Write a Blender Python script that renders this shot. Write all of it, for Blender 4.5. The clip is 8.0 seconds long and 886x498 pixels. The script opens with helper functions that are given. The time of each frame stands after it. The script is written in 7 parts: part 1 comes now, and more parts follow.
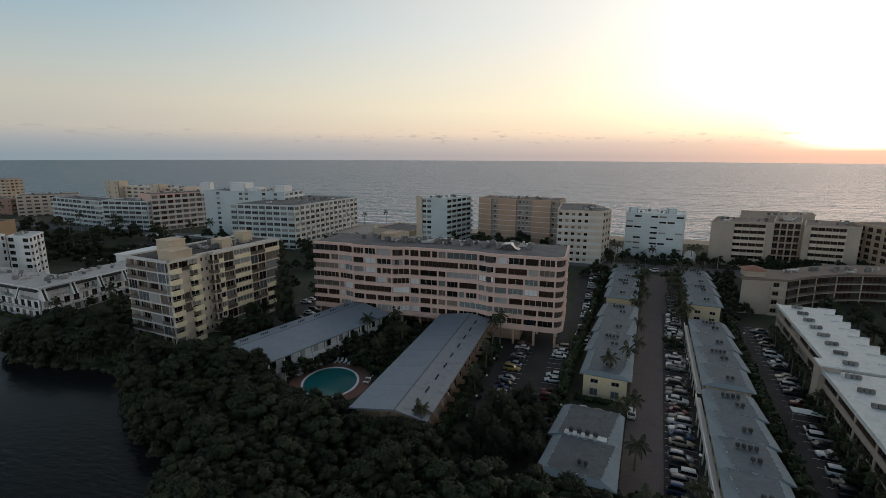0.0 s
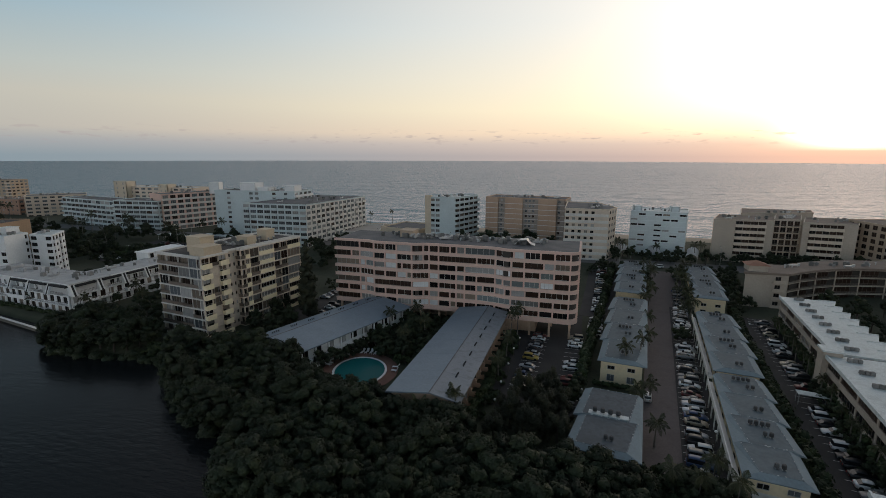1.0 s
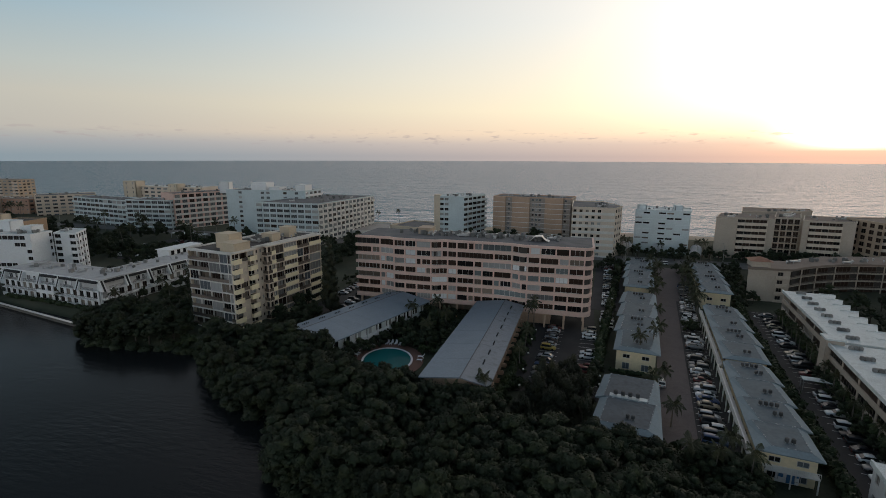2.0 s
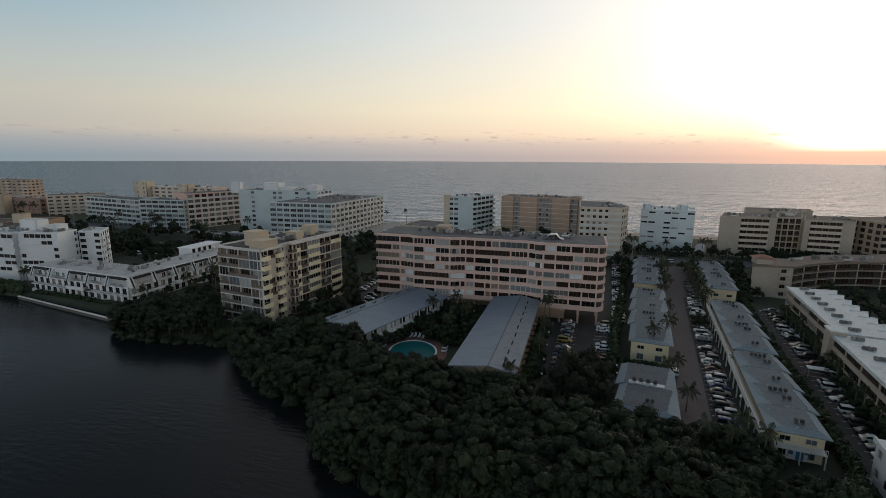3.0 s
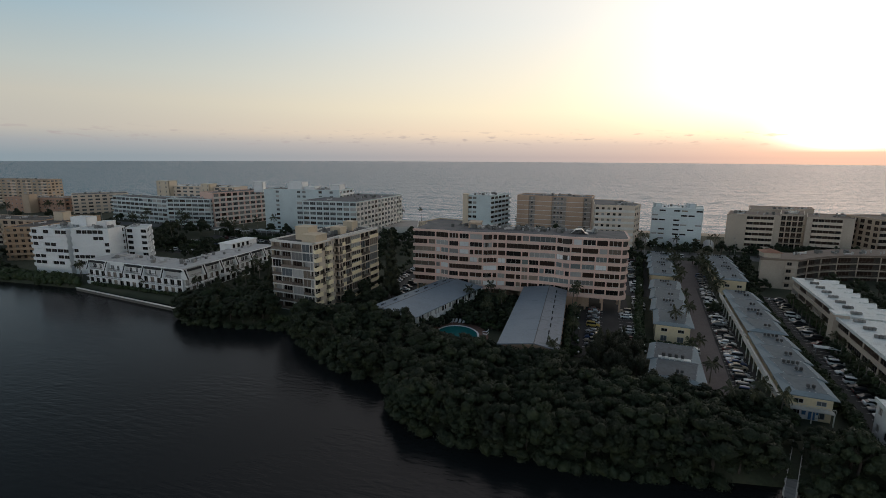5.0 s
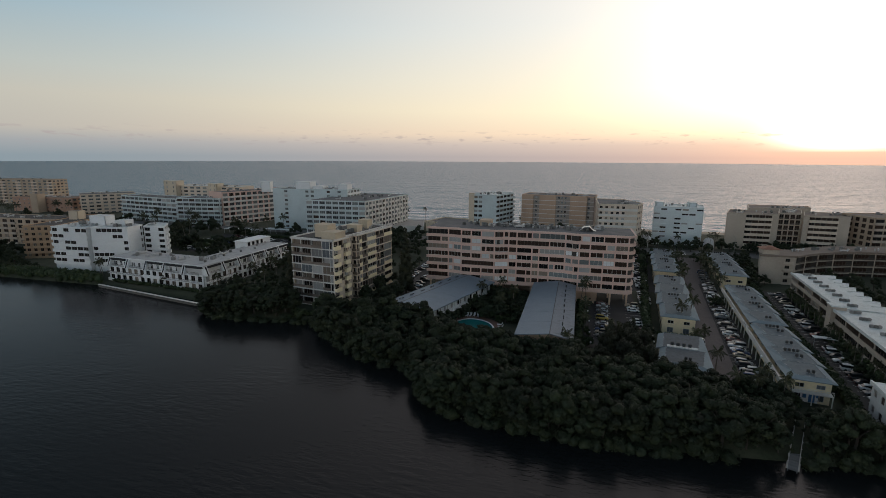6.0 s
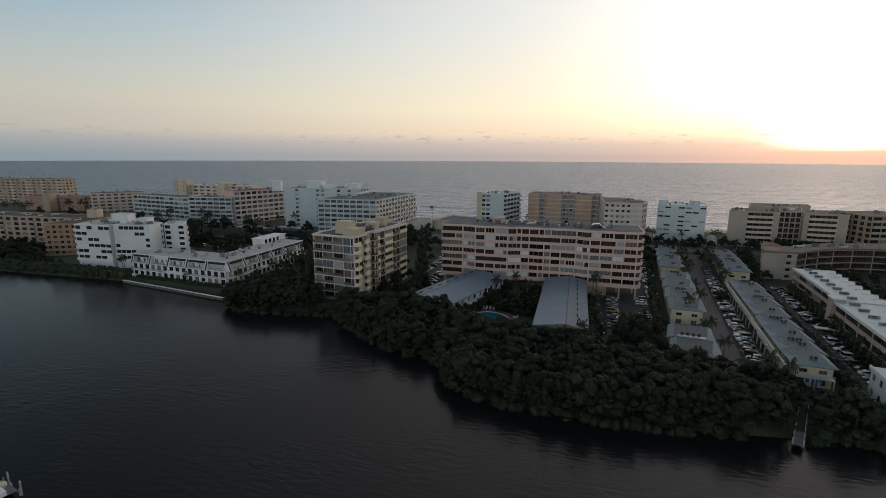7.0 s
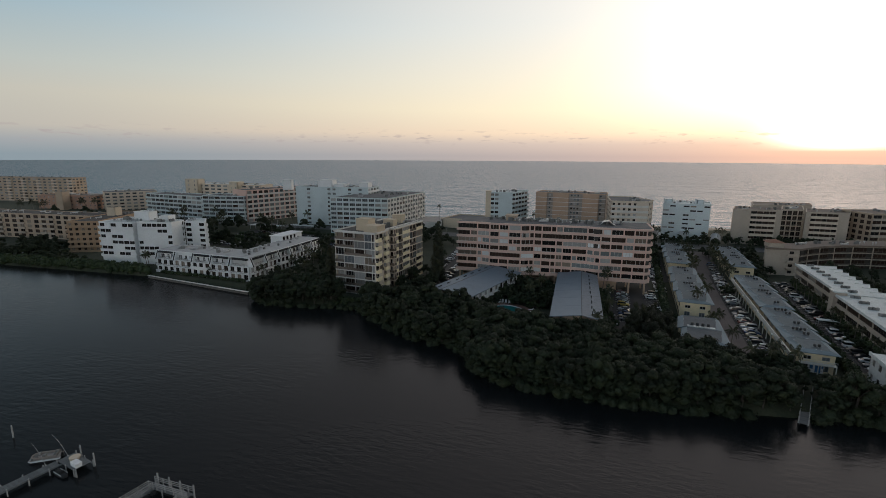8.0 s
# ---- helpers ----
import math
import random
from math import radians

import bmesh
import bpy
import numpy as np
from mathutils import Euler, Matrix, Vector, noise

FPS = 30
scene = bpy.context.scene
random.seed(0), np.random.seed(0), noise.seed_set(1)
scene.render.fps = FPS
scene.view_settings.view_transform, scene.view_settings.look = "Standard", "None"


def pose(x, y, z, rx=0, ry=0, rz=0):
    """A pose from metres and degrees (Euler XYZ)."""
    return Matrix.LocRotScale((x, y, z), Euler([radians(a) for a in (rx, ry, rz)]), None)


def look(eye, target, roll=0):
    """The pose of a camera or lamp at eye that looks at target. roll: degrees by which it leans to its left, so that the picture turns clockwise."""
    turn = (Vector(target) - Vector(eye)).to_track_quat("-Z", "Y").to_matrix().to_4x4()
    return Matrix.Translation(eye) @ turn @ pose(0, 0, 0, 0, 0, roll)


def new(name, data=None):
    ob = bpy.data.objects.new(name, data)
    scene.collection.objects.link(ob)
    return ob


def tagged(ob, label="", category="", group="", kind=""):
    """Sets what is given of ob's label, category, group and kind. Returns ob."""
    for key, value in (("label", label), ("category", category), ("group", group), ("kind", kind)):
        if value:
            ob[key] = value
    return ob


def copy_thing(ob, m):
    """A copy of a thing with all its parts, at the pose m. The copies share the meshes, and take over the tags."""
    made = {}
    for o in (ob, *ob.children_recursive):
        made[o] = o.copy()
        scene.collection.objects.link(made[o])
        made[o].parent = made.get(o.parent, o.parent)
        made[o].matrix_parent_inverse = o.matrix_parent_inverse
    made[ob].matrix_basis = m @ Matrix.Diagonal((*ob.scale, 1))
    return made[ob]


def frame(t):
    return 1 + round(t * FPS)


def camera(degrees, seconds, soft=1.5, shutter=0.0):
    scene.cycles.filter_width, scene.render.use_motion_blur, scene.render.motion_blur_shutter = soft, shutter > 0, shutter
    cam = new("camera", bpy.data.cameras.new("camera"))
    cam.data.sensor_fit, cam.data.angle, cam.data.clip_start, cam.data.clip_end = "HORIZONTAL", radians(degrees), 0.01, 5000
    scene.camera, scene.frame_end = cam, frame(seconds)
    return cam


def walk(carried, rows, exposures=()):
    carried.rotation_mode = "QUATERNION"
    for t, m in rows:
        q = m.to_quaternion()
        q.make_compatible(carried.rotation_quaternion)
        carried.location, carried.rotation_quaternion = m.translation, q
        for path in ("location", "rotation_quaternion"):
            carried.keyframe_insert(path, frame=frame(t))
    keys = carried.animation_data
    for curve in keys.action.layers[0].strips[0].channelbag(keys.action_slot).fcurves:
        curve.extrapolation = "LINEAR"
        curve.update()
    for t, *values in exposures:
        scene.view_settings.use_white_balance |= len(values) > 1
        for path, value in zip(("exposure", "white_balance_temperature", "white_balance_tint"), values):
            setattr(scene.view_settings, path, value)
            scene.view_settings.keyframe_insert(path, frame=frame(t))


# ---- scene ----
# the camera and its path
cam = camera(86.7, 8.0, 0.5)
ROWS = [
    (0.0, 0.00, 0.00, 48.98, 17.10, -11.26, 0.26),
    (0.5, -2.13, -3.54, 48.88, 16.94, -11.24, 0.21),
    (1.0, -4.20, -7.05, 48.76, 16.66, -11.21, 0.19),
    (1.5, -6.30, -10.68, 48.73, 16.48, -11.21, 0.19),
    (3.0, -12.66, -21.61, 48.99, 16.11, -11.14, 0.26),
    (3.5, -14.80, -25.35, 49.10, 16.10, -11.10, 0.29),
    (4.0, -16.84, -29.15, 49.17, 16.00, -11.11, 0.29),
    (4.5, -18.78, -32.92, 49.22, 15.96, -11.13, 0.28),
    (6.0, -24.48, -43.97, 49.35, 15.47, -11.12, 0.29),
    (6.5, -26.40, -47.68, 49.38, 15.31, -11.16, 0.28),
    (7.0, -28.43, -51.55, 49.41, 15.32, -11.18, 0.28),
    (7.5, -30.48, -55.54, 49.42, 15.30, -11.25, 0.33),
    (8.0, -32.54, -59.51, 49.45, 15.27, -11.24, 0.32),
]
walk(cam, [(t, pose(x, y, z, 90 + pitch, 0, yaw) @ pose(0, 0, 0, 0, 0, roll)) for t, x, y, z, yaw, pitch, roll in ROWS])
scene.view_settings.exposure = 0.0

# sky and sun: dawn, the sun just above the sea
SUN_AZ, SUN_EL = 24.5, 2.2
world = bpy.data.worlds.new("dawn_sky")
scene.world = world
world.use_nodes = True
wn = world.node_tree.nodes
wl = world.node_tree.links
bg = wn["Background"]
sky = wn.new("ShaderNodeTexSky")
sky.sky_type = "NISHITA"
sky.sun_disc = False
sky.sun_elevation, sky.sun_rotation = radians(SUN_EL), radians(SUN_AZ)
sky.air_density, sky.dust_density, sky.ozone_density = 1.0, 1.0, 2.0


def wmath(op, *ins):
    q = wn.new("ShaderNodeMath")
    q.operation = op
    for i, v in enumerate(ins):
        if isinstance(v, (int, float)):
            q.inputs[i].default_value = v
        else:
            wl.new(v, q.inputs[i])
    return q.outputs[0]


def wmix(kind, fac, c1, c2):
    q = wn.new("ShaderNodeMixRGB")
    q.blend_type = kind
    for s, v in zip(("Fac", "Color1", "Color2"), (fac, c1, c2)):
        if isinstance(v, (int, float)):
            q.inputs[s].default_value = v
        elif isinstance(v, tuple):
            q.inputs[s].default_value = (*v, 1)
        else:
            wl.new(v, q.inputs[s])
    return q.outputs[0]


def wramp(fac, stops):
    q = wn.new("ShaderNodeValToRGB")
    wl.new(fac, q.inputs[0])
    el = q.color_ramp.elements
    for i, (p, c) in enumerate(stops):
        e = el[i] if i < 2 else el.new(p)
        e.position, e.color = p, (*c, 1)
    return q.outputs[0]


# hazy dawn air: tint by height above the horizon and by the angle to the sun
co = wn.new("ShaderNodeTexCoord")
sep = wn.new("ShaderNodeSeparateXYZ")
wl.new(co.outputs["Generated"], sep.inputs[0])
up = wmath("MAXIMUM", sep.outputs["Z"], 0.0)
dot = wn.new("ShaderNodeVectorMath")
dot.operation = "DOT_PRODUCT"
sa = radians(SUN_AZ)
dot.inputs[1].default_value = (math.sin(sa), math.cos(sa), 0.04)
wl.new(co.outputs["Generated"], dot.inputs[0])
near = wmath("MAXIMUM", dot.outputs["Value"], 0.0)
cool = wramp(up, ((0.0, (0.25, 0.318, 0.362)), (0.024, (0.35, 0.378, 0.40)), (0.045, (0.485, 0.465, 0.425)), (0.10, (0.525, 0.508, 0.45)), (0.145, (0.465, 0.508, 0.49)), (0.23, (0.315, 0.44, 0.51)), (0.42, (0.11, 0.155, 0.18)), (0.65, (0.055, 0.085, 0.115)), (1.0, (0.09, 0.135, 0.19))))
warm = wramp(up, ((0.0, (0.55, 0.455, 0.43)), (0.025, (0.72, 0.585, 0.51)), (0.045, (1.05, 0.80, 0.58)), (0.09, (1.14, 0.97, 0.69)), (0.25, (1.02, 0.97, 0.88)), (0.42, (1.1, 1.02, 0.97)), (0.65, (1.6, 1.46, 1.4)), (1.0, (0.10, 0.135, 0.185))))
away = wmath("MAXIMUM", wmath("MULTIPLY", dot.outputs["Value"], -1.0), 0.0)
air = wmix("MIX", wmath("POWER", near, 1.7), cool, warm)
# the unseen sky opposite the sun is brightened and warmed to light the facades
air = wmix("MULTIPLY", away, air, (2.76, 2.44, 2.38))
veil = wmath("MINIMUM", wmath("MAXIMUM", wmath("MULTIPLY", wmath("SUBTRACT", up, 0.022), 9.5), 0.01), 1.0)
glow = wmix("MULTIPLY", 1.0, wmath("MULTIPLY", wmath("POWER", near, 27.0), veil), (1.5, 1.2, 0.86))
core = wmix("MULTIPLY", 1.0, wmath("MULTIPLY", wmath("POWER", near, 420.0), wmath("MINIMUM", wmath("MAXIMUM", wmath("MULTIPLY", wmath("SUBTRACT", up, 0.010), 40.0), 0.0), 1.0)), (3.0, 2.5, 1.9))
lit = wmix("ADD", 1.0, wmix("ADD", 1.0, air, glow), core)
# low streaks of cloud over the sea
mp = wn.new("ShaderNodeMapping")
mp.inputs["Scale"].default_value = (16, 16, 75)
wl.new(co.outputs["Generated"], mp.inputs["Vector"])
cl = wn.new("ShaderNodeTexNoise")
cl.inputs["Scale"].default_value, cl.inputs["Detail"].default_value = 2.2, 6
wl.new(mp.outputs[0], cl.inputs["Vector"])
band = wmath("MULTIPLY", wmath("SUBTRACT", 1.0, wmath("MINIMUM", wmath("MULTIPLY", wmath("ABSOLUTE", wmath("SUBTRACT", sep.outputs["Z"], 0.036)), 48.0), 1.0)), 1.0)
cloud = wmath("MULTIPLY", wmath("MINIMUM", wmath("MAXIMUM", wmath("MULTIPLY", wmath("SUBTRACT", cl.outputs["Fac"], 0.575), 9.0), 0.0), 1.0), wmath("MULTIPLY", band, 0.6))
lit = wmix("MIX", cloud, lit, (0.40, 0.34, 0.35))
full = wmix("ADD", 0.015, lit, sky.outputs[0])
wl.new(full, bg.inputs["Color"])
bg.inputs["Strength"].default_value = 1.0

sun = new("sun", bpy.data.lights.new("sun", "SUN"))
sun.data.energy, sun.data.angle, sun.data.color = 0.05, radians(20), (1.0, 0.74, 0.5)
a, e = radians(SUN_AZ), radians(SUN_EL + 3)
sun.matrix_world = look((300, 300, 200), Vector((300, 300, 200)) - Vector((math.sin(a) * math.cos(e), math.cos(a) * math.cos(e), math.sin(e))))

# ---- materials ----
def shade(name, color, rough=0.7, scale=1.0, var=0.25, bump=0.0, metal=0.0, fine=12.0, rand=0.0, tint=None):
    """Paint-like surface: broad stains, fine grain, a little relief, and a shift from object to object."""
    m = bpy.data.materials.new(name)
    m.use_nodes = True
    n, l = m.node_tree.nodes, m.node_tree.links
    b = n["Principled BSDF"]
    b.inputs["Roughness"].default_value, b.inputs["Metallic"].default_value = rough, metal
    co = n.new("ShaderNodeTexCoord")
    n1, n2 = n.new("ShaderNodeTexNoise"), n.new("ShaderNodeTexNoise")
    n1.inputs["Scale"].default_value, n1.inputs["Detail"].default_value = 0.25 * scale, 5
    n2.inputs["Scale"].default_value, n2.inputs["Detail"].default_value = fine * scale * 0.25, 4
    geo = n.new("ShaderNodeNewGeometry")
    for q in (n1, n2):
        l.new(geo.outputs["Position"], q.inputs["Vector"])
    add = n.new("ShaderNodeMath")
    add.operation = "ADD"
    l.new(n1.outputs["Fac"], add.inputs[0]), l.new(n2.outputs["Fac"], add.inputs[1])
    ramp = n.new("ShaderNodeMapRange")
    ramp.inputs["From Min"].default_value, ramp.inputs["From Max"].default_value = 0.6, 1.4
    ramp.inputs["To Min"].default_value, ramp.inputs["To Max"].default_value = 1 - var, 1 + var
    l.new(add.outputs[0], ramp.inputs["Value"])
    fac = ramp.outputs[0]
    if rand:
        info = n.new("ShaderNodeObjectInfo")
        rr = n.new("ShaderNodeMapRange")
        rr.inputs["To Min"].default_value, rr.inputs["To Max"].default_value = 1 - rand, 1 + rand
        l.new(info.outputs["Random"], rr.inputs["Value"])
        mul = n.new("ShaderNodeMath")
        mul.operation = "MULTIPLY"
        l.new(fac, mul.inputs[0]), l.new(rr.outputs[0], mul.inputs[1])
        fac = mul.outputs[0]
    mix = n.new("ShaderNodeVectorMath")
    mix.operation = "SCALE"
    mix.inputs[0].default_value = color
    l.new(fac, mix.inputs["Scale"])
    out = mix.outputs[0]
    if tint:
        t = n.new("ShaderNodeMixRGB")
        t.inputs["Color2"].default_value = (*tint, 1)
        st = n.new("ShaderNodeMapRange")
        st.inputs["From Min"].default_value, st.inputs["From Max"].default_value = 0.5, 0.72
        st.inputs["To Max"].default_value = 0.6
        l.new(n1.outputs["Fac"], st.inputs["Value"])
        l.new(st.outputs[0], t.inputs["Fac"]), l.new(out, t.inputs["Color1"])
        out = t.outputs[0]
    l.new(out, b.inputs["Base Color"])
    if bump:
        bp = n.new("ShaderNodeBump")
        bp.inputs["Strength"].default_value, bp.inputs["Distance"].default_value = bump, 0.05
        l.new(n2.outputs["Fac"], bp.inputs["Height"]), l.new(bp.outputs[0], b.inputs["Normal"])
    return m


def glassy(name, color, rough=0.1, rand=0.3, spec=0.5):
    m = shade(name, color, rough, 1.0, 0.15, rand=rand)
    m.node_tree.nodes["Principled BSDF"].inputs["Specular IOR Level"].default_value = spec
    return m


def water_mat(name, color, rough, waves, spec=0.5, gloss=None, calm=0.0):
    """Dark water: long and short ripples as relief only."""
    m = bpy.data.materials.new(name)
    m.use_nodes = True
    n, l = m.node_tree.nodes, m.node_tree.links
    b = n["Principled BSDF"]
    b.inputs["Base Color"].default_value = (*color, 1)
    b.inputs["Roughness"].default_value, b.inputs["IOR"].default_value = rough, 1.33
    b.inputs["Specular IOR Level"].default_value = spec
    geo = n.new("ShaderNodeNewGeometry")
    last = None
    for sc, st, stretch in waves:
        mp = n.new("ShaderNodeMapping")
        mp.inputs["Scale"].default_value = (sc * stretch, sc, sc)
        mp.inputs["Rotation"].default_value = (0, 0, 0.12)
        l.new(geo.outputs["Position"], mp.inputs["Vector"])
        t = n.new("ShaderNodeTexNoise")
        t.inputs["Scale"].default_value, t.inputs["Detail"].default_value = 1.0, 3
        l.new(mp.outputs[0], t.inputs["Vector"])
        bp = n.new("ShaderNodeBump")
        bp.inputs["Strength"].default_value, bp.inputs["Distance"].default_value = st, 0.6 / sc
        l.new(t.outputs["Fac"], bp.inputs["Height"])
        if calm:
            # ripples come in patches where the breeze touches the water
            pn, pr = n.new("ShaderNodeTexNoise"), n.new("ShaderNodeMapRange")
            pn.inputs["Scale"].default_value, pn.inputs["Detail"].default_value = calm, 3
            pr.inputs["From Min"].default_value, pr.inputs["From Max"].default_value = 0.42, 0.66
            pr.inputs["To Min"].default_value, pr.inputs["To Max"].default_value = st * 0.25, st
            l.new(geo.outputs["Position"], pn.inputs["Vector"]), l.new(pn.outputs["Fac"], pr.inputs["Value"]), l.new(pr.outputs[0], bp.inputs["Strength"])
        if last:
            l.new(last.outputs[0], bp.inputs["Normal"])
        last = bp
    l.new(last.outputs[0], b.inputs["Normal"])
    if gloss:
        # murky water: a matt body under a tinted sheen that grows towards grazing
        df, gl, fr, mx = n.new("ShaderNodeBsdfDiffuse"), n.new("ShaderNodeBsdfGlossy"), n.new("ShaderNodeFresnel"), n.new("ShaderNodeMixShader")
        df.inputs["Color"].default_value, gl.inputs["Color"].default_value = (*color, 1), (*gloss, 1)
        gl.inputs["Roughness"].default_value, fr.inputs["IOR"].default_value = rough, 1.33
        for q in (df, gl, fr):
            l.new(last.outputs[0], q.inputs["Normal"])
        l.new(fr.outputs[0], mx.inputs[0]), l.new(df.outputs[0], mx.inputs[1]), l.new(gl.outputs[0], mx.inputs[2])
        l.new(mx.outputs[0], n["Material Output"].inputs["Surface"])
    return m


M_WATER = water_mat("lake_water", (0.009, 0.011, 0.012), 0.2, ((0.25, 0.03, 0.45), (1.1, 0.21, 0.35)), gloss=(0.66, 0.645, 0.665), calm=0.035)
M_SEA = water_mat("sea_water", (0.012, 0.16, 0.205), 0.4, ((0.022, 0.2, 0.45), (0.09, 0.5, 0.5), (0.3, 0.6, 0.8)), gloss=(0.69, 0.645, 0.66))
M_POOL = water_mat("pool_water", (0.015, 0.13, 0.135), 0.05, ((1.5, 0.05, 1.0),))
M_LAND = shade("dark_soil_and_grass", (0.03, 0.038, 0.02), 0.95, 0.6, 0.5, 0.5, tint=(0.05, 0.045, 0.03))
M_GRASS = shade("lawn", (0.03, 0.042, 0.018), 0.95, 1.0, 0.3, 0.4)
M_SAND = shade("beach_sand", (0.28, 0.24, 0.185), 0.95, 0.3, 0.15, 0.3)
M_FOAM = shade("surf_foam", (0.75, 0.75, 0.75), 0.9, 1.0, 0.2)
M_ASPHALT = shade("old_asphalt", (0.026, 0.025, 0.026), 0.9, 0.8, 0.3, 0.3, tint=(0.04, 0.038, 0.037))
M_DRIVE = shade("worn_brown_paving", (0.105, 0.088, 0.088), 0.9, 1.2, 0.3, 0.3, tint=(0.06, 0.05, 0.05))
M_CONC = shade("concrete", (0.32, 0.30, 0.28), 0.85, 1.0, 0.2, 0.2)
M_PAVER = shade("red_brown_deck", (0.16, 0.085, 0.065), 0.85, 1.0, 0.2, 0.2)
M_WHITE = shade("white_stucco", (0.72, 0.73, 0.74), 0.75, 0.6, 0.12, 0.1, tint=(0.6, 0.6, 0.6))
M_OFFW = shade("off_white_paint", (0.62, 0.60, 0.57), 0.75, 0.6, 0.14, 0.1)
M_PINK = shade("pale_pink_stucco", (0.63, 0.44, 0.375), 0.8, 0.6, 0.14, 0.1, tint=(0.46, 0.37, 0.33))
M_PEACH = shade("peach_stucco", (0.52, 0.36, 0.26), 0.8, 0.6, 0.14, 0.1)
M_TAN = shade("tan_stucco", (0.42, 0.33, 0.25), 0.8, 0.6, 0.14, 0.1)
M_WARMTAN = shade("warm_tan_stucco", (0.45, 0.315, 0.23), 0.8, 0.6, 0.14, 0.1)
M_BEIGE = shade("beige_stucco", (0.42, 0.36, 0.30), 0.8, 0.6, 0.14, 0.1)
M_CREAM = shade("cream_stucco", (0.56, 0.475, 0.37), 0.8, 0.6, 0.14, 0.1)
M_YELLOW = shade("pale_yellow_stucco", (0.70, 0.585, 0.40), 0.8, 0.8, 0.14, 0.1)
M_ORANGE = shade("ochre_stucco", (0.37, 0.255, 0.165), 0.8, 0.6, 0.16, 0.1)
M_SALMON = shade("salmon_stucco", (0.38, 0.24, 0.18), 0.8, 0.6, 0.16, 0.1)
M_BLUEW = shade("cool_blue_white_stucco", (0.50, 0.57, 0.59), 0.78, 0.6, 0.14, 0.1)
M_GREYW = shade("grey_white_stucco", (0.50, 0.50, 0.50), 0.8, 0.6, 0.14, 0.1)
# dark core colour stands in for the shade inside galleries and openings
M_CORE = shade("painted_interior_shade", (0.05, 0.045, 0.042), 0.9, 1.0, 0.2)
M_GRAVEL = shade("grey_gravel_roof", (0.12, 0.12, 0.125), 0.95, 1.0, 0.3, 0.5, tint=(0.17, 0.16, 0.16))
M_ROOFG = shade("grey_membrane_roof", (0.112, 0.138, 0.155), 0.85, 1.4, 0.26, 0.2, fine=5.0, tint=(0.06, 0.067, 0.073))
M_ROOFOLD = shade("old_streaked_membrane_roof", (0.085, 0.098, 0.112), 0.85, 1.6, 0.35, 0.2, fine=4.0, tint=(0.045, 0.05, 0.055))
M_SKIRT = shade("blue_grey_roof_skirt", (0.175, 0.22, 0.245), 0.8, 1.0, 0.18, 0.1)
M_SPECK = shade("speckled_grey_roof", (0.24, 0.255, 0.28), 0.8, 2.5, 0.25, 0.1, tint=(0.10, 0.105, 0.11))
M_ROOFLT = shade("pale_grey_membrane_roof", (0.42, 0.42, 0.42), 0.85, 1.4, 0.2, 0.2, tint=(0.18, 0.18, 0.18))
M_ROOFBLUE = shade("blue_grey_metal_roof", (0.185, 0.23, 0.275), 0.55, 0.8, 0.2, 0.1, tint=(0.14, 0.18, 0.215))
M_ROOFW = shade("white_coated_roof", (0.56, 0.60, 0.60), 0.7, 2.2, 0.34, 0.3, tint=(0.30, 0.31, 0.31))
M_ROOFBR = shade("brown_gravel_roof", (0.19, 0.15, 0.125), 0.95, 1.0, 0.2, 0.3)
M_TILE = shade("red_clay_tile", (0.25, 0.125, 0.085), 0.85, 2.0, 0.3, 0.4)
M_GLASS = glassy("dark_window_glass", (0.012, 0.012, 0.013), 0.25, 0.5, 0.2)
M_GLASSB = glassy("brown_tinted_glass", (0.026, 0.015, 0.011), 0.3, 0.4, 0.2)
M_CURT = glassy("glass_with_drawn_curtains", (0.24, 0.24, 0.24), 0.3, 0.45)
M_SHUT = shade("white_hurricane_shutter", (0.60, 0.62, 0.64), 0.6, 1.0, 0.1, rand=0.15)
M_FRAME = shade("white_aluminium_frame", (0.36, 0.355, 0.35), 0.5, 1.0, 0.08)
M_DARKF = shade("dark_shingle", (0.018, 0.02, 0.023), 0.85, 1.0, 0.25)
M_RAIL = shade("bronze_rail", (0.10, 0.08, 0.065), 0.5, 1.0, 0.1)
M_METAL = shade("galvanised_metal", (0.42, 0.43, 0.44), 0.45, 1.0, 0.15, metal=0.6)
M_UNIT = shade("dull_air_unit_casing", (0.16, 0.16, 0.155), 0.7, 1.0, 0.2, rand=0.4)
M_DARKUNIT = shade("dark_round_condenser", (0.05, 0.052, 0.055), 0.7, 1.0, 0.2, rand=0.4)
M_WOOD = shade("weathered_dock_wood", (0.125, 0.135, 0.14), 0.85, 2.0, 0.2, 0.3, rand=0.2)
M_BARK = shade("bark", (0.06, 0.05, 0.042), 0.95, 4.0, 0.3, 0.5)
M_PALMB = shade("palm_bark", (0.17, 0.15, 0.13), 0.95, 4.0, 0.2, 0.4)
M_RUBBER = shade("tyre_rubber", (0.02, 0.02, 0.02), 0.9)
M_CARGLASS = glassy("car_glass", (0.015, 0.017, 0.02), 0.08, 0.1)
M_LAMPW = shade("white_lamp_globe", (0.8, 0.8, 0.78), 0.4)
M_TANCR = shade("tan_cream_stucco", (0.52, 0.43, 0.32), 0.8, 0.6, 0.12, 0.1)
M_PANELY = shade("bright_cream_balcony_panel", (0.80, 0.70, 0.49), 0.75, 0.8, 0.1)
M_SEAW = shade("white_stucco_by_the_sea", (0.60, 0.66, 0.68), 0.78, 0.6, 0.12, 0.1)
M_GREYBEIGE = shade("grey_beige_stucco", (0.37, 0.32, 0.27), 0.8, 0.6, 0.14, 0.1)
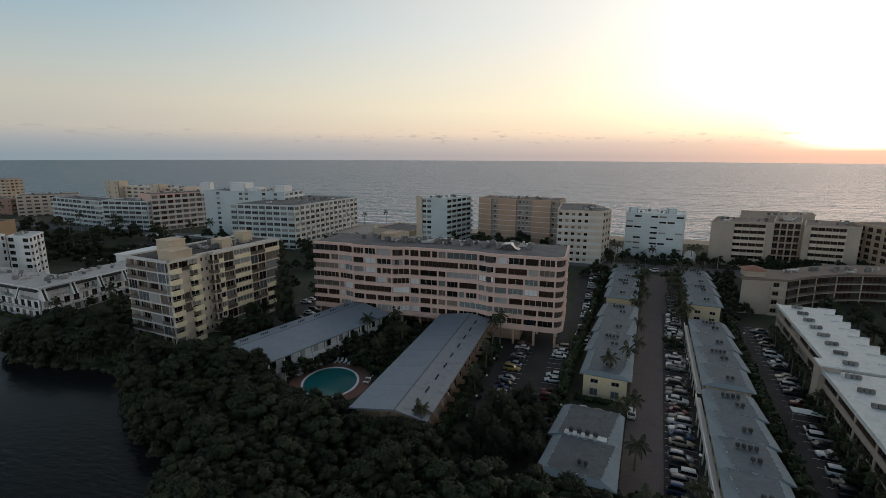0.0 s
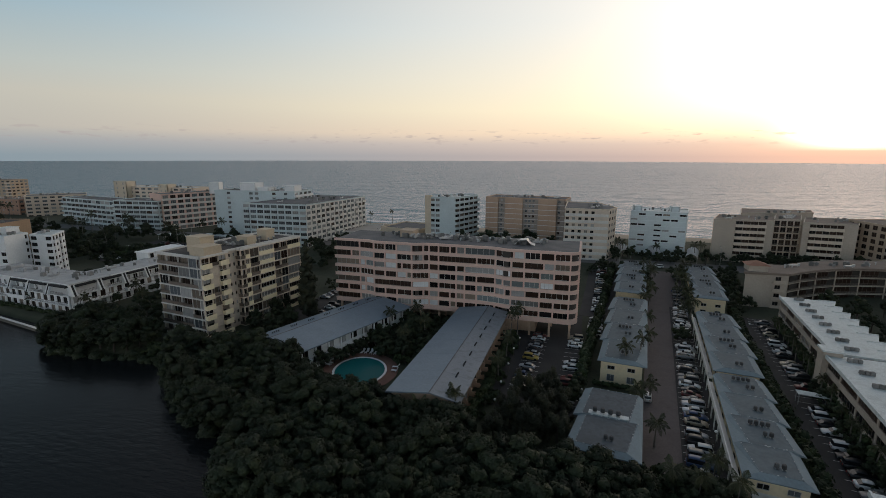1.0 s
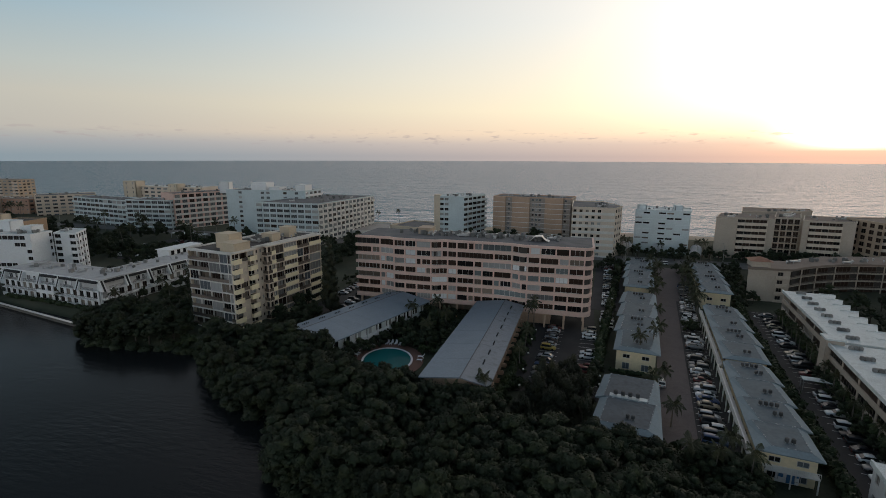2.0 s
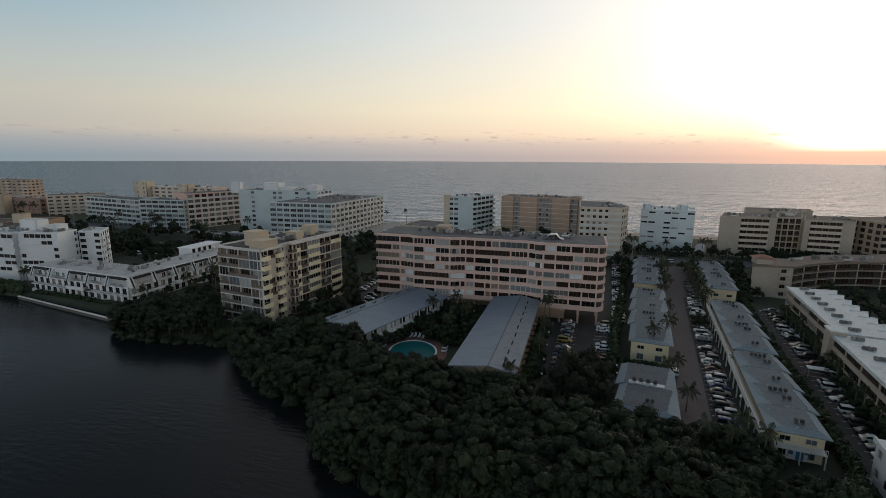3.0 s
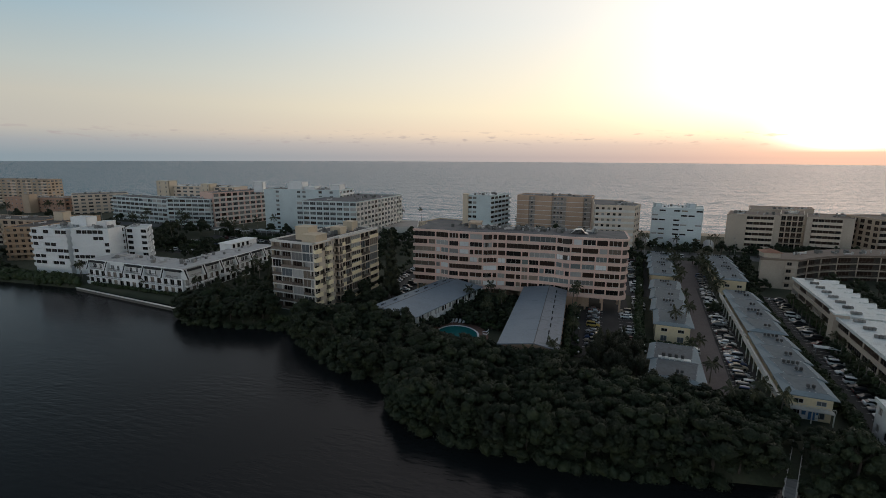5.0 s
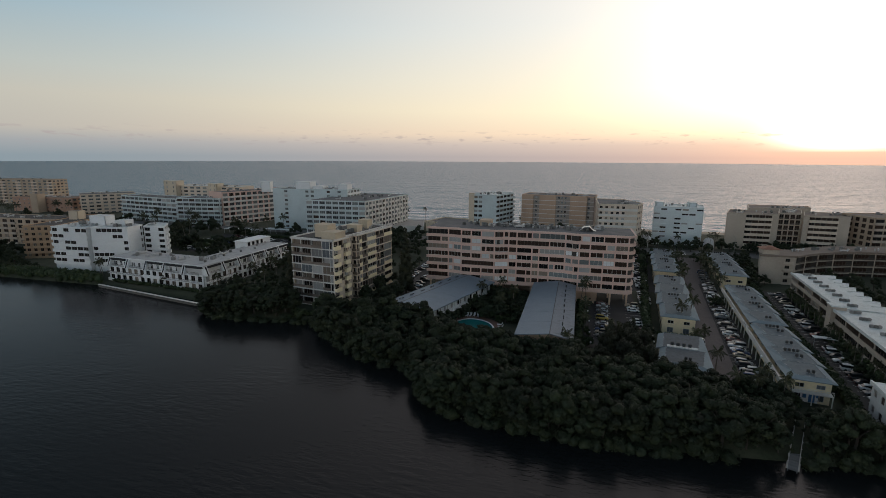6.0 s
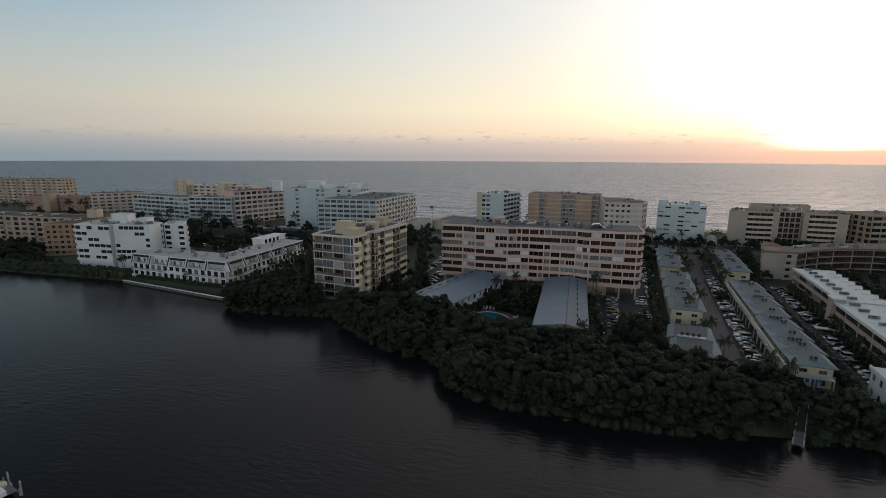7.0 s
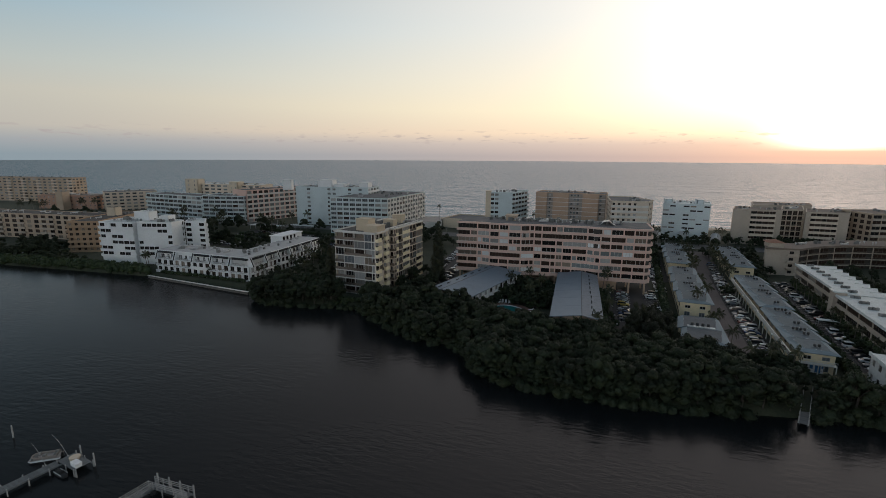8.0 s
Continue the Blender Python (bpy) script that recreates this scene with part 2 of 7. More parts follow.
M_PALECR = shade("pale_cream_stucco", (0.60, 0.51, 0.42), 0.8, 0.6, 0.14, 0.1)
M_GREYTAN = shade("grey_tan_stucco", (0.30, 0.26, 0.235), 0.8, 0.6, 0.16, 0.1)
M_BROWNRAIL = shade("brown_tinted_balustrade", (0.15, 0.12, 0.10), 0.45, 1.5, 0.3, rand=0.4)
M_DARKROOF = shade("dark_brown_gravel_roof", (0.07, 0.063, 0.06), 0.95, 1.0, 0.35, 0.5, tint=(0.12, 0.105, 0.10))
# both glasses are paled in colour to stand in for haze over far windows
M_GLASSF = glassy("haze_toned_window_glass", (0.075, 0.085, 0.095), 0.2, 0.5, 0.4)
M_GLASSG = glassy("grey_green_window_glass", (0.13, 0.15, 0.155), 0.2, 0.4, 0.4)
M_BLUEP = shade("blue_canvas", (0.05, 0.14, 0.3), 0.7)


def leafy(name, color, rand=0.3):
    """Leaves: a shift of colour from leaf to leaf and from tree to tree."""
    m = bpy.data.materials.new(name)
    m.use_nodes = True
    n, l = m.node_tree.nodes, m.node_tree.links
    b = n["Principled BSDF"]
    b.inputs["Roughness"].default_value = 0.65
    b.inputs["Specular IOR Level"].default_value = 0.25
    geo, info = n.new("ShaderNodeNewGeometry"), n.new("ShaderNodeObjectInfo")
    add = n.new("ShaderNodeMath")
    add.operation = "ADD"
    l.new(geo.outputs["Random Per Island"], add.inputs[0]), l.new(info.outputs["Random"], add.inputs[1])
    r = n.new("ShaderNodeMapRange")
    r.inputs["From Max"].default_value = 2.0
    r.inputs["To Min"].default_value, r.inputs["To Max"].default_value = 1 - rand, 1 + rand
    l.new(add.outputs[0], r.inputs["Value"])
    s = n.new("ShaderNodeVectorMath")
    s.operation = "SCALE"
    s.inputs[0].default_value = color
    l.new(r.outputs[0], s.inputs["Scale"])
    nz = n.new("ShaderNodeTexNoise")
    nz.inputs["Scale"].default_value, nz.inputs["Detail"].default_value = 0.55, 3
    l.new(geo.outputs["Position"], nz.inputs["Vector"])
    rm = n.new("ShaderNodeMapRange")
    rm.inputs["From Min"].default_value, rm.inputs["From Max"].default_value = 0.46, 0.7
    rm.inputs["To Max"].default_value = 0.75
    l.new(nz.outputs["Fac"], rm.inputs["Value"])
    mx = n.new("ShaderNodeMixRGB")
    mx.blend_type = "MULTIPLY"
    mx.inputs["Color2"].default_value = (1.7, 1.4, 0.95, 1)
    l.new(rm.outputs[0], mx.inputs["Fac"]), l.new(s.outputs[0], mx.inputs["Color1"])
    l.new(mx.outputs[0], b.inputs["Base Color"])
    return m


M_MANG = leafy("mangrove_leaves", (0.018, 0.0265, 0.0138), 0.6)
M_LEAF = leafy("garden_tree_leaves", (0.023, 0.033, 0.018), 0.42)
M_HEDGE = leafy("hedge_leaves", (0.03, 0.046, 0.021), 0.45)
M_PINE = leafy("needle_foliage", (0.026, 0.030, 0.019), 0.35)
M_FROND = leafy("palm_fronds", (0.036, 0.042, 0.022), 0.5)

M_STOP = shade("roof_edge_strip", (0.38, 0.39, 0.40), 0.6, 3.0, 0.4)
M_ROAD = shade("grey_road_surface", (0.11, 0.107, 0.105), 0.9, 0.8, 0.2, 0.2)
M_CURTB = glassy("glass_with_brown_blinds", (0.15, 0.12, 0.095), 0.3, 0.5)
M_PILE = shade("weathered_white_pile", (0.33, 0.33, 0.325), 0.8, 2.0, 0.2)
M_WETCONC = shade("damp_stained_concrete", (0.10, 0.095, 0.085), 0.8, 1.5, 0.3, 0.2)

# ---- builders ----
def mesh_of(bm, mats, name="mesh"):
    me = bpy.data.meshes.new(name)
    bm.to_mesh(me)
    bm.free()
    for m in mats if isinstance(mats, (list, tuple)) else [mats]:
        me.materials.append(m)
    return me


def put(name, me, parent=None, m=None, label=""):
    """An object on a mesh, under parent, at the pose m in parent's space."""
    ob = new(name, me)
    if parent:
        ob.parent = parent
    if m is not None:
        ob.matrix_basis = m
    if label:
        ob["label"] = label
    return ob


def part(name, bm, mats, parent, label="", m=None):
    return put(name, mesh_of(bm, mats, name), parent, m, label)


def thing(name, x, y, z, label, category, group="", kind="", rz=0.0):
    """An empty at the base of a thing, that carries its parts."""
    ob = new(name)
    ob.matrix_basis = pose(x, y, z, 0, 0, rz)
    return tagged(ob, label, category, group, kind)


def box(bm, x0, y0, z0, x1, y1, z1, mi=0, m=None):
    co = [(x, y, z) for z in (z0, z1) for x, y in ((x0, y0), (x1, y0), (x1, y1), (x0, y1))]
    vs = [bm.verts.new(m @ Vector(c) if m else c) for c in co]
    for f in ((3, 2, 1, 0), (4, 5, 6, 7), (0, 1, 5, 4), (1, 2, 6, 5), (2, 3, 7, 6), (3, 0, 4, 7)):
        bm.faces.new([vs[i] for i in f]).material_index = mi


def prism(bm, pts, z0, z1, mi=0):
    """A closed prism on a counter-clockwise outline."""
    lo = [bm.verts.new((x, y, z0)) for x, y in pts]
    hi = [bm.verts.new((x, y, z1)) for x, y in pts]
    n = len(pts)
    bm.faces.new(hi).material_index = mi
    bm.faces.new(lo[::-1]).material_index = mi
    for i in range(n):
        bm.faces.new((lo[i], lo[(i + 1) % n], hi[(i + 1) % n], hi[i])).material_index = mi


def tube(bm, a, b, r0, r1, n=6, mi=0):
    a, b = Vector(a), Vector(b)
    q = (b - a).to_track_quat("Z", "Y")
    rings = []
    for p, r in ((a, r0), (b, r1)):
        rings.append([bm.verts.new(p + q @ Vector((r * math.cos(6.2832 * i / n), r * math.sin(6.2832 * i / n), 0))) for i in range(n)])
    for i in range(n):
        bm.faces.new((rings[0][i], rings[0][(i + 1) % n], rings[1][(i + 1) % n], rings[1][i])).material_index = mi
    bm.faces.new(rings[1]).material_index = mi
    bm.faces.new(rings[0][::-1]).material_index = mi


def inset(pts, d):
    """Moves every side of a counter-clockwise outline inwards by d."""
    n, out = len(pts), []
    for i in range(n):
        p, q, r = Vector(pts[i - 1]), Vector(pts[i]), Vector(pts[(i + 1) % n])
        u, v = (q - p).normalized(), (r - q).normalized()
        nu, nv = Vector((-u.y, u.x)), Vector((-v.y, v.x))
        k = 1 + nu.dot(nv)
        w = (nu + nv) / max(k, 0.3)
        out.append((q.x + w.x * d, q.y + w.y * d))
    return out


CACHE = {}


def window_mesh(w, h, kind, lights, frame_mat=None):
    """A window: an aluminium frame with mullions; outward is -y."""
    key = ("win", round(w, 2), round(h, 2), kind, lights, frame_mat)
    if key not in CACHE:
        bm = bmesh.new()
        f = 0.07
        gx = [-w / 2]
        for i in range(lights):
            a, b = -w / 2 + i * w / lights, -w / 2 + (i + 1) * w / lights
            gx += [a + (f if i == 0 else f / 2), b - (f if i == lights - 1 else f / 2)]
        gx.append(w / 2)
        gz = [0, f, h - f, h]
        v = [[bm.verts.new((x, -0.06, z)) for z in gz] for x in gx]
        for i in range(len(gx) - 1):
            for j in range(3):
                q = (v[i][j], v[i + 1][j], v[i + 1][j + 1], v[i][j + 1])
                if i % 2 and j == 1:
                    # a pane, set back from its frame
                    r = [bm.verts.new((p.co.x, 0.0, p.co.z)) for p in q]
                    bm.faces.new(r).material_index = 1
                    for k in range(4):
                        bm.faces.new((q[k], q[(k + 1) % 4], r[(k + 1) % 4], r[k]))
                else:
                    bm.faces.new(q)
        CACHE[key] = mesh_of(bm, [frame_mat or (M_RAIL if kind in (M_GLASSB, M_GLASS) else M_FRAME), kind], "window")
    return CACHE[key]


def edge_frame(p0, p1):
    """Length and pose of a wall line: x along it, outward to -y."""
    d = Vector(p1) - Vector(p0)
    return d.length, pose(p0[0], p0[1], 0, 0, 0, math.degrees(math.atan2(d.y, d.x)))


GLAZE = {"dark": (M_GLASS, M_GLASS, M_GLASSB, M_CURT, M_CURTB), "mixed": (M_GLASS, M_GLASSB, M_CURT, M_SHUT, M_GLASSB), "light": (M_CURT, M_GLASS, M_CURT, M_SHUT),
         "brown": (M_GLASSB, M_GLASS, M_GLASSB), "night": (M_GLASS,), "deep": (M_GLASS, M_GLASS, M_GLASSB, M_GLASSB, M_CURTB), "far": (M_GLASSF, M_GLASSF, M_GLASSG, M_CURT, M_GLASSF, M_GLASSB), "lived": (M_GLASS, M_CURTB, M_CURT, M_GLASS, M_GLASSB, M_GLASS)}


def balcony_runs(k, bays, bw, rng):
    """Balconies one or two bays long, staggered from floor to floor."""
    out, i = [], k % 2
    while i < bays:
        n = min(rng.choice((1, 1, 2)), bays - i)
        out.append(((i + n / 2) * bw, n * bw * 0.96))
        i += n + rng.choice((1, 1, 1, 2))
    return out


def glazed(only, k, bays):
    """The bays of floor k that have a window: all, the same on each floor, or a list floor by floor."""
    if only is None:
        return list(range(bays))
    return list(only[k] if isinstance(only[0], tuple) else only)


def facade(parent, p0, p1, z0, z1, floors, bays, wall, ww=0.6, sill=0.32, head=0.88, glaze="dark", lights=2, t=0.3, rng=None, balcony=None,
           rail=None, only=None):
    """A wall with real openings: bands and piers in front of a core, a window set back in each opening.
    balcony: depth of a slab with a rail under each window row of bays (all bays, or those listed)."""
    rng = rng or random.Random(1)
    L, m = edge_frame(p0, p1)
    fh = (z1 - z0) / floors
    bm = bmesh.new()
    bw = L / bays
    zs = [z0] + [v for k in range(floors) for v in (z0 + fh * (k + sill), z0 + fh * (k + head))] + [z1]
    # one pierced sheet: a grid of cells, the window cells left open, with reveals round them
    opens = {(2 * k + 1, i) for k in range(floors) for i in glazed(only, k, bays)}
    used = sorted({i for q, i in opens})
    xs, cell = [0.0], []
    for i in used:
        xs += [max(xs[-1] + 0.001, (i + 0.5 - ww / 2) * bw), (i + 0.5 + ww / 2) * bw]
        cell += [None, i]
    xs.append(max(L, xs[-1] + 0.001))
    cell.append(None)
    nx, nz = len(xs) - 1, len(zs) - 1
    solid = [[not (cell[a] is not None and (r, cell[a]) in opens) for r in range(nz)] for a in range(nx)]
    F = [[bm.verts.new((x, 0, z)) for z in zs] for x in xs]
    B = [[bm.verts.new((x, t, z)) for z in zs] for x in xs]

    def full(a, r):
        return 0 <= a < nx and 0 <= r < nz and solid[a][r]

    for a in range(nx):
        for r in range(nz):
            if not solid[a][r]:
                continue
            bm.faces.new((F[a][r], F[a + 1][r], F[a + 1][r + 1], F[a][r + 1]))
            bm.faces.new((B[a][r + 1], B[a + 1][r + 1], B[a + 1][r], B[a][r]))
            for da, dr, p, q in ((-1, 0, (a, r + 1), (a, r)), (1, 0, (a + 1, r), (a + 1, r + 1)), (0, -1, (a, r), (a + 1, r)), (0, 1, (a + 1, r + 1), (a, r + 1))):
                if not full(a + da, r + dr):
                    bm.faces.new((F[q[0]][q[1]], F[p[0]][p[1]], B[p[0]][p[1]], B[q[0]][q[1]]))
    loose = [v for v in bm.verts if not v.link_faces]
    for v in loose:
        bm.verts.remove(v)
    part("wall", bm, wall, parent, m=m)
    for k in range(floors):
        for i in glazed(only, k, bays):
            g = rng.choice(GLAZE[glaze])
            me = window_mesh(bw * ww, fh * (head - sill), g, lights)
            put("window", me, parent, m @ pose((i + 0.5) * bw, t * 0.65, z0 + fh * (k + sill)))
    if balcony:
        depth, cols = balcony
        for k in range(floors):
            spans = [(0.5 * L, L)] if cols == "all" else balcony_runs(k, bays, bw, rng) if cols == "runs" else [((i + 0.5) * bw, bw * 0.94) for i in range(bays) if ((k + i) % 2 == 0 if cols == "check" else i in cols)]
            for xc, wide in spans:
                put("balcony", balcony_mesh(wide, depth, rail), parent, m @ pose(xc, 0, z0 + fh * k + 0.02))


def boxed(key, mat, name, *dims):
    """A cached mesh of one box or several."""
    if key not in CACHE:
        bm = bmesh.new()
        for d in dims:
            box(bm, *d)
        CACHE[key] = mesh_of(bm, mat, name)
    return CACHE[key]


def bay_face(parent, p0, p1, z0, fh, floors, runs, rng, panel, slab, proud=0.25, deep=0.9):
    """A front of open and filled bays between floor slabs. runs: (x0, x1, kind) with kind loggia, glazed, panel or blank,
    or a tuple of kinds to pick from floor by floor."""
    L, m = edge_frame(p0, p1)
    sl = boxed(("slab", parent.name, round(L, 2), proud), slab, "floor_slab", (-0.05, -0.3, -0.16, L + 0.05, deep + 0.3, 0.1))
    for k in range(floors + 1):
        put("floor_slab", sl, parent, m @ pose(0, 0, z0 + fh * k))
    h = fh - 0.24
    for x0, x1, kinds in runs:
        w, xm = x1 - x0, (x0 + x1) / 2
        for k in range(floors):
            z = z0 + fh * k + 0.11
            kind = rng.choice(kinds) if isinstance(kinds, tuple) else kinds
            if kind == "loggia":
                put("window", window_mesh(w - 0.1, h, rng.choice((M_GLASS, M_GLASSB, M_GLASSB, M_CURTB, M_CURT)), max(2, round(w / 1.1)), rng.choice((M_FRAME, M_RAIL))), parent, m @ pose(xm, deep, z))
                put("railing", boxed(("lrail", round(w, 2)), M_BROWNRAIL, "railing", (-w / 2, -0.02, 0.08, w / 2, 0.03, 0.86), (-w / 2, -0.05, 0.86, w / 2, 0.05, 0.95)), parent, m @ pose(xm, -0.12, z))
            elif kind == "glazed":
                put("window", window_mesh(w - 0.12, h, rng.choice((M_GLASS, M_GLASS, M_GLASSB, M_CURT, M_CURTB, M_GLASSF)), max(2, round(w / 1.4)), M_FRAME), parent, m @ pose(xm, 0.1, z))
            elif kind == "panel":
                put("window", window_mesh(w - 0.1, h - 1.1, rng.choice((M_GLASS, M_GLASS, M_GLASSB, M_CURT, M_CURTB)), max(2, round(w / 1.2)), rng.choice((M_OFFW, M_OFFW, M_RAIL))), parent, m @ pose(xm, 0.25, z + 1.1))
                put("balcony_panel", boxed(("pan", round(w, 2), panel.name, proud), panel, "balcony_panel", (-w / 2, -proud, -0.25, w / 2, -proud + 0.14, 1.1), (-w / 2, -proud + 0.14, -0.2, w / 2, 0.24, -0.04), (-w / 2, -proud + 0.14, -0.04, -w / 2 + 0.1, 0.24, 0.92), (w / 2 - 0.1, -proud + 0.14, -0.04, w / 2, 0.24, 0.92)), parent, m @ pose(xm, 0, z))
            else:
                put("wall", boxed(("blank", round(w, 2), round(h, 2), slab.name), slab, "wall", (-w / 2, 0.05, 0, w / 2, 0.35, h)), parent, m @ pose(xm, 0, z))
    for x in sorted({v for r in runs for v in r[:2]}):
        put("post", boxed(("bpost", round(fh * floors, 2), slab.name), slab, "post", (-0.08, -0.06, 0, 0.08, 0.4, fh * floors)), parent, m @ pose(min(max(x, 0.11), L - 0.11), 0, z0))


def balcony_mesh(wide, depth, rail):
    """A slab with a solid front or a rail of bars."""
    key = ("balc", round(wide, 2), depth, rail[0].name, rail[1])
    if key not in CACHE:
        bm = bmesh.new()
        w = wide / 2
        box(bm, -w, -depth, -0.18, w, 0, 0)
        if rail[1] == "solid":
            box(bm, -w, -depth, 0.0, w, -depth + 0.14, 1.0)
            box(bm, -w, -depth + 0.14, 0.0, -w + 0.12, 0, 1.0)
            box(bm, w - 0.12, -depth + 0.14, 0.0, w, 0, 1.0)
        else:
            box(bm, -w, -depth, 0.95, w, -depth + 0.06, 1.02, 1)
            q = max(4, int(2 * w / 0.4))
            for j in range(q + 1):
                x = -w + 0.03 + j * (2 * w - 0.06) / q
                box(bm, x - 0.025, -depth + 0.01, 0.0, x + 0.025, -depth + 0.05, 0.95, 1)
        CACHE[key] = mesh_of(bm, [rail[0], M_RAIL], "balcony")
    return CACHE[key]


def air_unit(parent, x, y, z, rz, s=1.0):
    """A rooftop condenser: casing on feet with a round fan cowl."""
    if "unit" not in CACHE:
        bm = bmesh.new()
        box(bm, -0.5, -0.5, 0.12, 0.5, 0.5, 1.0)
        box(bm, -0.45, -0.45, 0, -0.3, 0.45, 0.12), box(bm, 0.3, -0.45, 0, 0.45, 0.45, 0.12)
        tube(bm, (0, 0, 1.0), (0, 0, 1.12), 0.4, 0.38, 10)
        CACHE["unit"] = mesh_of(bm, M_UNIT, "air_unit")
    ob = put("air_unit", CACHE["unit"], parent, pose(x, y, z, 0, 0, rz) @ Matrix.Scale(s, 4))
    return ob


def round_unit(parent, x, y, z, s=1.0):
    """A round dark condenser on a pale stand."""
    if "round_unit" not in CACHE:
        bm = bmesh.new()
        tube(bm, (0, 0, 0.3), (0, 0, 1.1), 0.46, 0.46, 12)
        tube(bm, (0, 0, 1.1), (0, 0, 1.22), 0.46, 0.3, 12)
        for a in (-0.3, 0.3):
            box(bm, a - 0.05, -0.5, 0, a + 0.05, 0.5, 0.3, 1)
        CACHE["round_unit"] = mesh_of(bm, [M_DARKUNIT, M_METAL], "air_unit")
    put("air_unit", CACHE["round_unit"], parent, pose(x, y, z) @ Matrix.Scale(s, 4))


def roof_clutter(parent, pts, z, count, rng):
    """Air units, vents, pipe runs and hatches spread over a flat roof given by four corners."""
    p = [Vector(q) for q in pts]
    for i in range(count):
        u, v = rng.uniform(0.06, 0.94), rng.uniform(0.15, 0.85)
        q = (p[0] * (1 - u) + p[1] * u) * (1 - v) + (p[3] * (1 - u) + p[2] * u) * v
        k = rng.random()
        if k < 0.55:
            air_unit(parent, q.x, q.y, z, rng.uniform(0, 90), rng.uniform(0.7, 1.3))
        elif k < 0.8:
            if "vent" not in CACHE:
                bm = bmesh.new()
                tube(bm, (0, 0, 0), (0, 0, 0.7), 0.18, 0.18, 8)
                tube(bm, (0, 0, 0.7), (0, 0, 0.95), 0.34, 0.2, 8)
                CACHE["vent"] = mesh_of(bm, M_METAL, "roof_vent")
            put("roof_vent", CACHE["vent"], parent, pose(q.x, q.y, z))
        else:
            if "duct" not in CACHE:
                bm = bmesh.new()
                box(bm, -1.6, -0.3, 0.25, 1.6, 0.3, 0.75)
                box(bm, 1.1, -0.35, 0.75, 1.7, 0.35, 1.2)
                box(bm, -1.3, -0.1, 0, -1.1, 0.1, 0.25), box(bm, 1.1, -0.1, 0, 1.3, 0.1, 0.25)
                CACHE["duct"] = mesh_of(bm, M_METAL, "duct")
            put("duct", CACHE["duct"], parent, pose(q.x, q.y, z, 0, 0, rng.choice((0, 12, 90))))


def block(name, label, pts, z0, z1, floors, wall, specs, roof=None, group="", parapet=0.5, clutter=0, seed=1, category="apartment building", trim=None, core=None):
    """A building on a counter-clockwise outline in world metres: core, a facade on every side, roof slab and parapet."""
    rng = random.Random(seed)
    cx, cy = sum(p[0] for p in pts) / len(pts), sum(p[1] for p in pts) / len(pts)
    b = thing(name, cx, cy, z0, label, category, group)
    loc = [(p[0] - cx, p[1] - cy) for p in pts]
    h = z1 - z0
    # solid core, coloured dark for the shade behind the openings
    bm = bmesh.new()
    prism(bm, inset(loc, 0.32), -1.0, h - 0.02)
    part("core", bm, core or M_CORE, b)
    for i, spec in enumerate(specs):
        p0, p1 = loc[i], loc[(i + 1) % len(loc)]
        if spec is None:
            L, m = edge_frame(p0, p1)
            bm = bmesh.new()
            box(bm, 0, 0, -1.0, L, 0.3, h)
            part("wall", bm, wall, b, m=m)
        else:
            s = dict(spec)
            s.setdefault("wall", wall)
            if s.get("base"):
                L, m = edge_frame(p0, p1)
                bm = bmesh.new()
                box(bm, 0, 0.001, -1.0, L, 0.3, s["base"])
                part("plinth_wall", bm, s["wall"], b, m=m)
            facade(b, p0, p1, s.pop("base", 0.0), h, s.pop("floors", floors), s.pop("bays"), s.pop("wall"), rng=rng, **s)
    bm = bmesh.new()
    prism(bm, inset(loc, 0.2), h - 0.01, h + 0.12)
    part("roof", bm, roof or M_GRAVEL, b)
    for i in range(len(loc)):
        L, m = edge_frame(loc[i], loc[(i + 1) % len(loc)])
        bm = bmesh.new()
        box(bm, -0.12, -0.12, h, L + 0.12, 0.22, h + parapet)
        part("parapet", bm, trim or wall, b, m=m)
    if clutter and len(loc) >= 4:
        roof_clutter(b, inset(loc, 1.5)[:4], h + 0.12, clutter, rng)
    return b


def rect(p0, p1, depth):
    """Four corners from the front line p0-p1 and a depth behind it."""
    d = (Vector(p1) - Vector(p0)).normalized()
    n = Vector((-d.y, d.x)) * depth
    return [tuple(p0), tuple(p1), (p1[0] + n.x, p1[1] + n.y), (p0[0] + n.x, p0[1] + n.y)]


def sstep(a, b, x):
    t = min(1, max(0, (x - a) / (b - a)))
    return t * t * (3 - 2 * t)


SHORE = [(-3000, 86), (-278, 86), (-197, 88), (-148, 82), (-135, 71), (-121, 70.5), (-106, 74), (-99, 74.5), (-86, 64), (-74, 55.5), (-66, 53.5), (-59, 52.5), (-55.5, 48.5), (-53.2, 39), (-40, 35),
         (-25, 33.5), (-7, 34.5), (12, 37), (24, 38), (60, 40), (3000, 40)]
BEACH = 318.0


def shore(x):
    for (a, b), (c, d) in zip(SHORE, SHORE[1:]):
        if x <= c:
            return b + (d - b) * (x - a) / (c - a)
    return 40


def ground(x, y):
    """Height of the land: flat by the lake, a low ridge along the beach, then down to the sea."""
    z = 1.2 + 2.8 * sstep(150, 215, y) - 4.6 * sstep(262, 322, y)
    return z - 3.0 * (1 - sstep(0, 2.5, y - shore(x)))


TH = radians(6.5)


def lane(u, v):
    """The lanes of houses run a little askew: u across, v along, from their lake end."""
    return (7.0 + u * math.cos(TH) + v * math.sin(TH), 60.0 - u * math.sin(TH) + v * math.cos(TH))

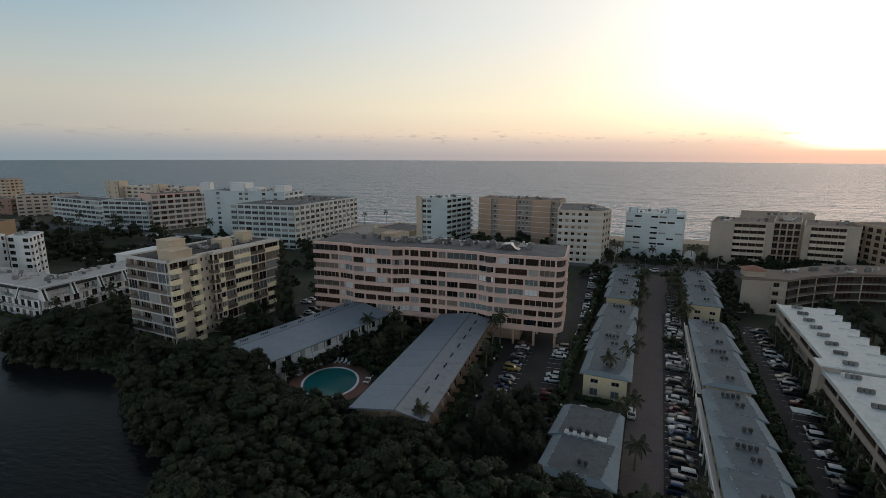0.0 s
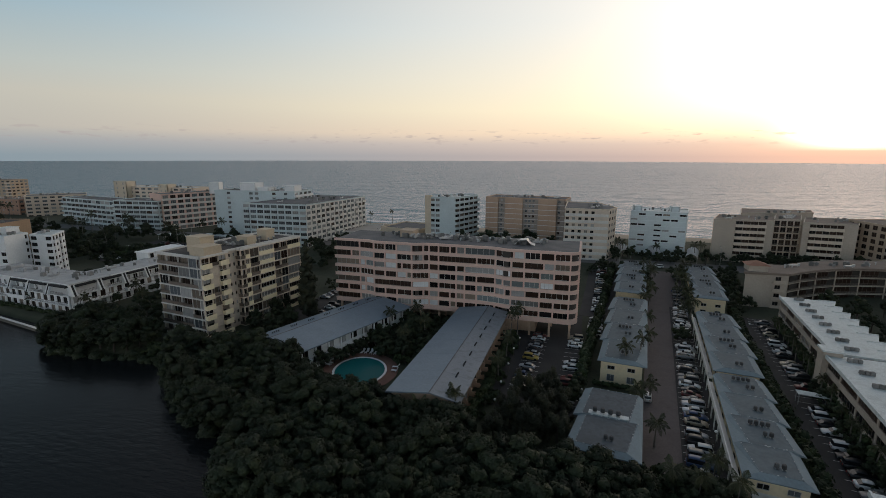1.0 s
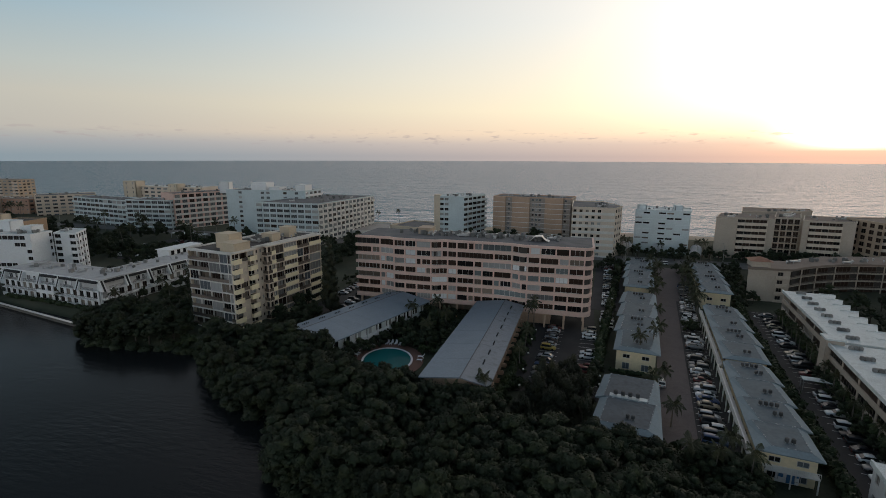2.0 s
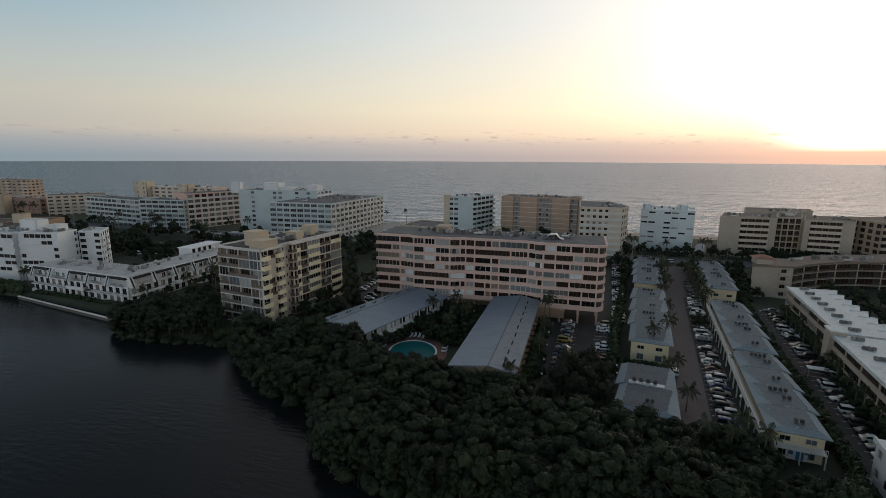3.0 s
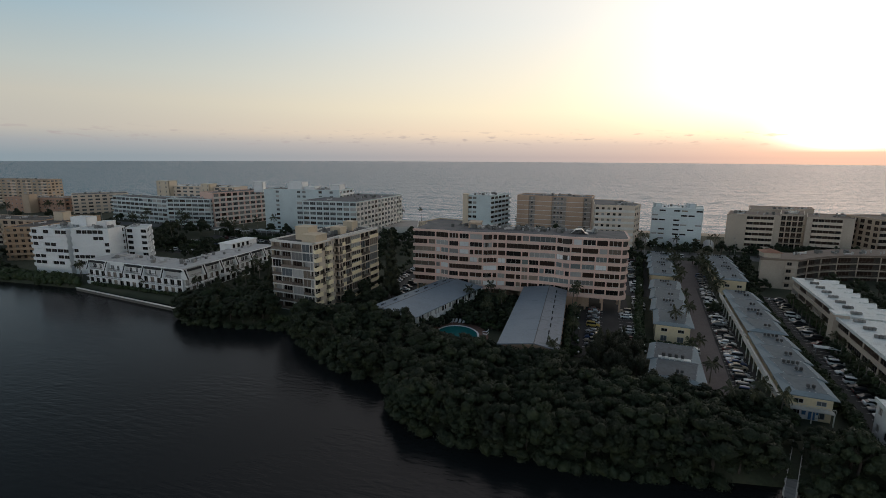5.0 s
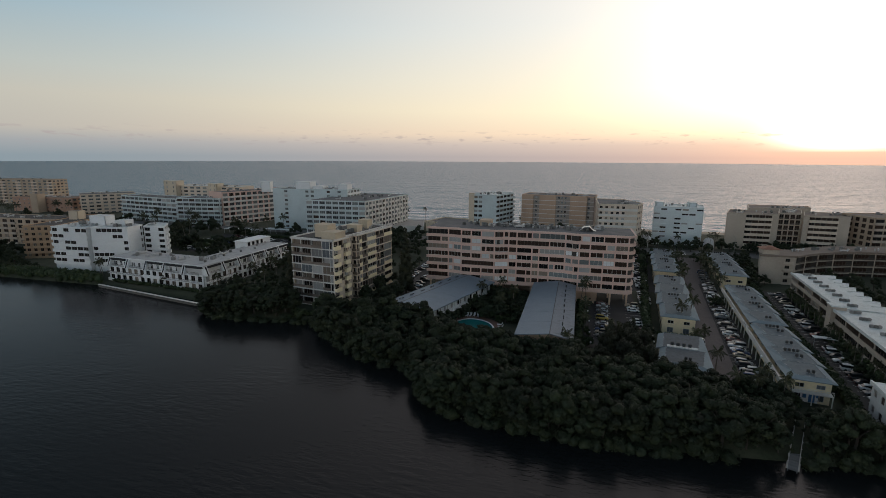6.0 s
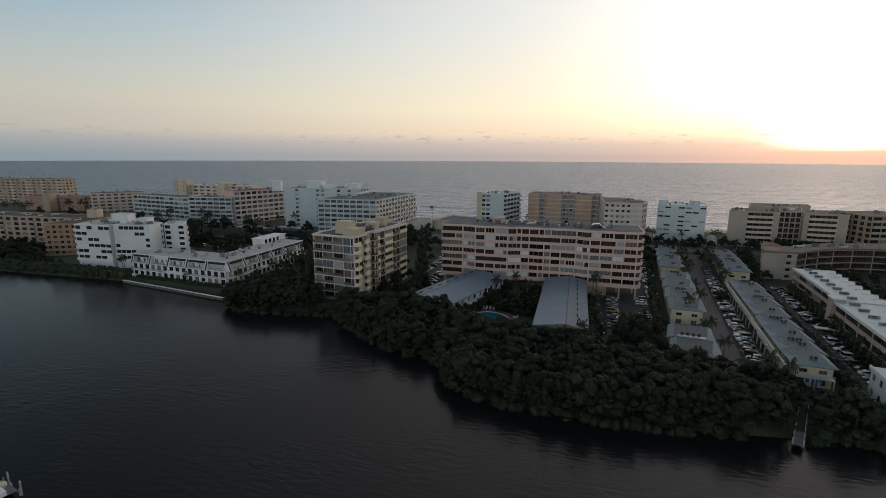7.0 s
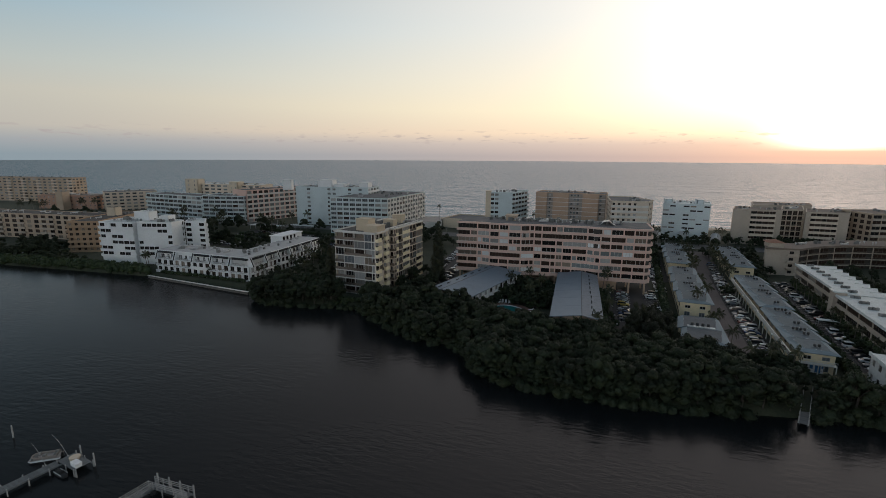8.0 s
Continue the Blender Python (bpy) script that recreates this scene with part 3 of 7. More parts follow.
# ---- water and land ----
bm = bmesh.new()
ring = [bm.verts.new((4900 * math.cos(6.28318 * i / 96), 4900 * math.sin(6.28318 * i / 96), 0)) for i in range(96)]
bm.faces.new(ring)
bmesh.ops.bisect_plane(bm, geom=bm.verts[:] + bm.edges[:] + bm.faces[:], plane_co=(0, 200, 0), plane_no=(0, 1, 0))
for f in bm.faces:
    f.material_index = 1 if f.calc_center_median().y > 200 else 0
tagged(part("water", bm, [M_WATER, M_SEA], None), "dark calm lake and open grey sea to the horizon", "water", kind="structure")

xs = sorted(set([-3000, -2000, -1200, -800, -600, -450, 450, 600, 800, 1200, 2000, 3000] + [p[0] for p in SHORE] + list(range(-350, 351, 10))))
bm = bmesh.new()
grid = []
for x in xs:
    s = shore(x)
    ys = [s - 1.0, s, s + 0.8, s + 1.6, s + 2.5] + [s + 2.5 + (150 - s - 2.5) * k / 8 for k in range(1, 9)] + list(range(158, 330, 8)) + [332, 345]
    grid.append([bm.verts.new((x, y, ground(x, y) if y < 331 else -1.5)) for y in ys])
for a, b in zip(grid, grid[1:]):
    for j in range(len(a) - 1):
        f = bm.faces.new((a[j], b[j], b[j + 1], a[j + 1]))
        f.material_index = 1 if (a[j].co.y + a[j + 1].co.y) / 2 > 272 else 0
        f.smooth = True
tagged(part("ground", bm, [M_LAND, M_SAND], None), "strip of land with dark grass and a pale sand beach", "ground", kind="structure")


def patch(name, pts, mat, label, lift=0.05, step=8.0, kind="structure", category="pavement"):
    """A paved sheet on the ground with an edge, from four corners."""
    p = [Vector(q) for q in pts]
    nu, nv = max(1, int((p[1] - p[0]).length / step)), max(1, int((p[3] - p[0]).length / step))
    bm = bmesh.new()
    g = []
    for i in range(nu + 1):
        row = []
        for j in range(nv + 1):
            u, v = i / nu, j / nv
            q = (p[0] * (1 - u) + p[1] * u) * (1 - v) + (p[3] * (1 - u) + p[2] * u) * v
            row.append(bm.verts.new((q.x, q.y, ground(q.x, q.y) + lift)))
        g.append(row)
    for a, b in zip(g, g[1:]):
        for j in range(nv):
            bm.faces.new((a[j], b[j], b[j + 1], a[j + 1]))
    bmesh.ops.extrude_face_region(bm, geom=bm.faces[:])
    low = [v for row in g for v in row]
    for v in low:
        v.co.z -= 0.3
    bmesh.ops.recalc_face_normals(bm, faces=bm.faces[:])
    return tagged(part(name, bm, mat, None), label, category, kind=kind)


patch("road_lane", [lane(-0.7, 4), lane(10.3, 4), lane(12.0, 136), lane(0.3, 136)], M_DRIVE, "worn brown paved lane with parking bays", 0.06)
patch("parking_lane", [lane(5.3, 4.5), lane(11.6, 4.5), lane(12.0, 94), lane(6.6, 94)], M_ASPHALT, "dark asphalt strip of parking bays along a lane", 0.075)
patch("parking_east", [lane(24.5, -5.8), lane(33.5, -5.8), lane(34.5, 92), lane(25.5, 92)], M_ASPHALT, "dark asphalt parking lane beside a hedge", 0.06)
patch("parking_west", [(-20, 76), (-2.5, 76), (-2.5, 135), (-20, 135)], M_ASPHALT, "dark asphalt car park beside the flats", 0.06)
patch("parking_side", [(-3.6, 135.5), (6.5, 135.5), (11, 196), (0, 196)], M_ASPHALT, "asphalt parking strip beside the flats", 0.06)
patch("parking_north", [(-89, 108), (-76.5, 106), (-76.5, 204), (-90, 204)], M_ASPHALT, "asphalt car park between two blocks of flats", 0.06)
patch("road_coast", [(-900, 206), (900, 195), (900, 206), (-900, 217)], M_ROAD, "grey coastal road", 0.09, 12)
patch("parking_garden", [(-223, 149), (-196, 148), (-196, 157), (-223, 158)], M_ASPHALT, "asphalt car park behind the white terrace", 0.06)
patch("parking_lawn", [(-230, 170), (-140, 160), (-135, 180), (-225, 190)], M_ASPHALT, "asphalt car park with planted strips", 0.06)

# ---- the long seven-storey block ----
def main_block():
    X0, X1, YF, YB = -75.0, -4.0, 116.0, 133.0
    b = thing("apartment_building", -39.5, 124.5, 1.2, "long pale pink seven-storey block of flats on open columns", "apartment building")
    ox, oy = -39.5, 124.5
    rng = random.Random(11)
    base, fh, n = 4.9, 2.6, 7

    def bow(x):
        """How far the wavy front stands proud at x."""
        return 1.3 * (sstep(-64, -61, x) - sstep(-49, -46, x)) + 1.6 * sstep(-27, -22.5, x)

    line = [(x - ox, YF - bow(x) - oy) for x in [X0 + 1.0 * k for k in range(0, 69)]]
    # rounded south corner, then the side wall
    r = 3.0
    cxx, cyy = X1 - r - ox, YF - 1.6 + r - oy
    line = [p for p in line if p[0] < cxx]
    line += [(cxx + r * math.sin(t), cyy - r * math.cos(t)) for t in [math.pi / 2 * k / 6 for k in range(7)]]
    line += [(X1 - ox, y - oy) for y in (120, 124, 128, YB)]
    back = [(X0 - ox, YB - oy)]
    outline = line + back
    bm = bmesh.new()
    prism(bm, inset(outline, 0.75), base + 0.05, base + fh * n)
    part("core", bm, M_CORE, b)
    for k in range(n + 1):
        # a spandrel band at each floor, following the wave of the front
        z = base + fh * k
        lo, hi = (z - 0.42, z + 0.55) if 0 < k < n else ((z - 0.75, z + 0.55) if k == 0 else (z - 0.30, z + 0.42))
        bm = bmesh.new()
        out, inn = line, inset(outline, 0.55)[:len(line)]
        rows = [[bm.verts.new((p[0], p[1], zz)) for p in pts] for pts, zz in ((out, lo), (out, hi), (inn, hi), (inn, lo))]
        for j in range(len(line) - 1):
            for q in range(4):
                a, c = rows[q], rows[(q + 1) % 4]
                bm.faces.new((a[j], a[j + 1], c[j + 1], c[j]))
        bmesh.ops.recalc_face_normals(bm, faces=bm.faces[:])
        part("spandrel_band", bm, M_PINK, b)
    # glazing: bays between slim piers, each floor of its own mix
    cuts = [-74.6, -66.8, -61.8, -58.2, -54.6, -50.0, -45.2, -42.4, -37.2, -34.8, -31.4, -26.2, -21.6, -18.2, -14.0, -10.4, -6.4]
    for k in range(n):
        z = base + fh * k + 0.55
        h = fh - 0.55 - 0.42 if k < n - 1 else fh - 0.55 - 0.30
        # owners have glazed in their balconies as they pleased: some bays run on, some are halved
        line_k = [cuts[0]]
        for c, d in zip(cuts[1:], cuts[2:] + [None]):
            if d is None or rng.random() < 0.85:
                if c - line_k[-1] > 4.5 and rng.random() < 0.45:
                    line_k.append(line_k[-1] + (c - line_k[-1]) * rng.choice((0.35, 0.5, 0.65)))
                line_k.append(c)
        for x0, x1 in zip(line_k, line_k[1:]):
            w = x1 - x0 - 0.3
            xm = (x0 + x1) / 2
            y0, y1 = YF - bow(x0), YF - bow(x1)
            ang = math.degrees(math.atan2(y1 - y0, x1 - x0))
            kind = rng.choice((M_GLASSB, M_GLASSB, M_GLASSB, M_GLASSB, M_GLASSB, M_GLASS, M_GLASS, M_SHUT, M_CURT, M_CURT, M_GLASSG, M_CURTB))
            put("window", window_mesh(w, h, kind, max(1, round(w / rng.choice((1.2, 1.6, 2.4)))), rng.choice((None, M_OFFW))), b, pose(xm - ox, (y0 + y1) / 2 + 0.5 - oy, z, 0, 0, ang))
            key = ("pier", round(h, 2))
            if key not in CACHE:
                bm = bmesh.new()
                box(bm, -0.2, 0, 0, 0.2, 0.5, h)
                CACHE[key] = mesh_of(bm, M_PINK, "pier")
            put("pier", CACHE[key], b, pose(x1 - 0.02 - ox, YF - bow(x1) + 0.12 - oy, z))
        for y in (120.0, 123.6, 127.2, 130.8):
            put("window", window_mesh(2.9, h, rng.choice((M_GLASSB, M_GLASS, M_CURT)), 2), b, pose(X1 - 0.5 - ox, y - oy, z, 0, 0, 90))
    # columns and recessed ground floor
    bm = bmesh.new()
    box(bm, X0 + 1 - ox, YF + 8 - oy, -0.5, -24 - ox, YB - 1 - oy, base)
    part("ground_floor", bm, M_TAN, b)
    bm = bmesh.new()
    box(bm, -23.5 - ox, YF + 2 - oy, -0.5, -15 - ox, YB - 3 - oy, base - 0.7)
    part("lobby", bm, M_PEACH, b)
    bm = bmesh.new()
    box(bm, -0.28, -0.28, -0.5, 0.28, 0.28, base - 0.5)
    me = mesh_of(bm, M_PEACH, "column")
    for x in [-73.5 + 5.2 * k for k in range(14)]:
        for y in (YF + 0.7 - bow(x), YF + 7.5):
            put("column", me, b, pose(x - ox, y - oy, 0))
    # flat roof with its equipment
    bm = bmesh.new()
    prism(bm, inset(outline, 0.5), base + fh * n + 0.02, base + fh * n + 0.3)
    part("roof", bm, M_GRAVEL, b)
    zr = base + fh * n + 0.3
    roof_clutter(b, [(X0 + 8 - ox, YF + 6 - oy), (X1 - 6 - ox, YF + 4 - oy), (X1 - 6 - ox, YB - 3 - oy), (X0 + 8 - ox, YB - 2 - oy)], zr, 90, rng)
    bm = bmesh.new()
    box(bm, -57 - ox, 124 - oy, zr, -53 - ox, 129 - oy, zr + 1.9)
    box(bm, -57.3 - ox, 123.7 - oy, zr + 1.9, -52.7 - ox, 129.3 - oy, zr + 2.1)
    part("lift_house", bm, M_TAN, b)
    # bent metal screen that lies on the roof
    bm = bmesh.new()
    pr = [(-22, 0.2), (-20.5, 1.5), (-18.6, 1.7), (-17.4, 0.5), (-16.4, 0.2)]
    vs = [[bm.verts.new((x - ox, y - oy, zr + z + e)) for x, z in pr] for y, e in ((121, 0), (124, 0), (124, -0.12), (121, -0.12))]
    for q in range(4):
        for j in range(4):
            bm.faces.new((vs[q][j], vs[q][j + 1], vs[(q + 1) % 4][j + 1], vs[(q + 1) % 4][j]))
    part("metal_screen", bm, M_METAL, b)


main_block()


# ---- the two low wings by the pool ----
def wing(p0, W, rz, length, ridge, label, fins):
    """A two-storey wing: shallow metal gable roof with seams, end gables, side walls with tall windows and columns.
    p0: the lake end's west corner; ridge: share of the width at which the ridge stands."""
    b = thing("low_wing", p0[0], p0[1], 1.2, label, "apartment wing", rz=rz)
    e, zr, xr = 5.9, 7.0, W * ridge
    bm = bmesh.new()
    pts = [(0.5, -0.5), (W - 1.4, -0.5), (W - 1.4, e - 0.15), (xr, zr - 0.2), (0.5, e - 0.15)]
    f = [bm.verts.new((x, 0.6, z)) for x, z in pts]
    g = [bm.verts.new((x, length - 0.2, z)) for x, z in pts]
    bm.faces.new(f), bm.faces.new(g[::-1])
    for i in range(5):
        bm.faces.new((g[i], g[(i + 1) % 5], f[(i + 1) % 5], f[i]))
    bmesh.ops.recalc_face_normals(bm, faces=bm.faces[:])
    part("gable_wall", bm, M_PEACH, b)
    for i, (xa, za, xb, zb) in enumerate(((-0.3, e, xr, zr), (xr, zr, W + 0.3, e))):
        bm = bmesh.new()
        s = [bm.verts.new((x, y, z + t)) for t in (0, -0.25) for x, y, z in ((xa, -0.4, za), (xb, -0.4, zb), (xb, length, zb), (xa, length, za))]
        for q in ((0, 1, 2, 3), (7, 6, 5, 4), (0, 4, 5, 1), (1, 5, 6, 2), (2, 6, 7, 3), (3, 7, 4, 0)):
            bm.faces.new([s[k] for k in q])
        roof = part("roof", bm, M_SPECK if i and fins else M_ROOFBLUE, b)
        bm = bmesh.new()
        n = int(length / 7.5)
        for k in range(1, n):
            y = k * length / n
            v = [bm.verts.new((x, yy, z + 0.004 + t)) for t in (0, 0.02) for x, yy, z in ((xa, y - 0.03, za), (xb, y - 0.03, zb), (xb, y + 0.03, zb), (xa, y + 0.03, za))]
            for q in ((4, 5, 6, 7), (0, 1, 5, 4), (2, 3, 7, 6)):
                bm.faces.new([v[j] for j in q])
        part("seams", bm, M_SPECK if i and fins else M_ROOFBLUE, roof)
    bm = bmesh.new()
    box(bm, xr - 0.10, -0.4, zr - 0.02, xr + 0.10, length, zr + 0.05)
    part("ridge_cap", bm, M_GRAVEL, b)
    if not fins:
        bm = bmesh.new()
        box(bm, W - 1.399, 0.7, -0.4, W - 1.36, length - 0.3, e - 0.2)
        part("side_wall", bm, M_WHITE, b, "white side wall")
    rng = random.Random(5)
    n = int(length / 3.6)
    for side, x, rot in ((0, W - 1.34, 90), (1, 0.48, -90)):
        for k in range(n):
            y = (k + 0.5) * length / n
            for z in (0.4, 3.3):
                put("window", window_mesh(2.0, 2.1, rng.choice((M_GLASS, M_GLASS, M_CURT)), 2), b, pose(x, y, z, 0, 0, rot))
    bm = bmesh.new()
    box(bm, -0.14, -0.14, -0.5, 0.14, 0.14, e - 0.1)
    me = mesh_of(bm, M_WHITE, "column")
    bm = bmesh.new()
    for zz in (0.3, 3.2):
        pr = [(0, zz), (1.5, zz), (1.7, zz + 0.5), (1.5, zz + 1.05), (0.9, zz + 0.9), (0.5, zz + 1.6), (0, zz + 2.4)]
        a, c = [[bm.verts.new((x, y, z)) for x, z in pr] for y in (-0.1, 0.1)]
        bm.faces.new(a), bm.faces.new(c[::-1])
        for i in range(len(pr)):
            bm.faces.new((a[i], c[i], c[(i + 1) % len(pr)], a[(i + 1) % len(pr)]))
    bmesh.ops.recalc_face_normals(bm, faces=bm.faces[:])
    fin = mesh_of(bm, M_PEACH, "balcony_fin")
    for k in range(n + 1):
        y = min(length - 0.2, 0.3 + k * length / n)
        if fins:
            put("balcony_fin", fin, b, pose(W - 1.38, y, 0.4))
        else:
            put("column", me, b, pose(W - 0.1, y, 0))
    if not fins:
        bm = bmesh.new()
        box(bm, W - 1.38, 0.6, 2.75, W + 0.05, length - 0.3, 2.95)
        part("gallery_slab", bm, M_WHITE, b)
    if "ridge_vent" not in CACHE:
        bm = bmesh.new()
        for k in range(4):
            tube(bm, (0, k * 0.55 - 0.8, 0), (0, k * 0.55 - 0.8, 0.3), 0.1, 0.1, 6)
            tube(bm, (0, k * 0.55 - 0.8, 0.3), (0, k * 0.55 - 0.8, 0.42), 0.18, 0.12, 6)
        CACHE["ridge_vent"] = mesh_of(bm, M_DARKF, "roof_vent")
    for k in range(int(length / 5.2)):
        y = 3 + k * 5.2
        s = 0.8 if fins else 0.2
        x = W * s
        z = zr - (zr - e) * (x - xr) / (W + 0.3 - xr) if x > xr else e + (zr - e) * (x + 0.3) / (xr + 0.3)
        put("roof_vent", CACHE["ridge_vent"], b, pose(x + rng.uniform(-0.15, 0.15), y, z - 0.03))
    return b


wing((-36.2, 65.2), 13.4, -0.6, 50.2, 0.6, "long two-storey wing with a blue-grey metal gable roof and peach walls", True)
wing((-76.0, 80.3), 15.9, -17.9, 38.0, 0.36, "low two-storey wing with a blue-grey roof and white columns", False)


# ---- the yellow eight-storey block by the lake ----
def lake_block():
    rz = -8.0
    b = thing("apartment_building", -96.4, 86.4, 1.2, "yellow eight-storey block of flats with stacked balconies at the lake edge", "apartment building", rz=rz)
    rng = random.Random(21)
    H, n = 21.8, 8
    outline = [(-16.6, 0), (0, 0), (0, 8), (-1.4, 8), (-1.4, 12.3), (0.4, 12.3), (0.4, 36), (-16.6, 36)]
    bm = bmesh.new()
    prism(bm, [(-15.2, 1.3), (-1.35, 1.3), (-1.35, 7.7), (-1.75, 7.7), (-1.75, 13.6), (-0.95, 13.6), (-0.95, 35.7), (-15.2, 35.7)], -1, H)
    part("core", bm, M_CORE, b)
    fh = H / n
    mix, lo = ("glazed", "loggia", "loggia", "loggia"), ("loggia", "loggia", "loggia", "loggia", "glazed")
    bay_face(b, (-16.6, 0), (0, 0), 0, fh, n, [(0, 3.7, mix), (3.7, 8.0, lo), (8.0, 12.2, lo), (12.2, 15.2, ("glazed", "loggia")), (15.2, 16.6, ("glazed", "loggia"))], rng, M_CREAM, M_OFFW)
    bay_face(b, (0, 0), (0, 8), 0, fh, n, [(0, 2.7, "panel"), (2.7, 5.4, ("loggia", "blank", "blank")), (5.4, 8, "panel")], rng, M_PANELY, M_PALECR, 1.0)
    facade(b, (-1.4, 8), (-1.4, 12.3), 0, H, n, 3, M_PALECR, ww=0.4, sill=0.4, head=0.75, rng=rng, lights=1)
    bay_face(b, (-1.4, 12.3), (0.4, 12.3), 0, fh, n, [(0, 1.8, "loggia")], rng, M_PANELY, M_PALECR)
    bay_face(b, (0.4, 12.3), (0.4, 36), 0, fh, n, [(0, 1.6, "loggia"), (1.6, 3.2, "panel"), (3.2, 6.6, lo), (6.6, 12.4, ("panel", "panel", "panel", "panel", "glazed")), (12.4, 15.2, lo), (15.2, 18.0, ("loggia", "glazed")), (18.0, 23.7, ("panel", "panel", "panel", "glazed"))], rng, M_PANELY, M_PALECR)
    for p0, p1 in (((0, 8), (-1.4, 8)), ((0.4, 36), (-16.6, 36)), ((-16.6, 36), (-16.6, 0))):
        L, m = edge_frame(p0, p1)
        bm = bmesh.new()
        box(bm, 0, 0, -1, L, 0.3, H)
        part("wall", bm, M_CREAM, b, m=m)
    bm = bmesh.new()
    prism(bm, inset(outline, 0.2), H - 0.01, H + 0.15)
    part("roof", bm, M_DARKROOF, b)
    for i in range(len(outline)):
        L, m = edge_frame(outline[i], outline[(i + 1) % len(outline)])
        bm = bmesh.new()
        box(bm, -0.3, -0.3, H + 0.02, L + 0.3, 0.2, H + 0.55)
        part("parapet", bm, M_OFFW, b, m=m)
    for x0, y0, x1, y1, h in ((-10.6, 4.6, -5.4, 9.0, 4.2), (-5.3, 1.2, 0.15, 6.6, 2.5), (-7.6, 18.5, -3.4, 22.0, 2.4), (-8.4, 27, -4.6, 30.5, 3.2)):
        bm = bmesh.new()
        box(bm, x0, y0, H + 0.1, x1, y1, H + h)
        box(bm, x0 - 0.15, y0 - 0.15, H + h, x1 + 0.15, y1 + 0.15, H + h + 0.18)
        part("roof_house", bm, M_TANCR, b)
    bm = bmesh.new()
    box(bm, -1.9, 9.5, H + 0.16, -1.3, 35.4, H + 0.5)
    part("roof_kerb", bm, M_OFFW, b)
    roof_clutter(b, [(-14, 10), (-1.5, 12), (-1.5, 34), (-14, 34)], H + 0.15, 34, rng)


lake_block()

# ---- white terraced block and the mansard terrace by the seawall ----
BANDS = dict(sill=0.36, head=0.94, glaze="night", lights=2, base=3.1, floors=6)
block("apartment_building", "white seven-storey block with staggered dark window strips", rect((-235.0, 99.8), (-217.1, 101), 17), 1.2, 19.5, 6, M_WHITE,
      [dict(BANDS, bays=6, ww=0.92, only=((0, 1, 3, 4), (0, 1, 4, 5), (2, 3, 4, 5), (0, 2, 3), (0, 1), (0, 2, 4, 5)), balcony=(0.45, "all"), rail=(M_WHITE, "solid")),
       None, None, dict(BANDS, bays=4, ww=0.5, balcony=(0.9, "all"), rail=(M_WHITE, "solid"))], M_ROOFW, clutter=22, seed=3)
block("apartment_building", "white seven-storey block with blank louvred bands", [(-216.7, 102.4), (-201.5, 106), (-203.1, 114.6), (-218.5, 117)], 1.2, 19.6, 6, M_WHITE,
      [dict(BANDS, bays=7, ww=0.94, only=((1, 2), (0, 1, 2, 3), (6, 0), (6,), (4, 5), (1, 2, 3, 4, 5)), balcony=(0.35, "all"), rail=(M_WHITE, "solid")),
       dict(BANDS, bays=5, ww=0.5, only=((0,), (0, 1), (4,), (4,), (4,), (4,)), balcony=(0.2, "all"), rail=(M_WHITE, "solid")), None, None], M_ROOFW, clutter=10, seed=4)
block("apartment_building", "white wing with two columns of dark windows", [(-202.7, 114.8), (-192.9, 116.0), (-201.0, 126), (-209.5, 125)], 1.2, 18.9, 6, M_WHITE,
      [dict(BANDS, bays=3, ww=0.8, only=(0, 2), balcony=(0.5, (2,)), rail=(M_WHITE, "solid")), dict(BANDS, bays=4, ww=0.6, balcony=(0.8, (0, 2)), rail=(M_WHITE, "solid")), None, None], M_ROOFW, clutter=4, seed=5)
for x0, x1, y, z in ((-224.5, -216.7, 108.5, 23.6), (-211.7, -207.3, 109.5, 22.0)):
    block("roof_house", "white lift house on a white block", rect((x0, y), (x1, y + 0.8), 5), 19.6, z, 1, M_WHITE, [None] * 4, M_ROOFW, parapet=0.2, category="roof house")


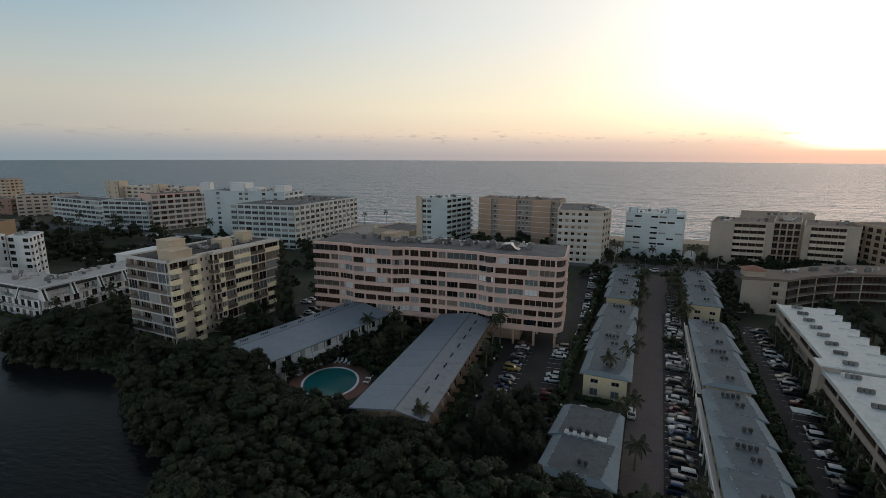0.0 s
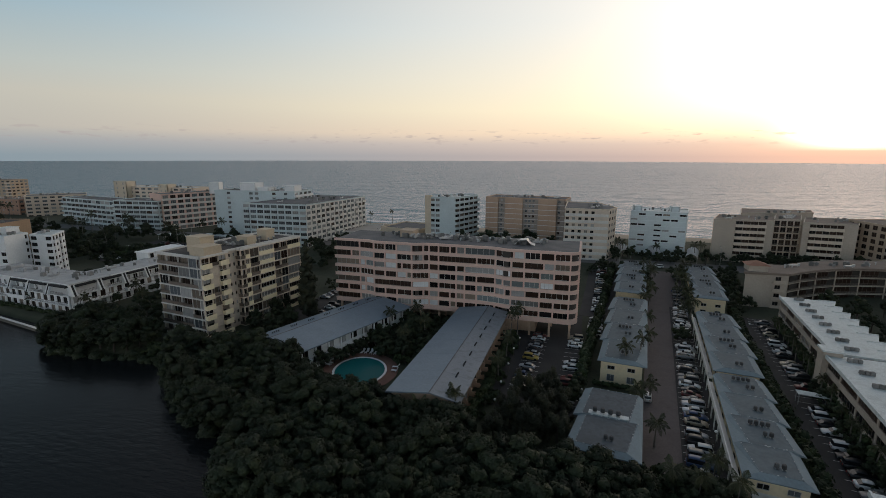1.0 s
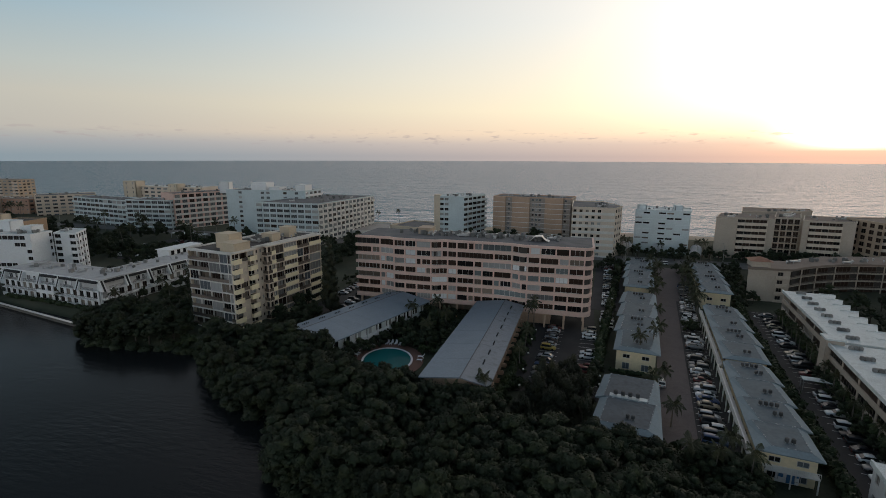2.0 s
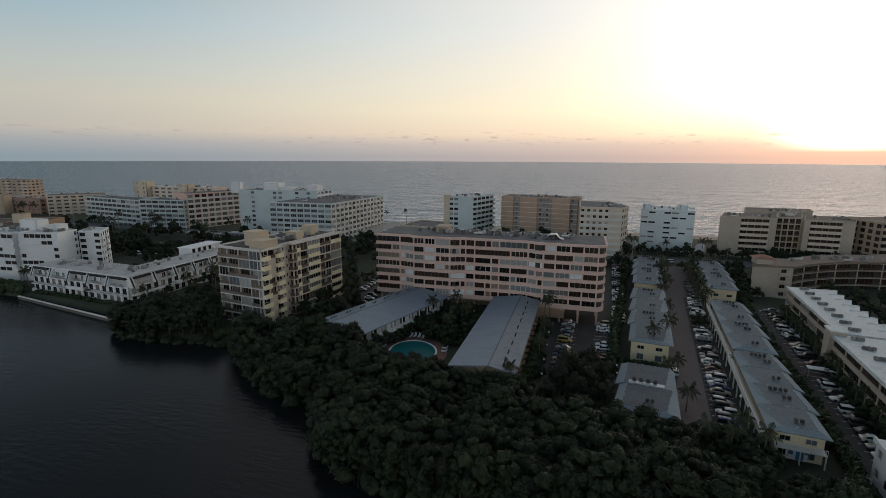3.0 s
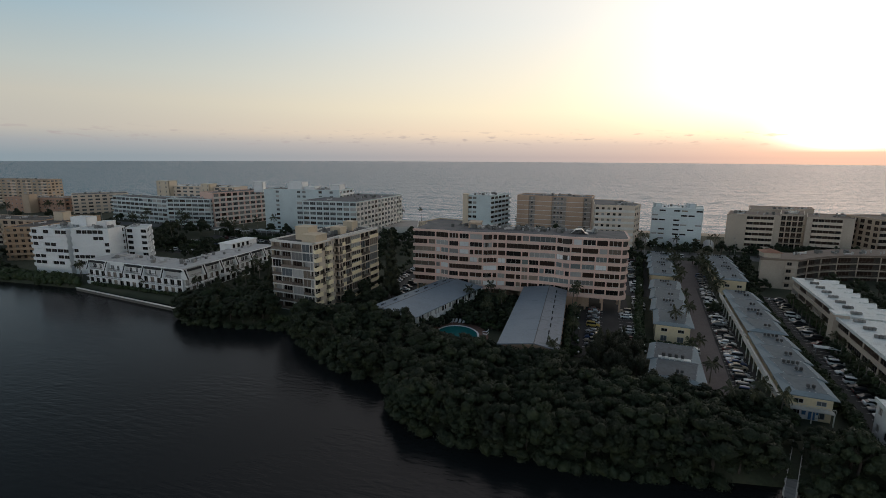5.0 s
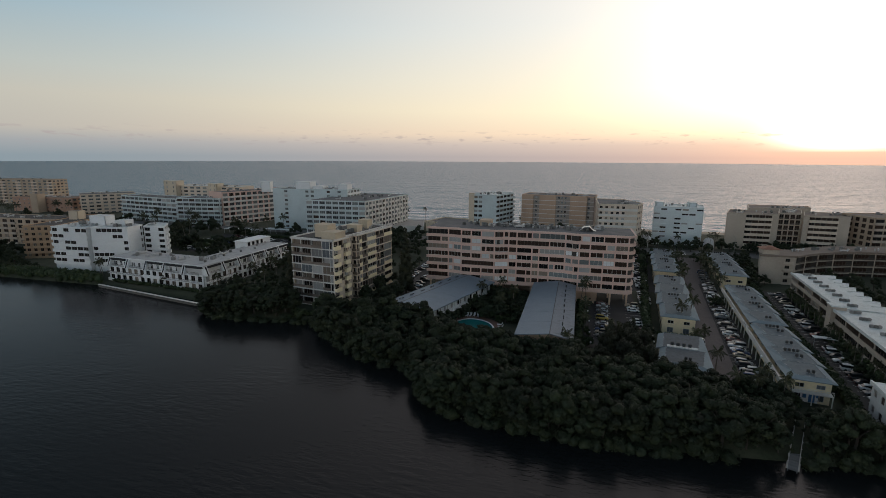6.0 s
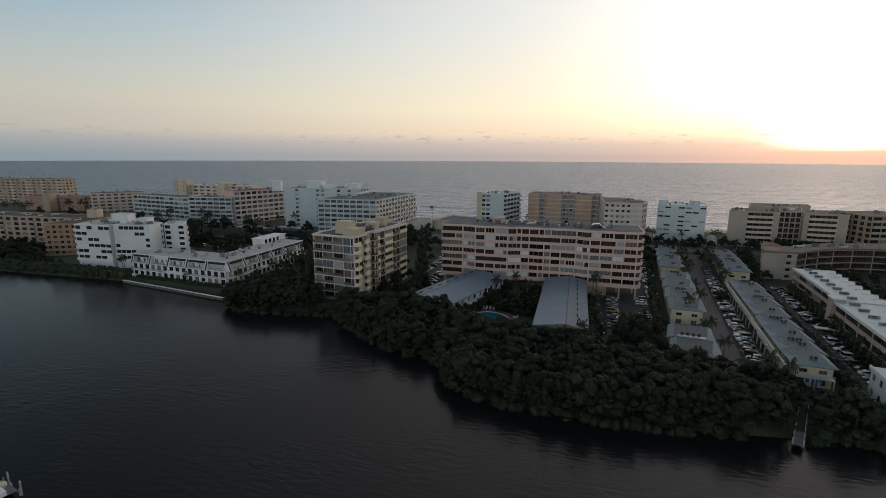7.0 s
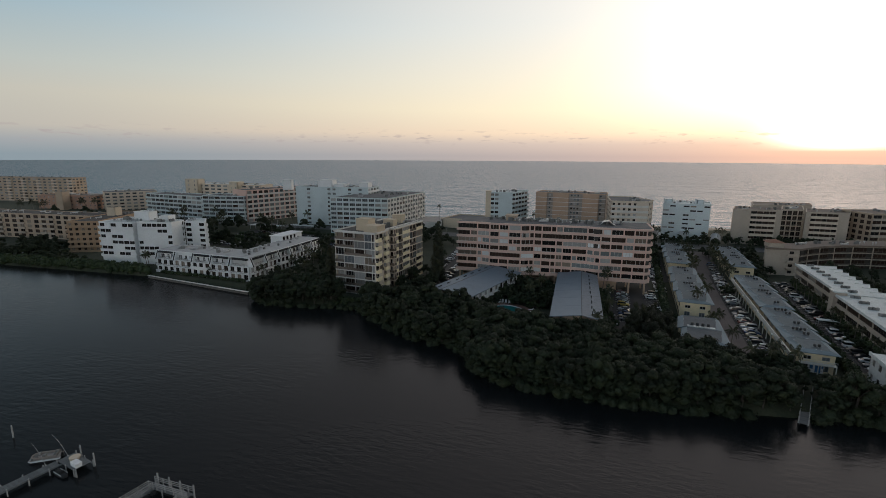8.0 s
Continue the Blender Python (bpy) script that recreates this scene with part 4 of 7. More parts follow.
def mansard(p0, p1, depth, bays, seed, label, drop=0.0):
    """Three storeys in white: dark slanted hoods over the top floor, white raked fins, open balconies between."""
    rng = random.Random(seed)
    d = Vector(p1) - Vector(p0)
    L = d.length
    H = 8.9
    b = thing("terrace_building", p0[0], p0[1], 1.2 - drop, label, "apartment building", "mansard terrace", rz=math.degrees(math.atan2(d.y, d.x)))
    bm = bmesh.new()
    box(bm, 0.3, 0.35, -0.5, L - 0.3, depth, 5.7)
    box(bm, 0.3, 1.1, 5.7, L - 0.3, depth, H)
    part("core", bm, M_GREYW, b)
    w = L / bays
    facade(b, (0, 0), (L, 0), 0, 5.8, 2, bays * 3, M_WHITE, ww=0.6, sill=0.1, head=0.8, glaze="lived", rng=rng)
    for k in range(2):
        for i in range(bays):
            put("balcony", balcony_mesh(w * 0.9, 1.2, (M_WHITE, "solid" if (i + k) % 3 == 0 else "rail")), b, pose((i + 0.5) * w, 0, 2.9 * k + 0.1))
    bm = bmesh.new()
    box(bm, 0, 0.9, 5.78, L, 1.15, H)
    part("upper_wall", bm, M_WHITE, b)
    bm = bmesh.new()
    box(bm, -0.1, 0.5, H - 0.02, L + 0.1, depth + 0.1, H + 0.25)
    part("roof", bm, M_ROOFLT, b)
    bm = bmesh.new()
    box(bm, -0.15, 0.3, H - 0.25, L + 0.15, 0.49, H + 0.3)
    part("fascia", bm, M_WHITE, b)

    def raked(x0, x1, foot, mat, name):
        """A raked panel of the mansard, leaning back to the roof edge."""
        bm = bmesh.new()
        pr = [(-foot, 5.5), (0.9, 5.5), (0.9, H - 0.03), (0.25, H - 0.03)]
        a, c = [[bm.verts.new((x, y, z)) for y, z in pr] for x in (x0, x1)]
        bm.faces.new(a[::-1]), bm.faces.new(c)
        for i in range(4):
            bm.faces.new((a[i], a[(i + 1) % 4], c[(i + 1) % 4], c[i]))
        bmesh.ops.recalc_face_normals(bm, faces=bm.faces[:])
        return mesh_of(bm, mat, name)

    fin = raked(-0.42, -0.04, 1.1, M_WHITE, "white_fin")
    cheek = raked(0.0, 0.62, 1.0, M_DARKF, "mansard_cheek")
    fin2 = raked(0.66, 1.0, 1.1, M_WHITE, "white_fin")
    hood_l = w - 2.2
    bm = bmesh.new()
    box(bm, -hood_l / 2, -0.35, H - 0.78, hood_l / 2, 0.88, H - 0.05)
    hood = mesh_of(bm, M_DARKF, "mansard_hood")
    for i in range(bays):
        x = i * w + 0.5
        put("white_fin", fin, b, pose(x, 0, 0.02))
        put("mansard_cheek", cheek, b, pose(x, 0, 0.01))
        put("white_fin", fin2, b, pose(x, 0, 0.02))
        xm = x + 1.0 + (w - 1.0) / 2 - 0.3
        for dx in (-0.27, 0.05, 0.3):
            put("window", window_mesh(w * rng.choice((0.12, 0.2)), 1.7, rng.choice((M_GLASS, M_GLASSF, M_CURT)), 2, M_WHITE), b, pose(xm + dx * w, 0.85, 5.95))
        if i != 1 or bays > 5:
            put("mansard_hood", hood, b, pose(xm, 0, 0.01))
        put("balcony", balcony_mesh(w * 0.6, 0.9, (M_WHITE, "rail")), b, pose(xm, 0.2, 5.8))
    roof_clutter(b, [(2, 3), (L - 2, 3), (L - 2, depth - 2), (2, depth - 2)], H + 0.25, int(L / 2.2), rng)
    return b, H


terrace, TH_TOP = mansard((-199, 94.2), (-151.4, 90.8), 13, 5, 31, "white three-storey terrace with dark mansard hoods behind the seawall")
terrace, TH_TOP = mansard((-151.0, 91.3), (-149.4, 141), 13, 6, 32, "white three-storey terrace with dark mansard hoods facing a garden", 0.12)
bm = bmesh.new()
box(bm, 36, 11.5, TH_TOP - 3, 52, 17.5, TH_TOP + 2.2)
box(bm, 35.6, 11.1, TH_TOP + 2.2, 52.4, 17.9, TH_TOP + 2.5)
stair = part("stair_house", bm, M_WHITE, terrace)
for k in range(4):
    put("window", window_mesh(1.5, 1.7, M_GLASS, 1), terrace, pose(37.6 + k * 2.8, 11.46, TH_TOP + 0.3))

# ---- houses of the two lanes ----
def lane_house(u0, u1, v0, v1, z, wall, teeth, label, seed, ramp=False, flip=False):
    """A two-storey row house: yellow walls, flat grey roof with a sloped skirt, saw-tooth side and roof units."""
    rng = random.Random(seed)
    o = lane(u0, v0)
    b = thing("row_house", o[0], o[1], 1.2, label, "row house", "lane houses", rz=-math.degrees(TH))
    W, L, h = u1 - u0, v1 - v0, z - 1.2
    n = teeth
    step = L / n
    for i in range(n):
        y0, y1 = i * step, (i + 1) * step
        bm = bmesh.new()
        box(bm, 0.9, y0 + (0.8 if i == 0 else 0), -0.5, W - 0.9, y1 - (0.6 if i == n - 1 else 0.003), h - 0.4)
        part("wall", bm, wall, b)
        # roof: flat deck with a sloping skirt; each bay steps out like a saw tooth
        g = 1.1 if i == 0 else 0.0
        tooth = 0.45 if i or n == 2 else -0.2
        lo = [(0, y0), (W + tooth, y0), (W - 0.4, y1 - 0.004), (0, y1 - 0.004)]
        hi = [(2.1, y0 + g), (W - 1.4 + tooth, y0 + g), (W - 1.7, y1 - 0.004), (0.8, y1 - 0.004)]
        if flip:
            lo, hi = [[(W - x, y) for x, y in (q[1], q[0], q[3], q[2])] for q in (lo, hi)]
        bm = bmesh.new()
        va = [bm.verts.new((x, y, h - 0.5)) for x, y in lo]
        vb = [bm.verts.new((x, y, h - 0.0)) for x, y in hi]
        vc = [bm.verts.new((x, y, h - 0.66)) for x, y in lo]
        bm.faces.new(vb), bm.faces.new(vc[::-1])
        for k in range(4):
            bm.faces.new((va[k], va[(k + 1) % 4], vb[(k + 1) % 4], vb[k])).material_index = 1
            bm.faces.new((vc[k], vc[(k + 1) % 4], va[(k + 1) % 4], va[k])).material_index = 1
        roof = part("roof", bm, [M_ROOFOLD if n == 2 else M_ROOFG, M_SKIRT], b)
        bm = bmesh.new()
        for (xa, ya), (xb, yb) in zip(hi, hi[1:] + hi[:1]):
            d = Vector((xb - xa, yb - ya))
            m = pose(xa, ya, h, 0, 0, math.degrees(math.atan2(d.y, d.x)))
            box(bm, 0.05, 0.05, -0.02, d.length - 0.05, 0.1, 0.05, 0, m)
            # pale pads of sealant along the edge
            for e in range(int(d.length / 1.3)):
                e0 = 0.3 + e * 1.3 + rng.uniform(-0.5, 0.5)
                box(bm, e0, 0.02, -0.01, e0 + rng.uniform(0.08, 0.3), rng.uniform(0.12, 0.2), 0.075, 1, m)
        part("gravel_stop", bm, [M_SKIRT, M_STOP], roof)
        if n == 2 and i == 1:
            bm = bmesh.new()
            box(bm, 2.0, y0 + 0.3, h, W - 2.2, y0 + 1.5, h + 0.14)
            part("unit_curb", bm, M_ROOFW, roof)
            for k in range(4):
                round_unit(b, 3.0 + k * 1.25, y0 + 0.9, h + 0.14, 0.8)
            continue
        for k in range(2):
            round_unit(b, W * 0.5 + k * 0.85 + 0.2 * i, y0 + step * 0.35, h, 0.66)
        if i % 2 == 1:
            for k in range(4):
                round_unit(b, W * 0.36 + k * 0.8, y0 + step * 0.72, h, 0.66)
        q = max(1, int(step / 4))
        for k in range(q):
            y = y0 + (k + 0.5) * step / q
            for zz in (0.9, 3.2):
                if zz + 1.2 < h - 0.6:
                    put("window", window_mesh(1.5, 1.1, rng.choice((M_GLASS, M_CURT)), 2), b, pose(0.88, y, zz, 0, 0, -90))
                    put("window", window_mesh(1.5, 1.1, rng.choice((M_GLASS, M_CURT)), 2), b, pose(W - 0.88, y, zz, 0, 0, 90))
    for x in (W * 0.3, W * 0.7):
        for zz in (0.3, 2.9):
            if zz + 1.3 < h - 0.6:
                put("window", window_mesh(1.5, 0.9 if zz > 1 else 1.5, rng.choice((M_GLASS, M_GLASSF)), 2, M_FRAME), b, pose(x, 0.78, zz + 0.2))
    if ramp:
        bm = bmesh.new()
        box(bm, -0.9, -0.5, h - 2.2, 0.0, L - 1, h - 1.7)
        box(bm, -0.95, -0.5, h - 1.7, -0.8, L - 1, h - 0.9)
        part("gallery", bm, M_OFFW, b)
        for k in range(int(L / 4)):
            put("gallery_post", boxed(("gpost", round(h, 2)), M_OFFW, "gallery_post", (-0.1, -0.1, -0.5, 0.1, 0.1, h - 2.2)), b, pose(-0.8, k * 4.0 + 0.1, 0))
    return b


row_end = lane_house(11.8, 20.6, 0.4, 33.6, 6.6, M_YELLOW, 4, "pale yellow two-storey row house with a stepped flat grey roof", 41, True)
bm = bmesh.new()
box(bm, 1.2, -0.7, 2.35, 8.0, 0.8, 2.5)
part("balcony", bm, M_OFFW, row_end, "white balcony slab across the end wall")
bm = bmesh.new()
box(bm, 1.2, -0.72, 3.35, 8.0, -0.66, 3.42)
for k in range(30):
    box(bm, 1.2 + k * 0.233, -0.71, 2.5, 1.24 + k * 0.233, -0.67, 3.35)
part("balcony_rail", bm, M_OFFW, row_end)
bm = bmesh.new()
box(bm, 4.4, 0.74, 0.1, 5.5, 0.79, 2.1)
part("door", bm, M_BLUEP, row_end, "blue door in the end wall")
bm = bmesh.new()
box(bm, 3.0, 0.755, 0.02, 6.0, 0.81, 2.3)
porch = part("porch_wall", bm, M_WHITE, row_end, "white painted panel behind the porch")
# blue patches of the mural on the white porch wall
for x, z, w, q in ((3.3, 0.9, 0.7, 0.9), (5.6, 1.2, 0.35, 0.6)):
    bm = bmesh.new()
    box(bm, x, 0.74, z, x + w, 0.77, z + q)
    part("noticeboard", bm, M_BLUEP, porch)
for x in (1.25, 4.5, 7.8):
    bm = bmesh.new()
    box(bm, x, -0.68, -0.3, x + 0.16, -0.52, 2.35)
    part("post", bm, M_OFFW, row_end)
lane_house(12.2, 21.4, 36.2, 76.0, 6.4, M_YELLOW, 4, "pale yellow row house with grey roof units", 42, True)
lane_house(12.7, 22.2, 88.0, 133.0, 7.5, M_YELLOW, 4, "pale yellow row house near the coastal road", 43)
lane_house(-11.4, -0.8, -1.5, 18.5, 6.0, M_YELLOW, 2, "small pale yellow house with two stepped grey roofs", 44, flip=True)
lane_house(-10.2, -0.2, 31.0, 80.0, 6.8, M_YELLOW, 4, "yellow two-storey row house with fanned grey roofs", 45, flip=True)
lane_house(-10.4, -0.6, 85.0, 131.0, 7.6, M_YELLOW, 4, "yellow row house with overlapping grey roofs", 46, flip=True)


# ---- white-roofed terrace beside the east car park ----
def white_roof(u0, v0, v1, depth, teeth, label, seed, h=8.3, floors=3, ww=0.93, wall=None):
    rng = random.Random(seed)
    o = lane(u0, v0)
    b = thing("row_house", o[0], o[1], 1.2, label, "row house", "white roof terrace", rz=-math.degrees(TH))
    L, wall = v1 - v0, wall or M_GREYBEIGE
    bm = bmesh.new()
    box(bm, 0.5, 0.3, -0.5, depth - 2.5, L - 0.3, h - 0.02)
    part("core", bm, M_BEIGE, b)
    facade(b, (0, L), (0, 0), 0, h, floors, int(L / (7 if ww > 0.9 else 2.6)), wall, ww=ww, sill=0.34, head=0.92 if ww > 0.9 else 0.8, glaze="deep" if ww > 0.9 else "dark", rng=rng, lights=6 if ww > 0.9 else 2)
    facade(b, (0, 0), (depth - 2.5, 0), 0, h, floors, 3, wall, ww=0.5, rng=rng)
    step = L / teeth
    for i in range(teeth):
        bm = bmesh.new()
        y0, y1 = i * step, (i + 1) * step
        prism(bm, [(-0.5, y0), (depth - 1.3, y0), (depth + 0.5, y1 - 0.01), (-0.5, y1 - 0.01)], h, h + 0.45)
        r = part("roof", bm, M_ROOFW, b)
        bm = bmesh.new()
        box(bm, -0.5, y0 + 0.02, h + 0.45, -0.2, y1 - 0.03, h + 0.75)
        part("upstand", bm, M_ROOFW, r)
        bm = bmesh.new()
        box(bm, depth - 3.5, y1 - 0.3, h + 0.45, depth + 0.4, y1 - 0.03, h + 0.65)
        part("step_upstand", bm, M_ROOFW, r)
        for k in range(3):
            air_unit(b, 2.8 + k * 0.8, y0 + step * 0.55, h + 0.45, 0, 0.68)
    return b


white_roof(34.3, 45.0, 87.5, 12.0, 8, "beige three-storey terrace with a bright white coated roof", 51)
white_roof(32.6, 4.0, 43.5, 12.5, 7, "beige terrace with a white roof and grouped air units", 52)
white_roof(25.4, -14.5, 0.2, 12.0, 4, "pale grey two-storey house with a white flat roof", 53, 6.3, 2, 0.42, M_GREYW)


# stair tower at the joint of the white roofs, and a flat white canopy over a bay
jt = thing("stair_tower", *lane(33.3, 44.2), 1.2, "beige stair tower with a white cap between two terraces", "stair tower", rz=-math.degrees(TH))
bm = bmesh.new()
box(bm, -1.6, -1.6, -0.5, 1.6, 1.6, 9.6)
part("tower_wall", bm, M_GREYBEIGE, jt)
bm = bmesh.new()
box(bm, -1.8, -1.8, 9.6, 1.8, 1.8, 9.95)
part("cap", bm, M_ROOFW, jt)
cp = thing("carport", *lane(29.6, 37.6), 1.2, "flat white canopy on thin posts over a parking bay", "carport", rz=-math.degrees(TH))
bm = bmesh.new()
box(bm, -2.6, -1.0, 2.3, 2.6, 1.0, 2.42)
part("canopy", bm, M_ROOFW, cp)
bm = bmesh.new()
box(bm, -0.05, -0.05, -0.3, 0.05, 0.05, 2.3)
me = mesh_of(bm, M_METAL, "post")
for x in (-2.4, 2.4):
    for y in (-0.85, 0.85):
        put("post", me, cp, pose(x, y, 0))
fn = thing("fence", *lane(21.8, -1.5), 1.2, "low white picket fence beside the end house", "fence", rz=-math.degrees(TH))
bm = bmesh.new()
box(bm, 0, -0.03, 0.8, 3.2, 0.03, 0.9), box(bm, 0, -0.03, 0.25, 3.2, 0.03, 0.35)
part("rail", bm, M_OFFW, fn)
bm = bmesh.new()
box(bm, -0.05, -0.04, -0.3, 0.05, 0.04, 1.05)
me = mesh_of(bm, M_OFFW, "picket")
for k in range(17):
    put("picket", me, fn, pose(k * 0.2, 0, 0))


# ---- curved block with open galleries ----
def curved_block():
    b = thing("apartment_building", 50, 165, 1.2, "beige four-storey curved block with dark open galleries", "apartment building")
    H = 11.0
    arc = [(59, 161.5), (64, 166), (70, 170.5), (77, 174.5), (85, 177.5), (93, 179), (102, 179.5), (112, 178)]
    loc = [(x - 50, y - 165) for x, y in arc]
    backs = [(x * 1.0 + 2.5, y + 13) for x, y in loc]
    # solid core, coloured dark where the galleries fall into shade
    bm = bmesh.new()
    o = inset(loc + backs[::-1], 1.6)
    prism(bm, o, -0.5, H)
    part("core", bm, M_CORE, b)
    for k in range(5):
        z = k * 2.7
        bm = bmesh.new()
        prism(bm, loc + backs[::-1], z - 0.12, z + 0.07)
        part("gallery_slab", bm, M_BEIGE, b)
    for k in range(4):
        for p, q in zip(loc, loc[1:]):
            L, m = edge_frame(p, q)
            bm = bmesh.new()
            box(bm, 0, 0.05, 0.92, L, 0.12, 1.0)
            for j in range(int(L / 0.5)):
                box(bm, j * 0.5, 0.06, 0.08, j * 0.5 + 0.05, 0.11, 0.92)
            part("railing", bm, M_RAIL, b, m=m @ pose(0, 0, k * 2.7))
            put("window", window_mesh(L * 0.7, 2.0, M_GLASSB, 4), b, m @ pose(L / 2, 1.5, k * 2.7 + 0.15))
    bm = bmesh.new()
    box(bm, -0.13, 0.0, 0, 0.13, 0.3, H)
    me = mesh_of(bm, M_BEIGE, "column")
    for p, q in zip(loc, loc[1:]):
        L, m = edge_frame(p, q)
        put("column", me, b, m @ pose(0.25, 0.03, 0))
    bm = bmesh.new()
    prism(bm, [(-3.8, -5.2), (9.3, -4.2)] + [(x, y - 0.8) for x, y in loc[1:]] + backs[::-1] + [(0.2, 9.0)], H, H + 0.7)
    part("roof", bm, M_ROOFBR, b)
    bm = bmesh.new()
    prism(bm, [(-3.2, -4.6), (9.0, -3.6), (12.5, 9.0), (0.5, 8.0)], -0.5, H)
    part("end_wall", bm, M_GREYBEIGE, b)
    for k in range(4):
        put("window", window_mesh(1.6, 1.7, M_GLASS, 2), b, pose(6.2, -3.88, k * 2.7 + 0.6, 0, 0, 4.7))
        bm = bmesh.new()
        box(bm, 4.6, -5.0, k * 2.7 + 0.35, 8.0, -3.7, k * 2.7 + 0.5)
        box(bm, 4.6, -5.0, k * 2.7 + 0.5, 8.0, -4.9, k * 2.7 + 1.3)
        part("balcony", bm, M_BEIGE, b)
    bm = bmesh.new()
    box(bm, -2.2, -3.5, H + 0.7, 3.2, 1.5, H + 2.6)
    part("stair_tower", bm, M_BEIGE, b)
    bm = bmesh.new()
    v = [bm.verts.new(c) for c in ((-2.9, -4.2, H + 2.6), (3.9, -4.2, H + 2.6), (3.9, 2.2, H + 2.6), (-2.9, 2.2, H + 2.6), (0.5, -1.0, H + 3.9))]
    for f in ((0, 1, 4), (1, 2, 4), (2, 3, 4), (3, 0, 4), (3, 2, 1, 0)):
        bm.faces.new([v[i] for i in f])
    part("tile_roof", bm, M_TILE, b)
    roof_clutter(b, [(6, 1), (50, 17), (50, 24), (8, 9)], H + 0.7, 22, random.Random(9))


curved_block()

# ---- blocks along the beach ----
GB = 3.6
WN = dict(ww=0.6, sill=0.34, head=0.84)
tower = block("beach_tower", "white and cream eight-storey tower at the beach", [(-83, 224), (-67, 224), (-60, 246), (-76, 246)], GB, 27.6, 9, M_BLUEW,
              [dict(bays=6, ww=0.8, sill=0.34, head=0.86, glaze="lived", only=(1, 2)), dict(WN, bays=5, ww=0.8, glaze="deep", balcony=(1.2, "all"), rail=(M_BLUEW, "solid")), None, dict(WN, bays=3, wall=M_CREAM)], M_ROOFW, clutter=14, seed=61)
bm = bmesh.new()
box(bm, -11.6, -11.3, -1.0, -8.4, -8.5, 25.2)
part("stair_pier", bm, M_CREAM, tower, "cream blank stair pier")
TANB = rect((-54, 240), (-13, 234.5), 16)
tan = block("beach_building", "tan slab block with pale stripes and grey recessed bays", TANB, GB, 27.2, 9, M_GREYTAN,
            [dict(bays=22, ww=0.6, sill=0.4, head=0.85, glaze="far", lights=2, only=(4, 11, 12, 13, 20)), None, None, None], M_GRAVEL, clutter=18, seed=62, trim=M_WARMTAN)
L, m = edge_frame((TANB[0][0] - tan.location.x, TANB[0][1] - tan.location.y), (TANB[1][0] - tan.location.x, TANB[1][1] - tan.location.y))
for f0, f1 in ((0.0, 0.165), (0.255, 0.485), (0.68, 0.905)):
    bm = bmesh.new()
    box(bm, f0 * L, -1.0, -1.0, f1 * L, -0.004, 27.2 - GB + 0.3)
    part("bay_wall", bm, M_WARMTAN, tan, "warm tan blank bay", m=m)
for k in range(1, 9):
    bm = bmesh.new()
    for f0, f1, y in ((0.0, 0.165, -1.06), (0.165, 0.255, -0.1), (0.255, 0.485, -1.06), (0.485, 0.68, -0.1), (0.68, 0.905, -1.06), (0.905, 1.0, -0.1)):
        box(bm, f0 * L, y, -0.13, f1 * L, y + (0.055 if y < -1 else 0.095), 0.13)
    part("string_course", bm, M_OFFW, tan, m=m @ pose(0, 0, k * (27.2 - GB) / 9))
block("beach_building", "pale banded block of flats with a curved roofline", [(-12.0, 206), (6.6, 206), (10.2, 216), (3, 238), (-12.0, 238)], GB, 26.0, 8, M_PALECR,
      [dict(bays=7, ww=0.5, sill=0.36, head=0.78, glaze="dark", only=(0, 1, 2, 3, 4), balcony=(0.25, "all"), rail=(M_OFFW, "solid")), dict(WN, bays=3), dict(WN, bays=5), None, dict(WN, bays=6, glaze="brown")], M_GRAVEL, clutter=16, seed=63)
block("beach_building", "white eight-storey block with dark strip windows at the beach", [(17, 226), (40.5, 223.5), (44, 240), (20.5, 243)], GB, 23.8, 7, M_SEAW,
      [dict(bays=7, ww=0.85, sill=0.42, head=0.76, glaze="dark", lights=2, only=((1, 3, 6), (0, 1, 3, 4), (1, 3, 5), (3, 4, 6), (0, 1, 3), (0, 4, 5), (1, 3, 4, 6)), balcony=(0.2, "all"), rail=(M_SEAW, "solid"), base=3.4, floors=7), dict(WN, bays=3), None, dict(WN, bays=3)], M_ROOFW, clutter=8, seed=64)
for x in (18.5, 34.5):
    block("roof_house", "white lift house on a beach block", rect((x, 228), (x + 3.5, 228), 6), 23.7, 26.2, 1, M_SEAW, [None] * 4, M_ROOFW, parapet=0.2, category="roof house")
block("beach_building", "beige six-storey block with white balcony bands", [(50.5, 221), (73.3, 221), (79.3, 239), (56.5, 239)], GB, 22.0, 7, M_BEIGE,
      [dict(bays=8, ww=0.97, sill=0.4, head=0.9, glaze="brown", only=(3, 4, 5, 6), balcony=(1.1, (3, 4, 5, 6)), rail=(M_PALECR, "solid")), None, None, None], M_ROOFBR, clutter=10, seed=65)
block("beach_building", "beige block with deep dark balcony bays", [(73.7, 222.6), (83.4, 222.6), (91, 243), (81, 243)], GB, 22.6, 7, M_BEIGE,
      [dict(bays=4, ww=0.8, sill=0.1, head=0.9, glaze="brown", balcony=(1.0, "all"), rail=(M_TAN, "rail")), None, None, None], M_ROOFBR, clutter=8, seed=66)
block("beach_building", "beige block with stepped balconies and a blank end", [(83.8, 221), (102, 219), (111, 239), (91.8, 241)], GB, 21.8, 7, M_BEIGE,
      [dict(bays=8, ww=0.97, sill=0.4, head=0.9, glaze="brown", only=(1, 2, 3, 4, 5), balcony=(1.1, (1, 2, 3, 4, 5)), rail=(M_PALECR, "solid")), None, None, None], M_ROOFBR, clutter=8, seed=67)
